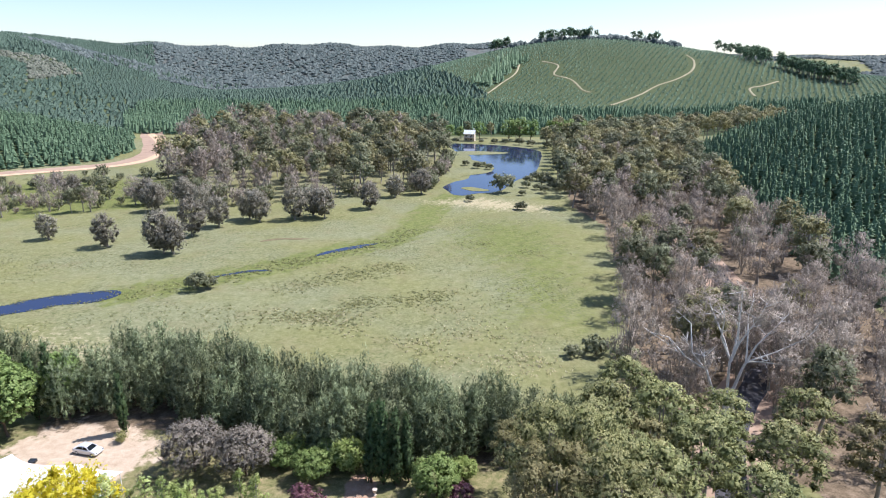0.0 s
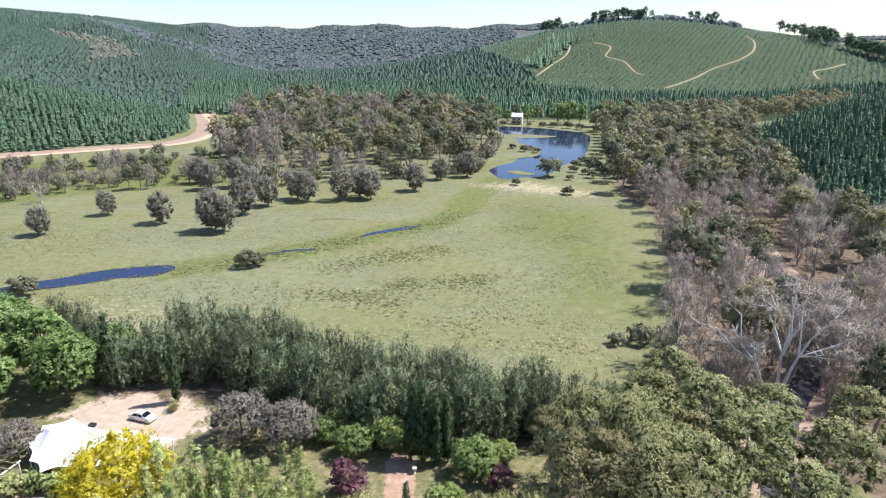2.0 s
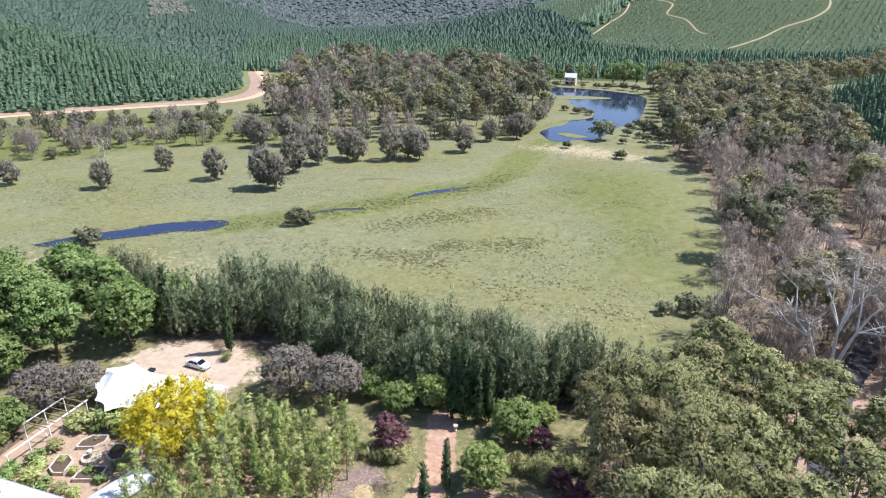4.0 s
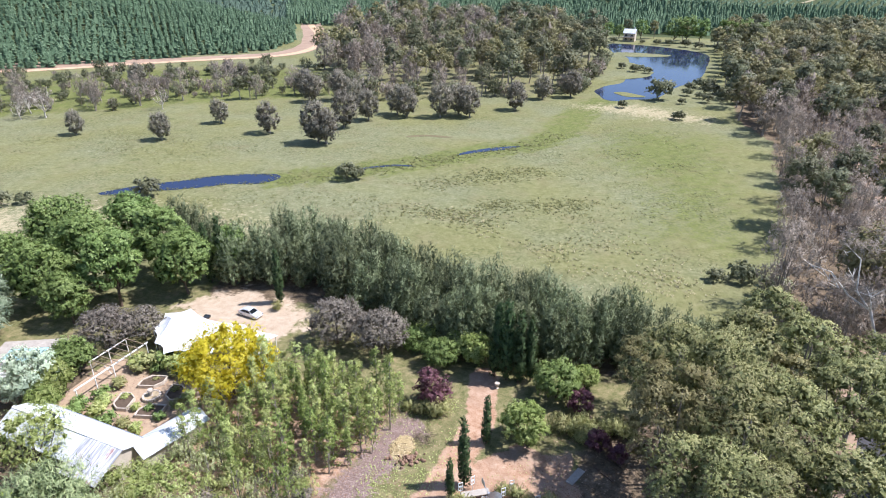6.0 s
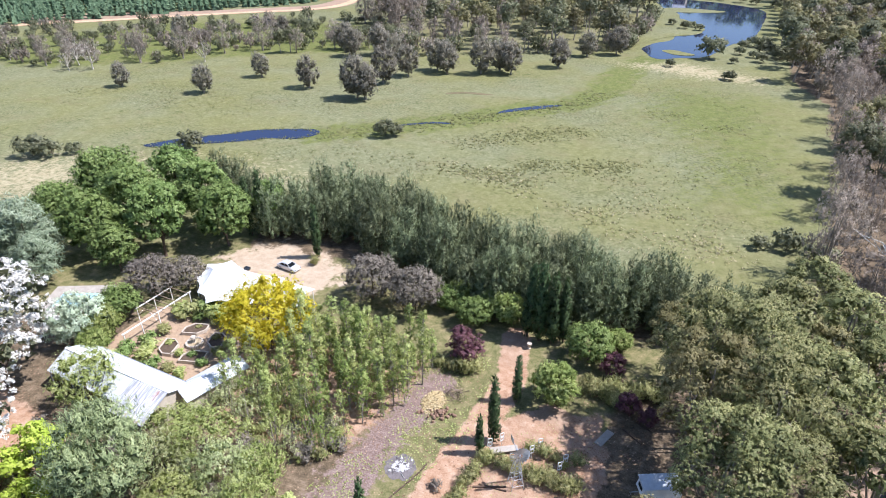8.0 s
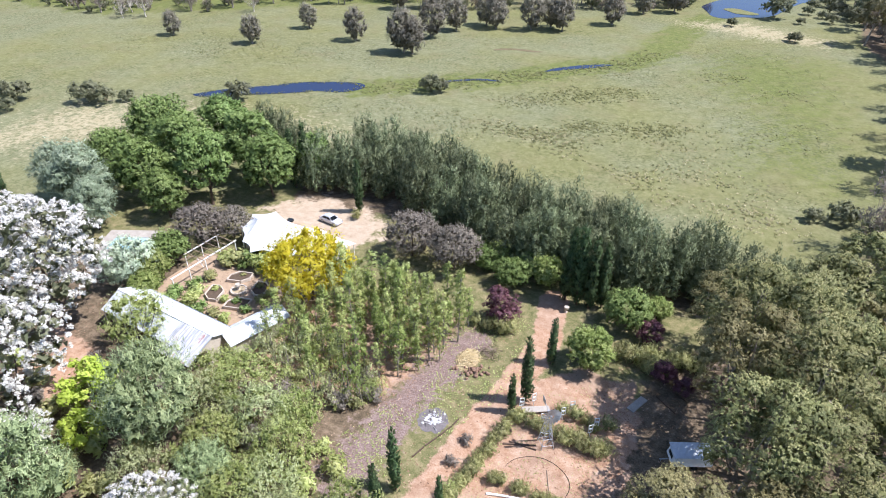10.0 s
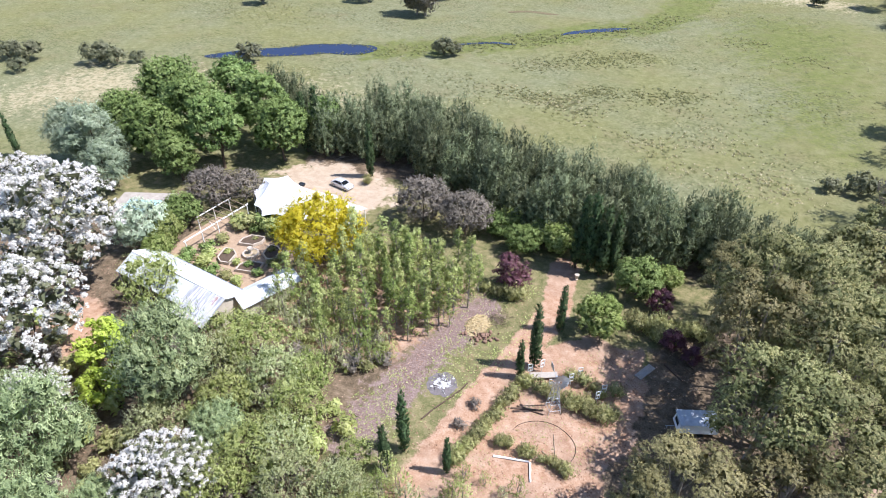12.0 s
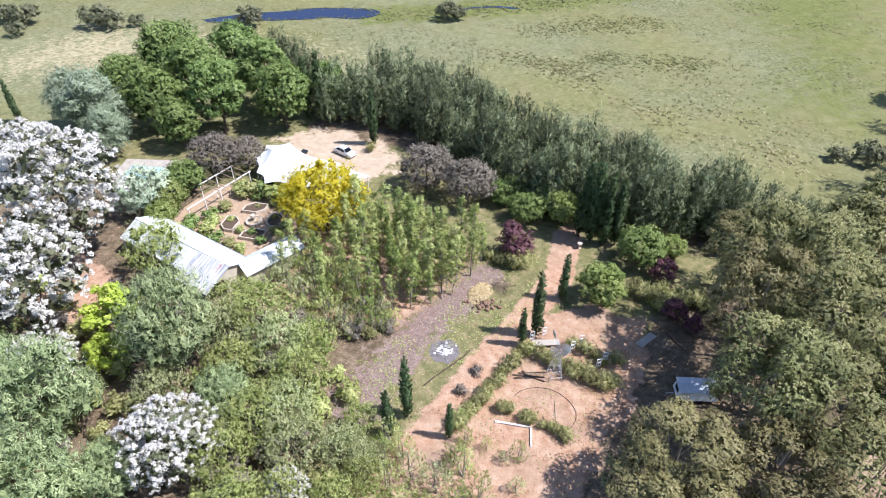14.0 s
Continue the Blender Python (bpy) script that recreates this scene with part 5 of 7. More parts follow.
# bushes in the meadow and by the lake
mounds = [broadleaf(120 + i, EUC_DARK, "rounded dark green bush in the open meadow", "meadow_bush", h=4, w=6, n=950, clumps=12, size=(0.5, 0.42), group="meadow bushes") for i in range(2)]
stand(mounds, [(-66, 157, 1.1), (-63.5, 158, 0.8), (-168, 109, 1.2), (-174, 108, 1.1), (-149, 115, 1.3), (-144, 116, 1.1), (-140, 120, 0.7), (-112, 131, 1.2), (-163, 102, 0.8), (28, 290, 1.9, 1.1), (33, 253, 0.8), (31.5, 254, 0.6), (12, 270, 0.7), (44, 316, 0.9), (49, 322, 1.1), (54, 326, 1.0),
               (41, 302, 0.8), (52, 306, 1.2), (56, 296, 1.2), (48, 288, 0.9), (20, 362, 0.9), (14, 372, 0.8), (24, 368, 0.7), (27, 358, 0.8), (32, 118, 0.9), (27, 117, 0.6), (58, 138, 0.8), (36, 112, 1.0), (63, 318, 1.0), (68, 334, 1.1), (72, 348, 1.2), (76, 366, 1.2), (80, 384, 1.2), (84, 402, 1.3), (86, 420, 1.3), (84, 440, 1.2), (76, 452, 1.2), (66, 466, 1.1), (58, 474, 1.2), (48, 480, 1.0), (40, 483, 0.9), (10, 486, 1.0), (0, 488, 1.2), (-8, 484, 1.2), (4, 470, 0.8), (30, 486, 0.7), (58, 300, 1.2), (60, 288, 1.0), (46, 297, 0.7), (37, 283, 0.6), (-120, 300, 1.2), (-135, 320, 1.0), (-166, 300, 1.4), (-150, 330, 0.8), (-180, 310, 1.0), (-200, 300, 1.1), (-215, 290, 1.2)])
scrub = [paperbark(126 + i, lf, lab, h=5.5, w=6, n=480, clumps=12, size=(0.66, 0.34), group="valley scrub", name="scrub_bush", core=0.66) for i, (lf, lab) in enumerate(((GREY, "low grey scrub bush in rough pasture"), (EUC_DARK, "low olive scrub bush in rough pasture"), (EUC_DARK, "low dark green scrub bush in rough pasture")))]
BAND = [(-320, 200), (-235, 192), (-208, 203), (-190, 215), (-172, 235), (-145, 246), (-122, 257), (-108, 266), (-128, 300), (-150, 330), (-196, 340), (-250, 306), (-320, 260)]
stand(scrub, sized(scatter(BAND, 5.6, 127, edge=1.5, most=170), 128, 0.4, 1.15))
stand(near_g, sized([(-146, 250), (-163, 250), (-176, 240), (-187, 226), (-199, 214), (-203, 219), (-228, 206), (-236, 214), (-210, 230), (-246, 222), (-222, 232), (-133, 262), (-165, 262), (-192, 252), (-240, 205), (-232, 198)], 129, 0.6, 0.95, 0.9, 1.1))
greens2 = [broadleaf(124, GREEN, "bright green leafy tree on the lake shore", "shore_tree", h=18, w=14, n=1800, clumps=18, size=(0.8, 0.6), group="shore trees")]
stand(greens2, [(52, 496, 1.0), (61, 500, 1.05), (70, 499, 0.95), (86, 486, 1.0), (95, 482, 1.05), (104, 474, 1.0), (5, 508, 0.7), (30, 514, 0.8), (14, 512, 0.6), (-8, 502, 0.6), (-18, 496, 0.6)])

stand(far_d + far_o, sized([(60, 308), (60, 320), (62, 332), (65, 345), (68, 358), (70, 372), (73, 386), (76, 400), (78, 414), (79, 428), (79, 442), (75, 453), (82, 462), (98, 470), (108, 462), (78, 482), (60, 512), (40, 520), (20, 524), (2, 522), (-16, 512), (-30, 506), (114, 484), (96, 500)], 131, 0.75, 1.0))
foot = []
for (ax, ay), (bx, by) in zip(WOOD_LEFT[:6], WOOD_LEFT[1:7]):
    k = int(math.hypot(bx - ax, by - ay) / 5)
    foot += [(ax + (bx - ax) * (i + 0.5) / k + rng0.normal() * 2.2, ay + (by - ay) * (i + 0.5) / k + rng0.normal() * 2.2, rng0.uniform(0.7, 1.5)) for i in range(k)]
stand(scrub, foot)
stand(near_d, [(-152, 247, 0.62), (-149, 250, 0.66), (-196, 262, 0.6), (-176, 268, 0.55), (-118, 266, 0.6), (-238, 240, 0.6)])
stand(far_o, [(-152, 342, 1.35), (-141, 350, 1.3), (-133, 336, 1.15)])
stand(far_g, [(-147, 328, 1.25), (-138, 322, 1.1), (-126, 326, 1.1)])

def ghost_gum():
    """A pale gum with long bare limbs and thin grey leaves."""
    rng = R(130)
    t = thing("ghost_gum_tree", pose(47, 92, -0.05) @ Matrix.Scale(1.08, 4), "tall white-limbed gum with thin grey leaves", "tree")
    ends = [(-12, 1, 15), (-8, 3, 18), (-3, -2, 20.5), (1.5, 2, 21.5), (4, -1, 21), (9, 2, 17.5), (12.5, 0, 16), (5, 5, 19), (-6, -4, 14), (7, -4, 13), (-2, 5, 19)]
    pieces = [tube([(0, 0, -0.3), (0, 0, 2), (0.3, 0.1, 6), (0.1, 0.2, 10.5), (0.9, 0, 14), (0.5, 0.3, 18.5)], [0.4, 0.28, 0.23, 0.18, 0.12, 0.05], 8),
              tube([(0.5, 0.4, -0.3), (1.3, 0.6, 5), (2.6, 0.9, 9), (4.2, 0.8, 13)], [0.3, 0.26, 0.2, 0.14], 7), tube([(-0.6, 0.2, -0.3), (-1.6, 0.3, 5), (-3.4, 0.3, 9.5)], [0.28, 0.23, 0.18], 7)]
    for i, e in enumerate(ends):
        e = np.array(e, float)
        s = np.array((-3.4, 0.3, 9.2)) if e[0] < -5 else (np.array((3.0, 0.9, 10)) if e[0] > 4.5 else np.array((0.3, 0.2, 10.5)))
        m1, m2 = s + (e - s) * 0.35 + rng.normal(size=3) * 0.5, s + (e - s) * 0.7 + rng.normal(size=3) * 0.7
        pieces.append(tube([s, m1, m2, e], [0.15, 0.12, 0.08, 0.03], 6))
        for k in range(9):
            b = m1 + (e - m1) * rng.uniform(0.1, 0.95)
            pieces.append(tube([b, b + rng.normal(size=3) * (1.1, 1.1, 0.6) + (0, 0, 0.9)], [0.07, 0.015], 4))
    v, f = joined(pieces)
    new("trunk", mesh_of("trunk", v, f, WHITE_BARK, True)).parent = t
    cl = [(e[0] * rng.uniform(0.6, 1.0), e[1] + rng.normal() * 1.5, e[2] * rng.uniform(0.85, 1.0), rng.uniform(1.1, 2.0), rng.uniform(1.0, 1.6)) for e in ends for _ in range(3)]
    new("crown", crown(rng, "crown", GREY, cl, 6400, (0.4, 0.13), "droop", 0.0, (0.2, 1.2))).parent = t


ghost_gum()


def band(line, half):
    """A ribbon of ground along a line."""
    return [(x, y - half) for x, y in line] + [(x, y + half) for x, y in reversed(line)]


NEAR_BAND = [(-46, 143), (-29, 138), (-17, 130), (-4, 125), (10, 122), (22, 116)]
TUFT_ZONES = [(band(NEAR_BAND, 10), 1900, 0.9), (band([(-47, 152), (-32, 165), (-17, 173), (0, 183)], 11), 1300, 0.85), (band([(-30, 147), (-15, 152), (4, 149)], 10), 900, 0.85), (band([(-13, 207), (7, 206), (32, 197)], 11), 1200, 0.85),
             ([(-74, 132), (-46, 122), (-20, 114), (0, 110), (20, 105), (36, 112), (42, 150), (24, 192), (-22, 186), (-62, 156)], 700, 0.75), ([(-150, 120), (-60, 112), (-20, 135), (-40, 165), (-80, 150), (-125, 136)], 900, 0.7),
             ([(-125, 156), (-70, 164), (-35, 200), (-10, 225), (0, 270), (40, 240), (45, 150), (0, 190), (-40, 172)], 1500, 0.75), ([(-200, 150), (-95, 160), (-50, 210), (-60, 225), (-130, 190), (-200, 200)], 1300, 0.7),
             ([(-68, 160), (-45, 175), (-15, 200), (-8, 230), (-14, 232), (-25, 208), (-50, 186), (-70, 168)], 700, 1.3), ([(-240, 240), (-130, 250), (-140, 320), (-210, 350), (-250, 320)], 900, 1.2)]
ROUGH_ZONES = [(band(NEAR_BAND, 9), 1300, 0.8), ([(-30, 118), (-8, 112), (12, 104), (26, 108), (34, 120), (20, 134), (0, 140), (-22, 136)], 500, 0.7), ([(0, 108), (22, 104), (32, 112), (14, 122)], 400, 0.7), ([(-62, 118), (-36, 112), (-30, 124), (-50, 134)], 500, 0.6)]


def tufts(zones, seed, name, material, label):
    """Rough grass clumps over the meadow."""
    rng = R(seed)
    vs, ns = [], []
    for poly, count, size in zones:
        p = np.asarray(poly, float)
        q = rng.uniform(p.min(0), p.max(0), (count * 4, 2))
        lump = np.array([noise.noise(Vector((a * 0.05, b * 0.09, 0.3))) for a, b in q])
        q = q[(inside(poly, q[:, 0], q[:, 1]) > rng.uniform(0, 11, len(q))) & (lump > rng.uniform(-0.25, 0.45, len(lump)))][:count]
        for _ in range(8):
            a = rng.uniform(0, 6.28, len(q))
            r, h = size * rng.uniform(0.3, 0.8, len(q)), size * rng.uniform(0.14, 0.45, len(q))
            base = np.column_stack([q + rng.normal(size=q.shape) * 0.18 * size, np.full(len(q), -0.03)])
            out = np.column_stack([np.cos(a) * r * 0.7, np.sin(a) * r * 0.7, h])
            side = np.column_stack([-np.sin(a), np.cos(a), 0 * a]) * (0.12 * size)
            vs.append(np.stack([base - side, base + side, base + out], 1))
            ns.append(unit(np.column_stack([np.cos(a) * 0.5, np.sin(a) * 0.5, 0.9 + 0 * a])))
    v = np.concatenate(vs)
    tagged(new(name, leaf_mesh(name, v, np.concatenate(ns), rng.uniform(0, 1, len(v)), material)), label, "grass", kind="stuff")



def reeds():
    """Taller green reeds along the creek and the pool."""
    rng = R(141)
    pts = []
    line = CREEK[:8]
    for (ax, ay), (bx, by) in zip(line, line[1:]):
        k = int(math.hypot(bx - ax, by - ay) * 5)
        t = rng.uniform(0, 1, k)
        pts.append(np.column_stack([ax + (bx - ax) * t + rng.normal(size=k) * 2.4 + 0.8, ay + (by - ay) * t + rng.normal(size=k) * 2.4 - 1.2]))
    for (ax, ay), (bx, by) in zip(POND, POND[1:] + POND[:1]):
        k = int(math.hypot(bx - ax, by - ay) * 1.6)
        t = rng.uniform(0, 1, k)
        pts.append(np.column_stack([ax + (bx - ax) * t + rng.normal(size=k) * 0.7, ay + (by - ay) * t + rng.normal(size=k) * 0.7]))
    q = np.concatenate(pts)
    vs, ns = [], []
    for _ in range(6):
        a = rng.uniform(0, 6.28, len(q))
        base = np.column_stack([q + rng.normal(size=q.shape) * 0.25, np.full(len(q), -0.03)])
        out = np.column_stack([np.cos(a) * 0.45, np.sin(a) * 0.45, rng.uniform(0.12, 0.45, len(q))])
        side = np.column_stack([-np.sin(a), np.cos(a), 0 * a]) * 0.16
        vs.append(np.stack([base - side, base + side, base + out], 1))
        ns.append(unit(np.column_stack([np.cos(a) * 0.5, np.sin(a) * 0.5, 0.8 + 0 * a])))
    v = np.concatenate(vs)
    tagged(new("reeds", leaf_mesh("reeds", v, np.concatenate(ns), rng.uniform(0, 1, len(v)), REED)), "green reeds along the creek and pool", "reeds", kind="stuff")


tufts(TUFT_ZONES, 140, "tussock_grass", TUFT, "rough grey-green grass tussocks in the meadow")
tufts(ROUGH_ZONES, 142, "rough_grass", ROUGH, "bleached brown rough grass patches in the meadow")
reeds()


# ---------------------------------------------------------------- the homestead
def ribbed(x0, x1, y0, y1, z0, z1, pitch=0.3, depth=0.035, thick=0.02):
    """A corrugated iron slope from the eave (y0, z0) to the ridge (y1, z1)."""
    bm = bmesh.new()
    n = max(2, int(round((x1 - x0) / pitch)) * 2)
    rows = []
    for k in range(n + 1):
        x = x0 + (x1 - x0) * k / n
        dz = depth if k % 2 else 0.0
        rows.append([bm.verts.new((x, y, z + dz + t)) for y, z, t in ((y0, z0, 0), (y1, z1, 0), (y1, z1, -thick - 0.05), (y0, z0, -thick - 0.05))])
    for a, b in zip(rows, rows[1:]):
        for i in range(4):
            bm.faces.new((a[i], b[i], b[(i + 1) % 4], a[(i + 1) % 4]))
    bm.faces.new(rows[0])
    bm.faces.new(rows[-1][::-1])
    bmesh.ops.recalc_face_normals(bm, faces=bm.faces[:])
    return bm


def window(parent, x, y, z, w, h, along_x=True):
    d = 0.06
    fr = bmesh.new()
    for a0, a1, b0, b1 in ((-w / 2, w / 2, -0.06, 0.0), (-w / 2, w / 2, h, h + 0.06), (-w / 2 - 0.06, -w / 2, -0.06, h + 0.06), (w / 2, w / 2 + 0.06, -0.06, h + 0.06), (-0.03, 0.03, 0, h)):
        box(fr, a0, a1, -d, d, b0, b1)
    f = part("window", fr, WHITE_WOOD, parent)
    f.matrix_basis = pose(x, y, z, 0, 0, 0 if along_x else 90)
    part("pane", boxed(-w / 2, w / 2, -0.015, 0.015, 0, h), DARK_GLASS, f, "dark window pane")


def homestead():
    # long wing
    L, W = 20.0, 6.6
    t = thing("house", pose(-60.4, 47.8, 0, 0, 0, -9.5), "long low homestead wing with a white iron roof", "house")
    for x0, x1, y0, y1 in ((-L / 2 + 0.4, L / 2 - 0.4, W / 2 - 0.75, W / 2 - 0.55), (-L / 2 + 0.4, L / 2 - 0.4, -W / 2 + 1.9, -W / 2 + 2.1), (-L / 2 + 0.4, -L / 2 + 0.6, -W / 2 + 2.1, W / 2 - 0.75), (L / 2 - 0.6, L / 2 - 0.4, -W / 2 + 2.1, W / 2 - 0.75)):
        part("wall", boxed(x0, x1, y0, y1, 0, 3.0), WALL, t)
    part("roof", ribbed(-L / 2, L / 2, W / 2, 0, 2.95, 4.3), IRON, t, "white corrugated iron roof slope")
    part("roof", ribbed(-L / 2, L / 2 - 6.2, -W / 2, 0, 2.75, 4.3), IRON, t, "white corrugated iron roof slope")
    part("roof", ribbed(L / 2 - 6.2, L / 2 - 0.2, -W / 2 - 1.3, 0, 2.45, 4.34, depth=0.06), RUST_IRON, t, "rust-streaked old iron roof slope")
    part("ridge_cap", boxed(-L / 2, L / 2, -0.18, 0.18, 4.3, 4.37), WHITE_METAL, t)
    for x in (-L / 2 + 0.45, L / 2 - 0.55):
        bm = bmesh.new()
        outer = [(-W / 2 + 0.5, 2.9), (W / 2 - 0.55, 2.95), (0.0, 4.22)]
        a, b = ([bm.verts.new((x + d, y, z)) for y, z in outer] for d in (0.0, 0.16))
        bm.faces.new(a[::-1])
        bm.faces.new(b)
        for k in range(3):
            bm.faces.new((a[k], a[(k + 1) % 3], b[(k + 1) % 3], b[k]))
        part("gable", bm, WALL, t)
    part("gutter", boxed(-L / 2, L / 2, W / 2 + 0.01, W / 2 + 0.14, 2.84, 2.98), STEEL, t)
    part("chimney", beam(beamed((-2.5, 1.6, 3.6), (-2.5, 1.6, 4.9), 0.11, sides=10), (-2.5, 1.6, 4.9), (-2.5, 1.6, 5.05), 0.2, 0.05, 10), STEEL, t, "dark stove flue")
    for k in range(7):
        part("post", boxed(-L / 2 + 0.3 + 2.2 * k, -L / 2 + 0.42 + 2.2 * k, -W / 2 + 0.1, -W / 2 + 0.22, 0, 2.72), WHITE_WOOD, t)
    part("verandah_floor", boxed(-L / 2, L / 2, -W / 2, -W / 2 + 1.9, 0.01, 0.18), DARK_TIMBER, t, "dark timber verandah floor")
    for x in (-8, -5, -1.5, 2.5):
        window(t, x, W / 2 - 0.55, 1.0, 1.3, 1.2)
        window(t, x, -W / 2 + 1.9, 1.0, 1.3, 1.2)
    part("skylight", boxed(-5.2, -3.6, 1.0, 1.5, 4.02, 4.1), DARK_GLASS, t, "dark strip of roof glazing").rotation_euler = (0, 0, 0)
    # cross wing
    t = thing("house", pose(-48.6, 51.6, 0, 0, 0, 66), "narrow homestead wing under a white iron roof", "house")
    for x0, x1, y0, y1 in ((-4.2, 4.2, -1.6, -1.45), (-4.2, 4.2, 1.45, 1.6), (-4.2, -4.05, -1.45, 1.45), (4.05, 4.2, -1.45, 1.45)):
        part("wall", boxed(x0, x1, y0, y1, 0, 2.75), WALL, t)
    part("roof", ribbed(-4.6, 4.6, -2.0, 0, 2.7, 3.5), IRON, t, "white corrugated iron roof slope")
    part("roof", ribbed(-4.6, 4.6, 2.0, 0, 2.7, 3.5), IRON, t, "white corrugated iron roof slope")
    part("ridge_cap", boxed(-4.6, 4.6, -0.16, 0.16, 3.5, 3.56), WHITE_METAL, t)
    for x in (-2.4, 0.4, 2.8):
        window(t, x, 1.6, 1.0, 1.1, 1.1)


homestead()


def sail_house():
    """A low hall under a taut white roof with scalloped edges."""
    t = thing("sail_roofed_hall", pose(-58.6, 72.0, 0), "low hall under a taut white scalloped roof", "building")
    corners = [(-7.7, 0.0), (-7.9, 3.9), (-4.9, 6.6), (0.2, 3.9), (6.6, 4.2), (13.3, 2.8), (14.0, -2.6), (8.2, -2.2), (5.2, -4.9), (2.5, -5.0), (-1.4, -5.8), (-4.4, -3.8)]
    high = [3.0, 3.5, 3.2, 3.4, 3.2, 3.0, 2.9, 3.1, 2.7, 3.3, 2.9, 3.1]
    a, b = Vector((-4.2, 0.8, 4.9)), Vector((9.4, 0.2, 4.5))
    bm = bmesh.new()
    ring = []
    n = len(corners)
    for i in range(n):
        p, q = Vector(corners[i]), Vector(corners[(i + 1) % n])
        for k in range(5):
            f = k / 5
            m = p.lerp(q, f) * (1 - 0.10 * math.sin(math.pi * f))
            ring.append((m.x, m.y, high[i] * (1 - f) + high[(i + 1) % n] * f + 0.12 * math.sin(math.pi * f)))
    rows = []
    for x, y, z in ring:
        d = (b - a).xy
        f = min(1, max(0, (Vector((x, y)) - a.xy).dot(d) / d.dot(d)))
        top = a.lerp(b, f)
        top.z -= 0.35 * math.sin(math.pi * f)
        col = []
        for k in range(6):
            u = k / 5
            col.append(bm.verts.new((x + (top.x - x) * u, y + (top.y - y) * u, z + (top.z - z) * (u ** 1.5))))
        rows.append(col)
    for i in range(len(rows)):
        c, d = rows[i], rows[(i + 1) % len(rows)]
        for k in range(5):
            bm.faces.new((c[k], d[k], d[k + 1], c[k + 1]))
    bmesh.ops.remove_doubles(bm, verts=bm.verts[:], dist=0.02)
    bmesh.ops.recalc_face_normals(bm, faces=bm.faces[:])
    geo = bmesh.ops.extrude_face_region(bm, geom=bm.faces[:])
    bmesh.ops.translate(bm, verts=[v for v in geo["geom"] if isinstance(v, bmesh.types.BMVert)], vec=(0, 0, -0.05))
    bmesh.ops.recalc_face_normals(bm, faces=bm.faces[:])
    part("roof", bm, WHITE_SHEET, t, "taut white scalloped roof skin")
    for (x, y), z in zip(corners, high):
        part("post", beamed((x * 0.97, y * 0.97, 0), (x * 0.97, y * 0.97, z - 0.05), 0.06, sides=8), WHITE_METAL, t)
    for x0, x1, y0, y1 in ((-5.6, 10.0, 2.4, 2.6), (-5.6, -5.4, -1.8, 2.4), (9.8, 10.0, -1.8, 2.4), (-5.4, -1.6, -2.0, -1.8), (1.4, 9.8, -2.0, -1.8)):
        part("wall", boxed(x0, x1, y0, y1, 0, 2.7), WALL, t)
    part("vent_pipe", beam(beamed((4.2, 2.2, 3.0), (4.2, 2.2, 4.5), 0.12, sides=10), (4.2, 2.2, 4.5), (4.2, 2.2, 4.65), 0.2, 0.1, 10), STEEL, t, "grey roof flue")
    part("hatch", boxed(-0.9, 0.1, 4.2, 4.9, 3.3, 3.75, bevel=0.05), DARK_GLASS, t, "dark roof hatch")
    part("hanging_lamp", beam(beamed((-6.9, -0.9, 2.6), (-6.9, -0.9, 3.05), 0.02), (-6.9, -0.9, 2.35), (-6.9, -0.9, 2.6), 0.16, 0.05, 8), DARK_TIMBER, t)


sail_house()


def pergola():
    t = thing("pergola", pose(-66.0, 62.4, 0, 0, 0, -9.5), "white pergola of long beams beside the courtyard", "pergola")
    part("beam", boxed(-0.08, 0.08, -6.6, 6.6, 2.4, 2.58), WHITE_WOOD, t)
    part("beam", boxed(-4.0, -3.86, -1.0, 6.4, 2.4, 2.55), WHITE_WOOD, t)
    for k in range(5):
        part("post", boxed(-0.06, 0.06, -6.4 + 3.15 * k, -6.28 + 3.15 * k, 0, 2.4), WHITE_WOOD, t)
    for k in range(3):
        part("post", boxed(-3.98, -3.87, -0.8 + 3.3 * k, -0.69 + 3.3 * k, 0, 2.4), WHITE_WOOD, t)
    for k in range(6):
        part("rafter", boxed(-4.3, 0.4, -0.5 + 1.25 * k, -0.42 + 1.25 * k, 2.585, 2.7), TIMBER, t)
    part("brace", beamed((-3.92, -0.75, 1.2), (-2.6, -0.75, 2.45), 0.05), WHITE_WOOD, t)
    part("brace", beamed((-0.05, -0.5, 1.2), (-1.3, -0.5, 2.45), 0.05), WHITE_WOOD, t)


pergola()
tagged(new("courtyard_paving", mesh_of("courtyard_paving", [(-71, 57, 0.02), (-69, 52.2, 0.02), (-51, 49.6, 0.02), (-49.2, 57, 0.02), (-53, 66, 0.02), (-62.5, 68.5, 0.02), (-70, 66.5, 0.02)], [(0, 1, 2, 3, 4, 5, 6)], PAVING)),
       "sandy paving of the homestead courtyard", "paving", kind="structure")


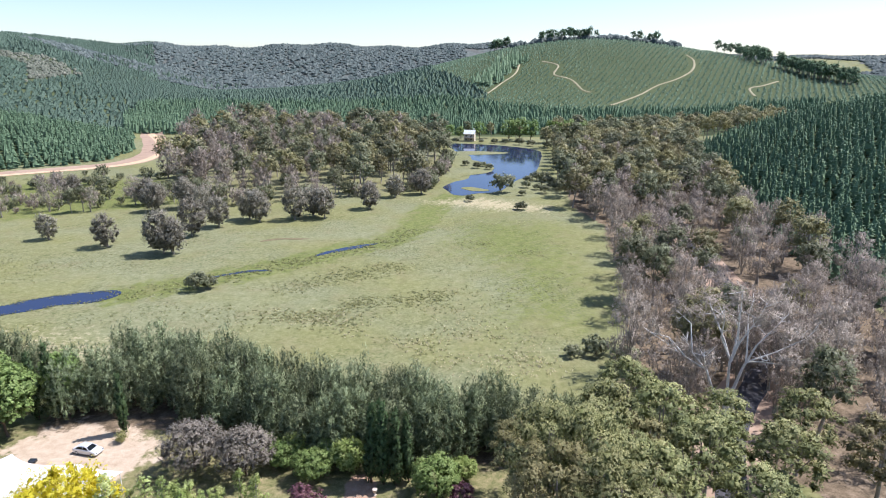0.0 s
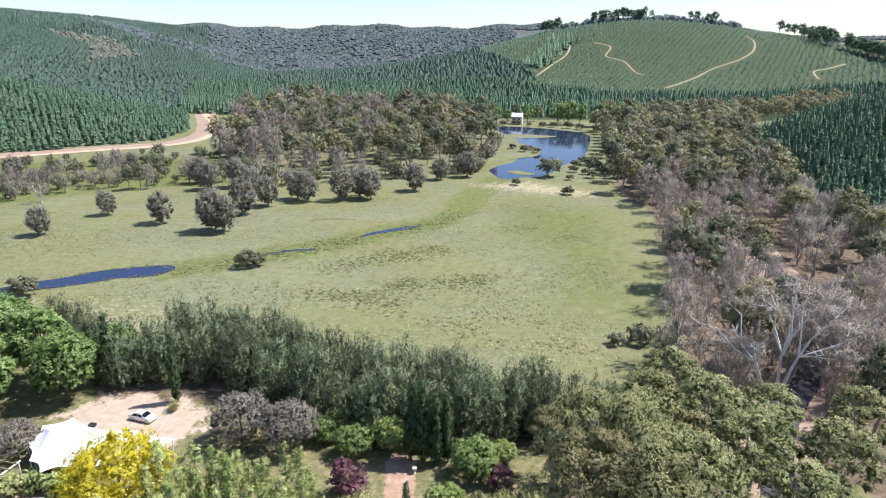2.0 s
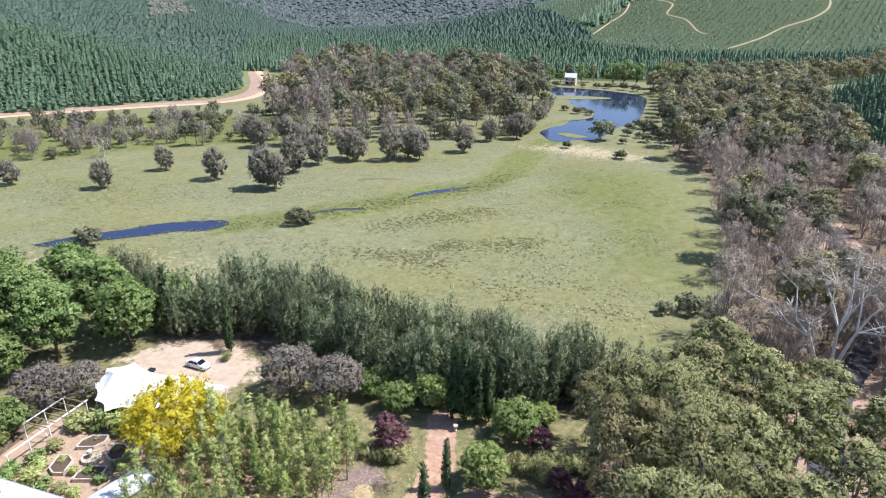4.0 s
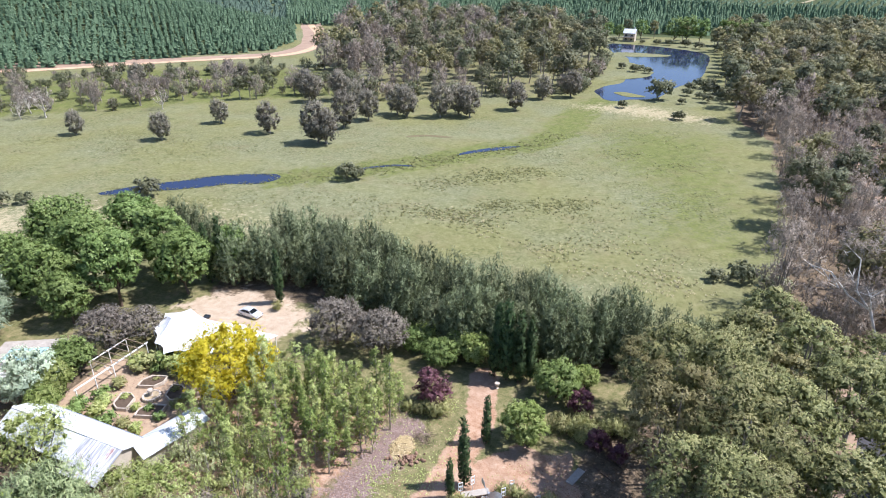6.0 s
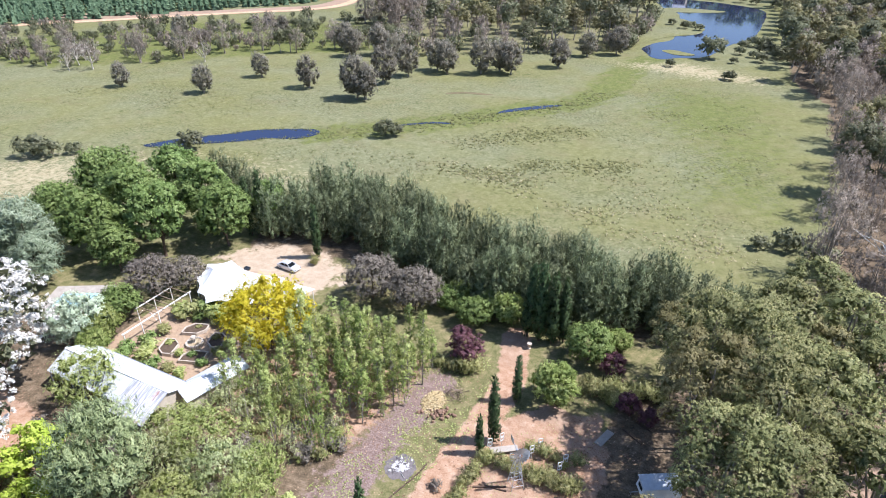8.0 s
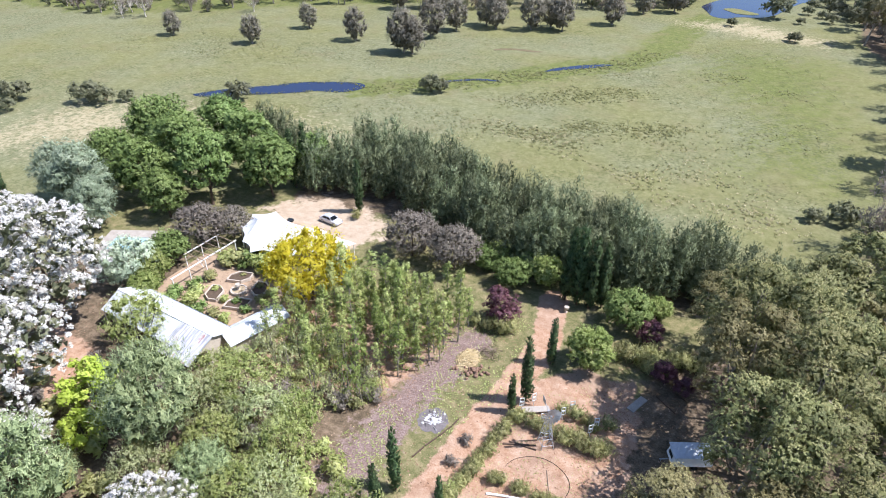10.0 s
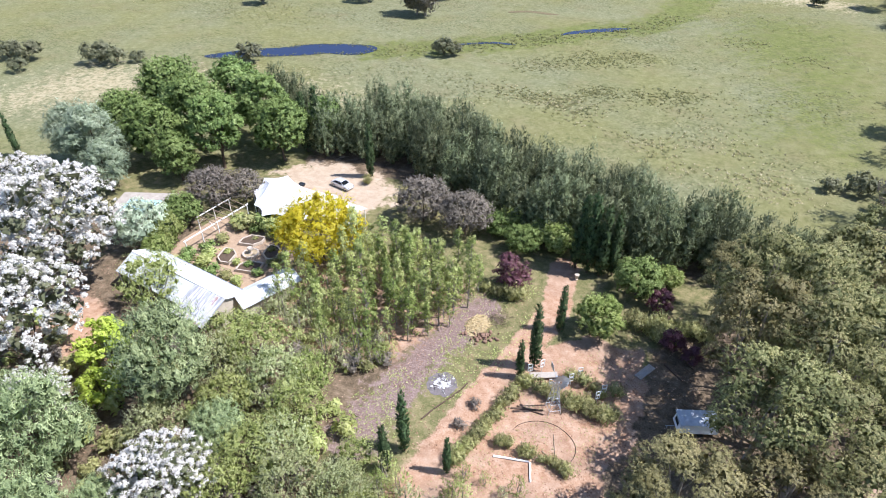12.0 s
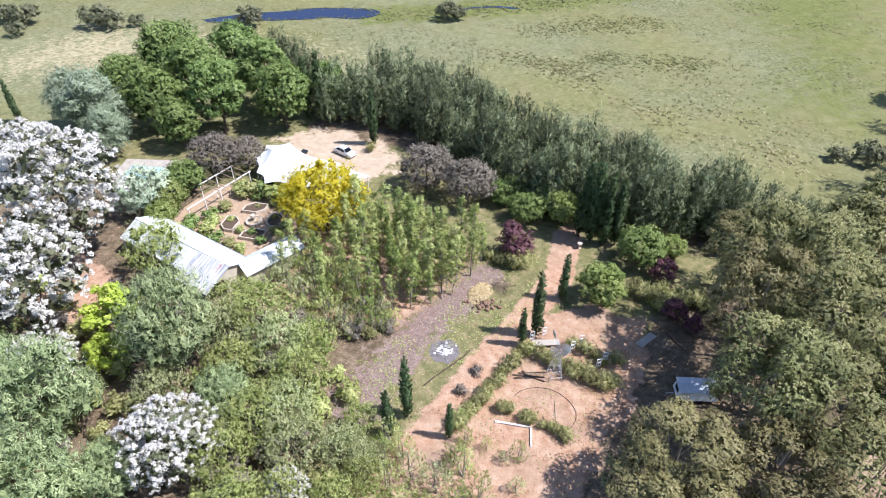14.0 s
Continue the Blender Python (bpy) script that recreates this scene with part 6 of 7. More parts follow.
def raised_bed(x, y, turn, w=3.4, d=2.4, plants=True):
    t = thing("raised_bed", pose(x, y, 0.02, 0, 0, turn), "pale-walled six-sided raised garden bed with dark soil", "garden bed", "courtyard beds")
    pts = [(-w / 2, -d / 2), (w * 0.2, -d / 2), (w / 2, -d * 0.05), (w / 2, d / 2), (-w * 0.2, d / 2), (-w / 2, d * 0.05)]
    for (ax, ay), (bx, by) in zip(pts, pts[1:] + pts[:1]):
        m = Vector((bx - ax, by - ay))
        p = part("side_wall", boxed(-m.length / 2 - 0.06, m.length / 2 + 0.06, -0.09, 0.09, 0, 0.55, bevel=0.02), STONE, t)
        p.matrix_basis = pose((ax + bx) / 2, (ay + by) / 2, 0, 0, 0, math.degrees(math.atan2(m.y, m.x)))
    bm = bmesh.new()
    f = bm.faces.new([bm.verts.new((a * 0.97, b * 0.97, 0.38)) for a, b in pts])
    part("soil", bm, DARK_SOIL, t, "dark garden soil")
    return t


for x, y, a in ((-59.8, 62.7, 10), (-60.9, 57.8, 100), (-55.9, 56.9, 190), (-54.9, 61.2, 280)):
    raised_bed(x, y, a)


def stone_ring():
    t = thing("stone_planter", pose(-57.9, 59.8, 0.02), "round pale stone planter in the courtyard", "planter")
    stones = [boxed(-0.28, 0.28, -0.16, 0.16, 0, 0.5, bevel=0.05)]
    me = bpy.data.meshes.new("stone")
    stones[0].to_mesh(me)
    stones[0].free()
    me.materials.append(STONE)
    for k in range(12):
        s = new("stone", me)
        s.parent = t
        a = k * math.tau / 12
        s.matrix_basis = pose(1.15 * math.cos(a), 1.15 * math.sin(a), 0, 0, 0, math.degrees(a) + 90)
    bm = bmesh.new()
    bmesh.ops.create_cone(bm, cap_ends=True, segments=18, radius1=1.05, radius2=1.0, depth=0.4, matrix=Matrix.Translation((0, 0, 0.21)))
    part("soil", bm, STRAW, t, "straw mulch")
    bm = bmesh.new()
    for z, r in ((0.0, 0.3), (0.3, 0.16), (0.7, 0.4), (0.9, 0.45)):
        bmesh.ops.create_cone(bm, cap_ends=True, segments=12, radius1=r, radius2=r * 0.8, depth=0.26, matrix=Matrix.Translation((0, 0, 0.45 + z)))
    part("basin", bm, STONE, t, "small stone basin")


stone_ring()
yard_plants = [shrub(150 + i, lf, lab, "garden_shrub", 1.3, 1.9, 560, group="courtyard planting") for i, (lf, lab) in enumerate(((GREEN, "leafy green shrub in the courtyard"), (SHRUB, "grey-green shrub in the courtyard"), (LIGHT, "light green herb clump in the courtyard")))]
stand(yard_plants, [(-60.5, 66.8, 1.9), (-62.5, 66.0, 1.7), (-58.5, 66.4, 2.0), (-56.5, 65.8, 1.8), (-55, 65.2, 1.5), (-64.5, 65.6, 1.5), (-61, 65.4, 1.0), (-63.8, 64.6, 1.1), (-63.2, 56.6, 1.2), (-64.8, 58.4, 1.2), (-64.2, 60.8, 1.1), (-62.5, 54.6, 1.3), (-60.2, 53.8, 1.2), (-57.6, 53.4, 1.0), (-55.4, 53.2, 0.9), (-66.5, 55.6, 1.2),
                    (-53, 58.8, 0.9), (-52.4, 60.6, 0.9), (-54, 56.0, 0.8), (-59.7, 63.3, 0.5), (-61.4, 58.6, 0.6), (-56.3, 57.2, 0.7), (-55.4, 61.8, 0.6), (-58.4, 57.0, 0.7), (-65.8, 53.6, 1.2), (-57.8, 64.9, 0.8)])


def pool():
    t = thing("plunge_pool", pose(-84.5, 64, 0.0, 0, 0, 20), "small pale blue pool with a pale stone surround", "pool")
    part("surround", box(box(box(boxed(-5, 5, 2, 4.4, 0.0, 0.12), -5, 5, -3.6, -2, 0.0, 0.12), -5, -3, -2, 2, 0.0, 0.12), 3, 5, -2, 2, 0, 0.12), CONCRETE, t)
    part("pool_cover", boxed(-3, 3, -2, 2, 0.01, 0.08), POOL, t, "pale blue pool surface")


pool()


# ---------------------------------------------------------------- car
def car():
    t = thing("car", pose(-55.4, 83.6, 0.0, 0, 0, -14), "silver-white sedan parked on the dry gravel", "car")
    bm = bmesh.new()
    side = [(-2.2, 0.35), (-2.22, 0.75), (-2.05, 0.9), (-1.1, 0.95), (1.0, 0.93), (1.9, 0.82), (2.2, 0.62), (2.22, 0.35), (1.7, 0.22), (-1.8, 0.22)]
    l = [bm.verts.new((x, -0.86, z)) for x, z in side]
    r = [bm.verts.new((x, 0.86, z)) for x, z in side]
    bm.faces.new(l)
    bm.faces.new(r[::-1])
    for i in range(len(side)):
        j = (i + 1) % len(side)
        bm.faces.new((l[i], r[i], r[j], l[j]))
    bmesh.ops.recalc_face_normals(bm, faces=bm.faces[:])
    bmesh.ops.bevel(bm, geom=bm.edges[:], offset=0.06, segments=2, affect="EDGES")
    part("body", bm, CAR_PAINT, t, "silver-white painted body")

    def cabin(pts, half0, half1, mat_, name, label, bev):
        b = bmesh.new()
        hs = [half0, half1, half1, half0]
        l = [b.verts.new((x, -h, z)) for (x, z), h in zip(pts, hs)]
        r = [b.verts.new((x, h, z)) for (x, z), h in zip(pts, hs)]
        b.faces.new(l)
        b.faces.new(r[::-1])
        for i in range(4):
            b.faces.new((l[i], r[i], r[(i + 1) % 4], l[(i + 1) % 4]))
        bmesh.ops.recalc_face_normals(b, faces=b.faces[:])
        bmesh.ops.bevel(b, geom=b.edges[:], offset=bev, segments=2, affect="EDGES")
        part(name, b, mat_, t, label)

    cabin([(-1.75, 0.92), (-1.0, 1.38), (0.25, 1.4), (1.05, 0.92)], 0.76, 0.62, CAR_GLASS, "glasshouse", "dark tinted windows", 0.04)
    cabin([(-1.2, 1.34), (-1.0, 1.47), (0.2, 1.49), (0.42, 1.36)], 0.68, 0.6, CAR_PAINT, "roof", "", 0.03)
    for x0, z0, x1, z1 in ((-1.74, 0.93, -1.0, 1.4), (1.04, 0.93, 0.22, 1.41), (-0.35, 0.93, -0.32, 1.42)):
        for s in (-1, 1):
            part("pillar", beamed((x0, s * 0.77, z0), (x1, s * 0.62, z1), 0.045), CAR_PAINT, t)
    for x in (-1.4, 1.38):
        for s in (-1, 1):
            w = part("wheel", beamed((x, s * 0.68, 0.31), (x, s * 0.88, 0.31), 0.31, sides=18), RUBBER, t, "black tyre")
            part("rim", beamed((x, s * 0.87, 0.31), (x, s * 0.9, 0.31), 0.2, sides=14), STEEL, w)
    for s in (-1, 1):
        part("headlight", boxed(2.12, 2.21, s * 0.65 - 0.14, s * 0.65 + 0.14, 0.62, 0.74, bevel=0.02), CAR_GLASS, t)
        part("tail_light", boxed(-2.22, -2.15, s * 0.68 - 0.12, s * 0.68 + 0.12, 0.68, 0.82, bevel=0.02), PAINT_RED, t)
        part("mirror", boxed(0.72, 0.86, s * 0.84 - 0.09, s * 0.84 + 0.09, 0.93, 1.06, bevel=0.03), CAR_PAINT, t)


car()


# ---------------------------------------------------------------- things in the red-soil garden
def windmill():
    t = thing("windmill", pose(-6.6, 48.6, 0, 0, 0, -58), "small galvanised garden windmill on a lattice tower", "windmill")
    h = 5.2
    for sx in (-1, 1):
        for sy in (-1, 1):
            part("leg", beamed((sx * 0.75, sy * 0.75, -0.1), (sx * 0.12, sy * 0.12, h), 0.04), STEEL, t)
    for k in range(5):
        z = 0.6 + k * 0.95
        r = 0.75 - 0.63 * z / h
        z2, r2 = z + 0.95, 0.75 - 0.63 * (z + 0.95) / h
        bm = bmesh.new()
        c = [(-r, -r), (r, -r), (r, r), (-r, r)]
        for i in range(4):
            a, b = c[i], c[(i + 1) % 4]
            beam(bm, (*a, z), (*b, z), 0.025, sides=5)
            if z2 < h:
                beam(bm, (*a, z), (b[0] * r2 / r, b[1] * r2 / r, z2), 0.018, sides=4)
        part("brace", bm, STEEL, t)
    part("head", boxed(-0.35, 0.5, -0.13, 0.13, h - 0.05, h + 0.28, bevel=0.03), STEEL, t)
    w = part("wheel", beamed((0.5, 0, h + 0.12), (0.68, 0, h + 0.12), 0.14, sides=12), STEEL, t)
    w.matrix_basis = Matrix()
    blade = bmesh.new()
    vs = [blade.verts.new(p) for p in ((0.0, -0.07, 0.3), (0.06, 0.09, 0.3), (0.14, 0.21, 1.15), (-0.06, -0.17, 1.15))]
    blade.faces.new(vs)
    geo = bmesh.ops.extrude_face_region(blade, geom=blade.faces[:])
    bmesh.ops.translate(blade, verts=[v for v in geo["geom"] if isinstance(v, bmesh.types.BMVert)], vec=(0.015, 0, 0))
    bmesh.ops.recalc_face_normals(blade, faces=blade.faces[:])
    me = bpy.data.meshes.new("blade")
    blade.to_mesh(me)
    blade.free()
    me.materials.append(STEEL)
    for k in range(16):
        b = new("blade", me)
        b.parent = w
        b.matrix_basis = Matrix.Translation((0.6, 0, h + 0.12)) @ Matrix.Rotation(k * math.tau / 16, 4, "X")
    part("tail_arm", beamed((-0.3, 0, h + 0.12), (-1.5, 0, h + 0.2), 0.03), STEEL, t)
    part("tail_vane", boxed(-2.3, -1.4, -0.012, 0.012, h - 0.15, h + 0.6), STEEL, t)


windmill()


def garden_frame(x, y, turn, h=1.5):
    t = thing("garden_trellis", pose(x, y, 0, 0, 0, turn), "white square trellis on a stake among shrubs", "trellis", "white trellises")
    part("stake", beamed((0, 0, -0.2), (0, 0, h), 0.03), WHITE_METAL, t)
    for k in range(2):
        z0 = h - 0.62 + 0.66 * k
        bm = bmesh.new()
        for a in ((-0.3, 0.3, z0, z0 + 0.08), (-0.3, 0.3, z0 + 0.52, z0 + 0.6), (-0.3, -0.22, z0, z0 + 0.6), (0.22, 0.3, z0, z0 + 0.6)):
            box(bm, a[0], a[1], -0.03, 0.03, a[2], a[3])
        part("frame", bm, WHITE_METAL, t)
    return t


for x, y, a in ((-10.6, 52.6, 30), (-9.4, 53.9, 50), (-7.6, 51.2, 20), (-5.6, 53.0, 35), (-4.8, 54.4, 30), (-1.6, 52.8, 25), (-2.1, 51.5, 40)):
    garden_frame(x, y, a)


def trough():
    t = thing("trough", pose(-8.9, 53.0, 0.0, 0, 0, 25), "long grey galvanised water trough", "trough")
    bm = bmesh.new()
    for s in range(9):
        a0, a1 = math.pi * s / 8 + math.pi, 0
    n = 10
    rows = []
    for k in range(n + 1):
        a = math.pi + math.pi * k / n
        rows.append([bm.verts.new((x, 0.42 * math.cos(a), 0.5 + 0.42 * math.sin(a))) for x in (-1.6, 1.6)])
    for a, b in zip(rows, rows[1:]):
        bm.faces.new((a[0], a[1], b[1], b[0]))
    bm.faces.new([r[0] for r in rows])
    bm.faces.new([r[1] for r in rows][::-1])
    geo = bmesh.ops.solidify(bm, geom=bm.faces[:], thickness=0.02)
    part("shell", bm, STEEL, t)
    for x in (-1.2, 1.2):
        part("foot", boxed(x - 0.05, x + 0.05, -0.4, 0.4, 0, 0.12), DARK_TIMBER, t)
    part("cover", boxed(-1.7, 1.7, -0.46, 0.46, 0.5, 0.55), CONCRETE, t, "grey weathered cover sheet")


trough()


def pole(x0, y0, x1, y1, r, mat_, label, name="log"):
    t = thing(name, pose((x0 + x1) / 2, (y0 + y1) / 2, 0, 0, 0, math.degrees(math.atan2(y1 - y0, x1 - x0))), label, "pole" if name != "log" else "log")
    L = math.hypot(x1 - x0, y1 - y0)
    v, f = tube([(-L / 2, 0, r * 0.9), (-L / 6, 0.05 * r, r), (L / 5, -0.1 * r, r * 0.95), (L / 2, 0, r * 0.85)], [r, r * 0.95, r * 0.88, r * 0.8], 8)
    f = list(f) + [tuple(range(8)), tuple(range(31, 23, -1))]
    new("stem", mesh_of("stem", v, f, mat_, True)).parent = t
    return t


pole(-10.9, 39.9, -7.1, 40.7, 0.13, WHITE_METAL, "white-painted pole lying on red soil", "pole")
pole(-7.0, 40.6, -6.3, 38.4, 0.12, WHITE_METAL, "white-painted pole lying on red soil", "pole")
pole(-11.2, 46.9, -7.6, 48.0, 0.12, DARK_TIMBER, "dark weathered log on the red soil")
pole(-10.6, 47.5, -7.4, 47.4, 0.1, DARK_TIMBER, "dark weathered log on the red soil")
pole(-6.2, 42.6, -4.4, 41.4, 0.06, TIMBER, "grey fallen branch on the red soil")
pole(-5.6, 45.2, -4.6, 42.2, 0.05, TIMBER, "grey fallen branch on the red soil")
pole(4.6, 61.0, 7.0, 59.0, 0.1, DARK_TIMBER, "dark log in the shade of the gums")
pole(5.6, 63.0, 8.0, 61.6, 0.09, DARK_TIMBER, "dark log in the shade of the gums")


def hose():
    t = thing("garden_hose", pose(-6.4, 43.2, 0), "thin dark irrigation hose curving over red soil", "hose")
    pts = [(3.6 * math.cos(a) * (1 + 0.05 * math.sin(3 * a)), 3.4 * math.sin(a), 0.04) for a in np.linspace(-0.5, 2.9, 26)]
    v, f = tube(pts, [0.028] * 26, 5)
    new("pipe", mesh_of("pipe", v, f, RUBBER, True)).parent = t


hose()


def slab():
    t = thing("concrete_slab", pose(2.5, 58.8, 0, 0, 0, 62), "pale weathered slab lying in the shade", "slab")
    part("top", boxed(-1.5, 1.5, -0.5, 0.5, 0, 0.16, bevel=0.03), CONCRETE, t)


slab()


def trailer():
    t = thing("trailer", pose(8.9, 52.2, 0, 0, 0, 20), "small white van trailer under grey-streaked tarpaulin", "trailer")
    bm = boxed(-2.3, 2.3, -1.15, 1.15, 0.45, 1.95)
    for v in bm.verts:
        if v.co.z > 1.5:
            v.co.x *= 0.88
            v.co.y *= 0.86
    bmesh.ops.bevel(bm, geom=bm.edges[:], offset=0.16, segments=3, affect="EDGES")
    part("body", bm, WHITE_METAL, t)
    bm = bmesh.new()
    bmesh.ops.create_grid(bm, x_segments=16, y_segments=10, size=1.0)
    for v in bm.verts:
        x, y = v.co.x * 2.2, v.co.y * 1.12
        v.co = (x, y, 1.99 + 0.06 * noise.noise(Vector((x * 2, y * 2, 0))) - 0.05 * max(0, abs(x) - 1.7) - 0.1 * max(0, abs(y) - 0.85))
    geo = bmesh.ops.extrude_face_region(bm, geom=bm.faces[:])
    bmesh.ops.translate(bm, verts=[v for v in geo["geom"] if isinstance(v, bmesh.types.BMVert)], vec=(0, 0, -0.03))
    bmesh.ops.recalc_face_normals(bm, faces=bm.faces[:])
    part("tarpaulin", bm, IRON, t, "grey-streaked white tarpaulin")
    part("window", boxed(-2.24, -2.16, -0.5, 0.5, 1.1, 1.6, bevel=0.02), DARK_GLASS, t)
    for s in (-1, 1):
        part("wheel", beamed((0.3, s * 0.9, 0.33), (0.3, s * 1.12, 0.33), 0.33, sides=16), RUBBER, t)
    part("draw_bar", beamed((-2.3, 0, 0.5), (-3.3, 0, 0.42), 0.05), STEEL, t)
    part("stand_leg", beamed((-3.1, 0, 0), (-3.1, 0, 0.45), 0.04), STEEL, t)


trailer()


def heap(name, x, y, rx, ry, h, mat_, label, category, seed):
    """A lumpy low mound."""
    rng = R(seed)
    bm = bmesh.new()
    bmesh.ops.create_icosphere(bm, subdivisions=4, radius=1.0)
    for v in bm.verts:
        n = 1 + 0.22 * noise.noise(v.co * 2.2 + Vector((seed, 0, 0))) + 0.12 * noise.noise(v.co * 6)
        v.co = Vector((v.co.x * rx * n, v.co.y * ry * n, max(-0.05, v.co.z * h * n)))
    t = thing(name, pose(x, y, 0), label, category)
    part("mound", bm, mat_, t)
    return t


def straw_stalks(t, rx, ry, h):
    """Loose stalks lying all over the heap and spilling round it."""
    rng = R(33)
    m = 1100
    a, r = rng.uniform(0, 6.28, m), np.sqrt(rng.uniform(0, 1.5, m))
    p = np.column_stack([np.cos(a) * r * rx, np.sin(a) * r * ry, np.clip(h * (1.12 - r ** 2), 0.0, 1) + 0.05])
    d = unit(rng.normal(size=(m, 3)) * (1, 1, 0.35)) * rng.uniform(0.15, 0.4, (m, 1))
    w = unit(np.cross(d, rng.normal(size=(m, 3)))) * 0.045
    v = np.stack([p - d - w, p - d + w, p + d + (0, 0, 0.06)], 1)
    new("loose_straw", leaf_mesh("loose_straw", v, np.tile((0.0, 0.0, 1.0), (m, 1)), rng.uniform(0, 1, m), STALKS)).parent = t


STALKS = foliage("dry_straw_stalks", c8(160, 138, 100), c8(194, 172, 130), c8(222, 204, 164), through_light=0.1, vary=0.0)
straw = heap("straw_heap", -19.6, 58.6, 1.3, 1.8, 0.28, STRAW, "low heap of pale straw beside the drive", "straw heap", 3)
straw_stalks(straw, 1.3, 1.8, 0.28)


def rock_meshes():
    out = []
    for k in range(4):
        bm = bmesh.new()
        bmesh.ops.create_icosphere(bm, subdivisions=2, radius=0.24)
        for v in bm.verts:
            v.co *= 1 + 0.35 * noise.noise(v.co * 5 + Vector((k * 7, 0, 0)))
            v.co.z *= 0.75
        me = bpy.data.meshes.new("rock")
        bm.to_mesh(me)
        bm.free()
        me.materials.append(ROCK)
        out.append(me)
    return out


ROCKS = rock_meshes()


def rock_pile():
    rng = R(9)
    t = thing("rock_pile", pose(-18.3, 56.6, 0, 0, 0, 25), "loose row of red-brown rocks beside straw", "rock pile")
    for k in range(46):
        o = new("rock", ROCKS[k % 4])
        o.parent = t
        s = rng.uniform(0.6, 1.3)
        lay = 0 if k < 32 else 1
        o.matrix_basis = pose(rng.normal() * (0.9 if not lay else 0.5), rng.normal() * (0.5 if not lay else 0.2) + 0.25 * math.sin(k), 0.12 + lay * 0.24, *rng.uniform(0, 360, 3)) @ Matrix.Scale(s, 4)


rock_pile()


def stick_pile():
    rng = R(10)
    t = thing("brush_pile", pose(-17.2, 60.9, 0), "pile of dry brown sticks and prunings", "brush pile")
    for k in range(60):
        a, e = rng.uniform(0, 6.28), rng.uniform(-0.1, 0.5)
        L = rng.uniform(0.8, 1.9)
        c = np.array((rng.normal() * 0.7, rng.normal() * 0.7, rng.uniform(0.05, 0.45)))
        d = np.array((math.cos(a) * math.cos(e), math.sin(a) * math.cos(e), math.sin(e))) * L / 2
        lo = c - d
        lo[2] = max(lo[2], 0.02)
        part("stick", beamed(tuple(lo), tuple(c + d), 0.03, 0.012, 4), BARK if k % 3 else TIMBER, t)


stick_pile()


def fire_place():
    rng = R(11)
    t = thing("ash_heap", pose(-20.0, 47.2, 0), "spent bonfire of white ash and charred sticks", "bonfire")
    bm = bmesh.new()
    bmesh.ops.create_circle(bm, cap_ends=True, segments=56, radius=2.0, matrix=Matrix.Translation((0, 0, 0.02)))
    for v in bm.verts:
        v.co.xy *= 0.95 + 0.16 * noise.noise(v.co * 0.9) + 0.1 * noise.noise(v.co * 3.1)
    part("scorched_ground", bm, CHAR, t, "grey scorched ground")
    for k in range(60):
        b = bmesh.new()
        bmesh.ops.create_icosphere(b, subdivisions=2, radius=rng.uniform(0.06, 0.22))
        for v in b.verts:
            v.co *= 1 + 0.4 * noise.noise(v.co * 6 + Vector((k, 0, 0)))
            v.co.z *= 0.45
        o = part("ash_lump", b, ASH_GREY, t)
        o.matrix_basis = pose(rng.normal() * 0.5, rng.normal() * 0.62, 0.05)
    for k in range(14):
        a = rng.uniform(0, 6.28)
        c = rng.normal(size=2) * 0.7
        part("charred_stick", beamed((c[0], c[1], 0.06), (c[0] + 0.8 * math.cos(a), c[1] + 0.8 * math.sin(a), 0.15), 0.04, 0.02, 5), CHAR if k % 2 else ASH_GREY, t)


fire_place()


def edging():
    t = thing("garden_edging", pose(0, 0, 0), "low dark timber edging beside the drive", "edging")
    pts = [(-20.2, 41.3), (-19.5, 43.2), (-18.6, 45.0), (-17.6, 47.2), (-17.2, 48.6)]
    for (ax, ay), (bx, by) in zip(pts, pts[1:]):
        L = math.hypot(bx - ax, by - ay)
        p = part("plank", boxed(-L / 2 + 0.12, L / 2 - 0.12, -0.07, 0.07, -0.05, 0.16, bevel=0.02), DARK_TIMBER, t)
        p.matrix_basis = pose((ax + bx) / 2, (ay + by) / 2, 0, 0, 0, math.degrees(math.atan2(by - ay, bx - ax)))


edging()


def urn():
    t = thing("garden_urn", pose(-9.6, 73.6, 0), "pale stone garden urn beside the cypresses", "urn")
    bm = bmesh.new()
    prof = [(0.22, 0), (0.24, 0.1), (0.1, 0.2), (0.12, 0.35), (0.3, 0.65), (0.34, 0.9), (0.38, 1.0), (0.3, 1.02)]
    rows = [[bm.verts.new((r * math.cos(a), r * math.sin(a), z)) for a in np.arange(14) * math.tau / 14] for r, z in prof]
    for a, b in zip(rows, rows[1:]):
        for k in range(14):
            bm.faces.new((a[k], a[(k + 1) % 14], b[(k + 1) % 14], b[k]))
    bm.faces.new(rows[0][::-1])
    bm.faces.new(rows[-1])
    part("vase", bm, STONE, t)


urn()
rows_of = [shrub(160 + i, lf, lab, "hedge_shrub", 1.4, 2.0, 700, (0.4, 0.1), "up", "garden hedge rows") for i, (lf, lab) in enumerate(((SHRUB, "grey-green lavender-like hedge shrub"), (SHRUB, "straw-tipped grey-green hedge shrub"), (EUC, "olive hedge shrub growing on red soil")))]


def row(a, b, n, s, seed):
    rng = R(seed)
    return [(a[0] + (b[0] - a[0]) * (k + 0.5) / n + rng.normal() * 0.2, a[1] + (b[1] - a[1]) * (k + 0.5) / n + rng.normal() * 0.2, s * rng.uniform(0.8, 1.15)) for k in range(n)]


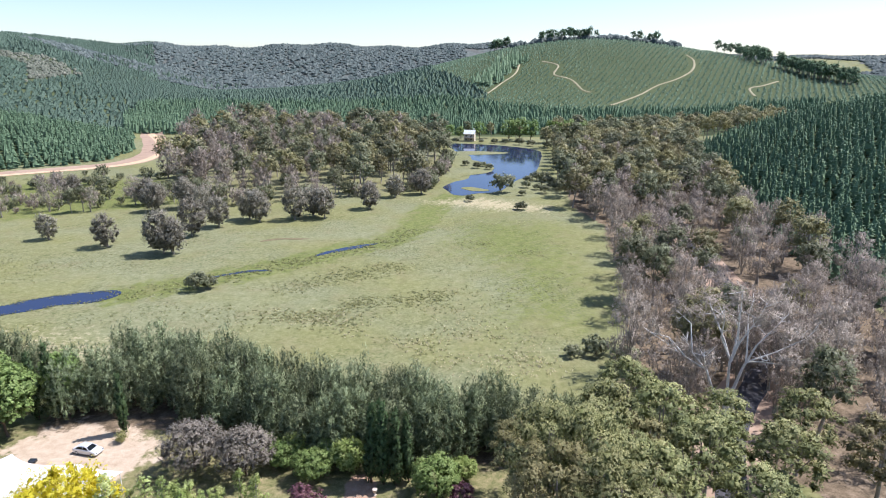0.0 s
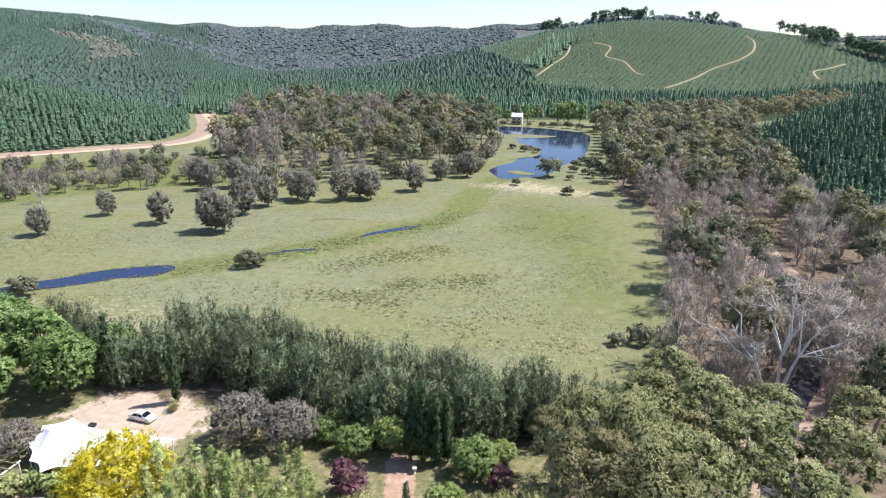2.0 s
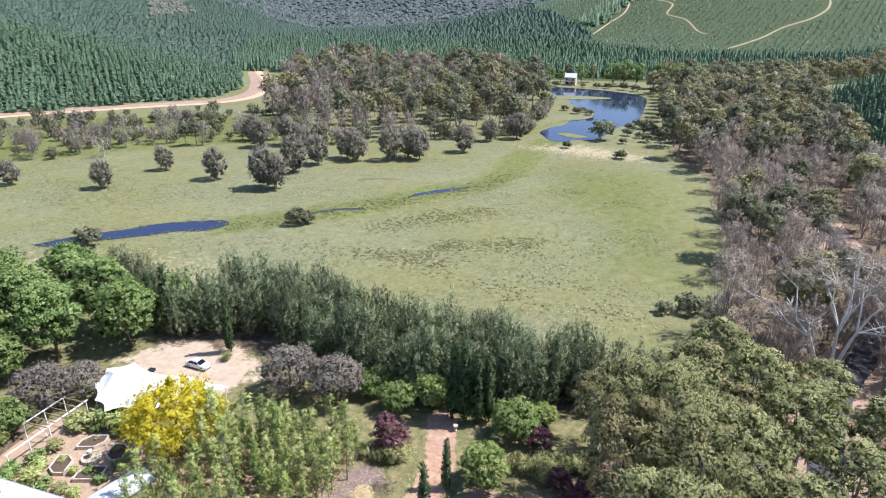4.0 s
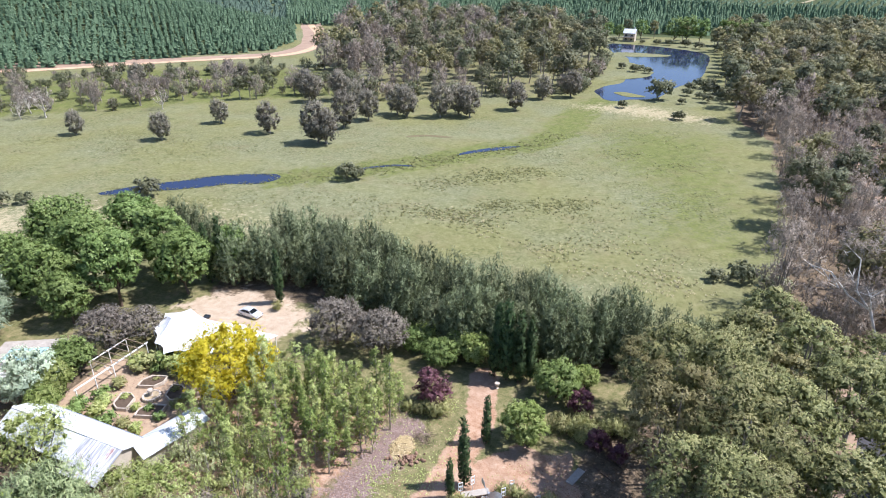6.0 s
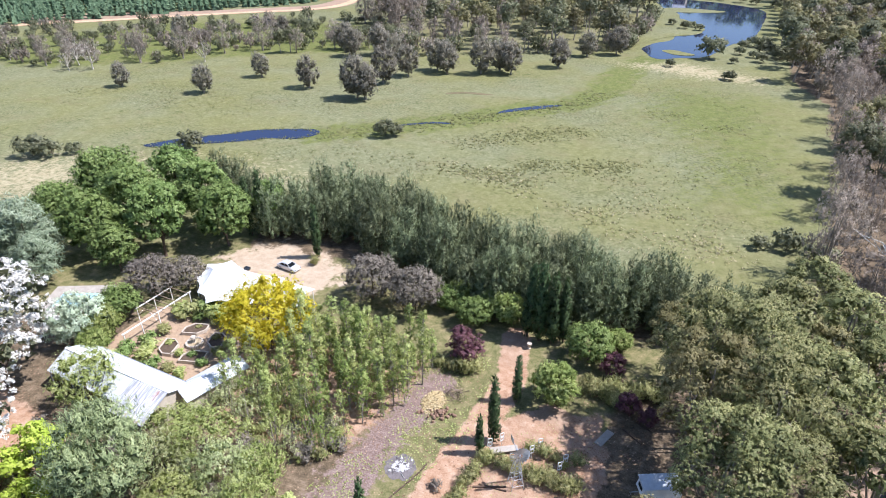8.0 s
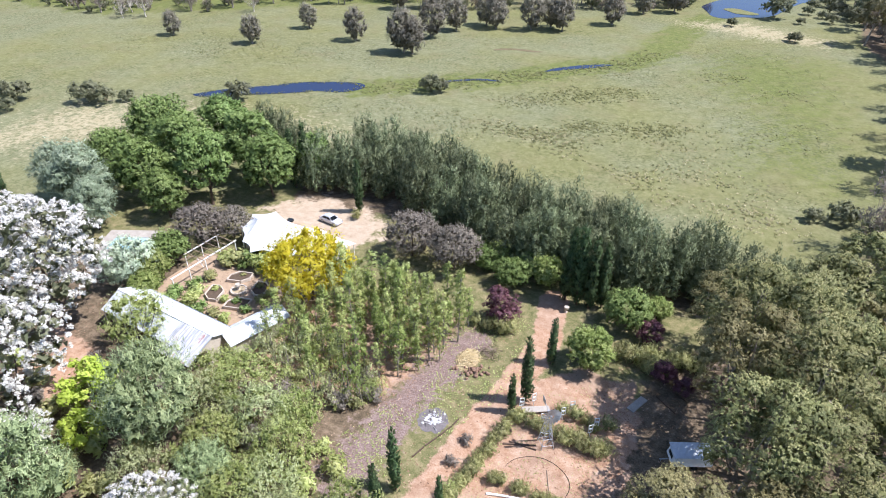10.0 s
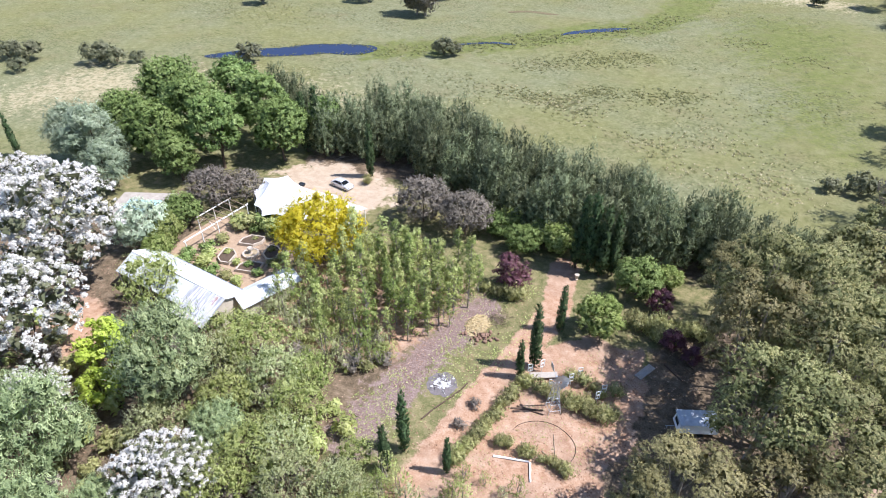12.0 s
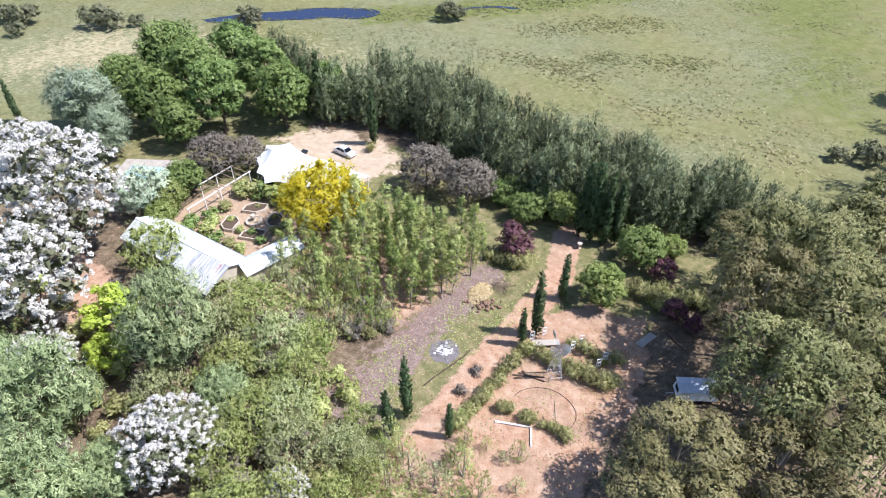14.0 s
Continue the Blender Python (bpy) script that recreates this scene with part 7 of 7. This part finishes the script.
stand(rows_of, row((-11.6, 50.9), (0.6, 49.4), 11, 0.9, 1) + row((-11.6, 42.1), (-2.4, 40.9), 11, 0.62, 3) + row((-14.7, 37.0), (-11.4, 49.2), 12, 0.78, 4) + row((-6.2, 54.0), (0.6, 52.8), 5, 0.8, 9)
      + row((1.5, 66.5), (9.5, 68.0), 7, 1.2, 5) + row((2.0, 64.5), (6.0, 65.5), 3, 1.0, 6) + row((-22.5, 66), (-15.5, 65.5), 3, 0.8, 7) + [(-51.6, 86.6, 0.9), (-19, 69, 1.0), (-16.6, 66.5, 1.3), (-17.8, 65.8, 1.4), (-0.4, 66.4, 1.3), (3, 68, 1.2)])
red_bits = [shrub(165, PLUM, "small dull brown-red shrub beside the drive", "red_shrub", 0.9, 1.4, 260, (0.3, 0.16))]
stand(red_bits, [(-15.2, 45.6, 0.9), (-15.8, 42.2, 0.9), (-24.5, 62.2, 0.9)])
brush = [shrub(168 + i, lf, lab, "undergrowth_shrub", 1.6, 2.4, 460, (0.36, 0.2), "round", "garden undergrowth") for i, (lf, lab) in enumerate(((SHRUB, "dry olive undergrowth shrub"), (LIGHT, "light green undergrowth shrub"), (PLUM, "brown leafless-looking undergrowth shrub")))]
under = scatter([(-64, 40), (-50, 40), (-30, 46), (-27, 38), (-23, 27), (-24, 14), (-60, 10), (-74, 26), (-76, 40)], 2.8, 171, most=100)
stand(brush, sized(under, 172, 0.7, 1.4))
edge = [(-49, 51.5), (-44, 57), (-31, 52), (-27.5, 48.5), (-30, 44.5), (-40, 45)]
stand(brush, sized(scatter(edge, 1.9, 173, most=34), 174, 0.45, 0.95))
stand(saplings, sized(scatter(edge, 2.3, 175, most=24), 176, 0.7, 1.25))


# ---------------------------------------------------------------- beyond the lake
def lake_house():
    t = thing("lake_house", pose(21.5, 500, 0, 0, 0, -14), "small white two-storey lake house with a pale gable roof", "house")
    for x0, x1, y0, y1 in ((-4, 4, -3.2, -3.0), (-4, 4, 3.0, 3.2), (-4, -3.8, -3, 3), (3.8, 4, -3, 3)):
        part("wall", boxed(x0, x1, y0, y1, 0, 6.0), WALL, t)
    part("roof", ribbed(-4.6, 4.6, -3.8, 0, 5.8, 8.6), IRON, t, "pale iron roof slope")
    part("roof", ribbed(-4.6, 4.6, 3.8, 0, 5.8, 8.6), IRON, t, "pale iron roof slope")
    part("deck", boxed(-4.4, 4.4, -5.6, -3.2, 2.7, 2.95), TIMBER, t, "timber deck on posts")
    for x in (-4.2, 0, 4.2):
        part("post", boxed(x - 0.1, x + 0.1, -5.5, -5.3, 0, 2.7), TIMBER, t)
    part("railing", boxed(-4.4, 4.4, -5.6, -5.5, 3.6, 3.75), WHITE_WOOD, t)
    for x in (-2.2, 1.8):
        window(t, x, -3.2, 3.4, 1.6, 1.6)
        window(t, x, -3.2, 0.8, 1.6, 1.4)
    part("chimney", boxed(2.6, 3.3, 0.6, 1.3, 7, 9.8), WHITE_WOOD, t)
    t = thing("shed", pose(-7, 508, 0, 0, 0, 6), "small white shed among trees by the lake", "shed")
    part("wall", boxed(-3, 3, -2, 2, 0, 2.6), WHITE_WOOD, t)
    part("roof", ribbed(-3.3, 3.3, -2.3, 0, 2.5, 3.6), IRON, t)
    part("roof", ribbed(-3.3, 3.3, 2.3, 0, 2.5, 3.6), IRON, t)
    part("door", boxed(-0.6, 0.6, -2.06, -2.0, 0, 2.1), DARK_TIMBER, t)


lake_house()


# ---------------------------------------------------------------- litter and weeds on the garden ground
LITTER = foliage("fallen_leaves_and_bark", c8(96, 72, 56), c8(142, 112, 88), c8(196, 170, 142), through_light=0.0, vary=0.0, spec=0.1)


def ground_bits(name, poly, count, size, tall, material, label, category, seed):
    """Small blades or flakes strewn over a stretch of ground, thick in some patches and thin in others."""
    rng = R(seed)
    p = np.asarray(poly, float)
    q = rng.uniform(p.min(0), p.max(0), (count * 5, 2))
    lump = np.array([noise.noise(Vector((a * 0.22, b * 0.22, seed))) for a, b in q])
    q = q[(inside(poly, q[:, 0], q[:, 1]) > 0) & (lump > rng.uniform(-0.25, 0.5, len(lump)))][:count]
    m = len(q)
    a = rng.uniform(0, 6.28, m)
    s = size * rng.uniform(0.5, 1.5, m)
    along_, side = np.column_stack([np.cos(a) * s, np.sin(a) * s, rng.uniform(0.2, 1.0, m) * tall]), np.column_stack([-np.sin(a) * s, np.cos(a) * s, 0 * a]) * 0.35
    base = np.column_stack([q, np.full(m, 0.035)])
    v = np.stack([base - side, base + side, base + along_], 1)
    tagged(new(name, leaf_mesh(name, v, np.tile((0.0, 0.0, 1.0), (m, 1)), rng.uniform(0, 1, m), material)), label, category, kind="stuff")


ground_bits("leaf_litter", SOIL, 1800, 0.13, 0.03, LITTER, "fallen leaves and bark flakes on red soil", "leaf litter", 301)
ground_bits("leaf_litter", [(-66, 66), (-20, 70), (-8, 62), (-20, 30), (-26, 8), (-70, 8), (-84, 40)], 7000, 0.17, 0.05, LITTER, "fallen leaves and twigs under the garden trees", "leaf litter", 302)
ground_bits("leaf_litter", [(0, 72), (12, 70), (22, 30), (0, 22), (-4, 40)], 3200, 0.18, 0.05, LITTER, "bark and leaf litter under the eucalypts", "leaf litter", 303)
ground_bits("weeds", SOIL, 1300, 0.16, 0.14, SHRUB, "thin patches of small weeds on red soil", "weeds", 304)
ground_bits("weeds", [(-30, 68), (-14, 70), (-12, 56), (-24, 34), (-30, 40), (-24, 52)], 2600, 0.17, 0.12, LIGHT, "patchy short grass and weeds beside the drive", "weeds", 305)
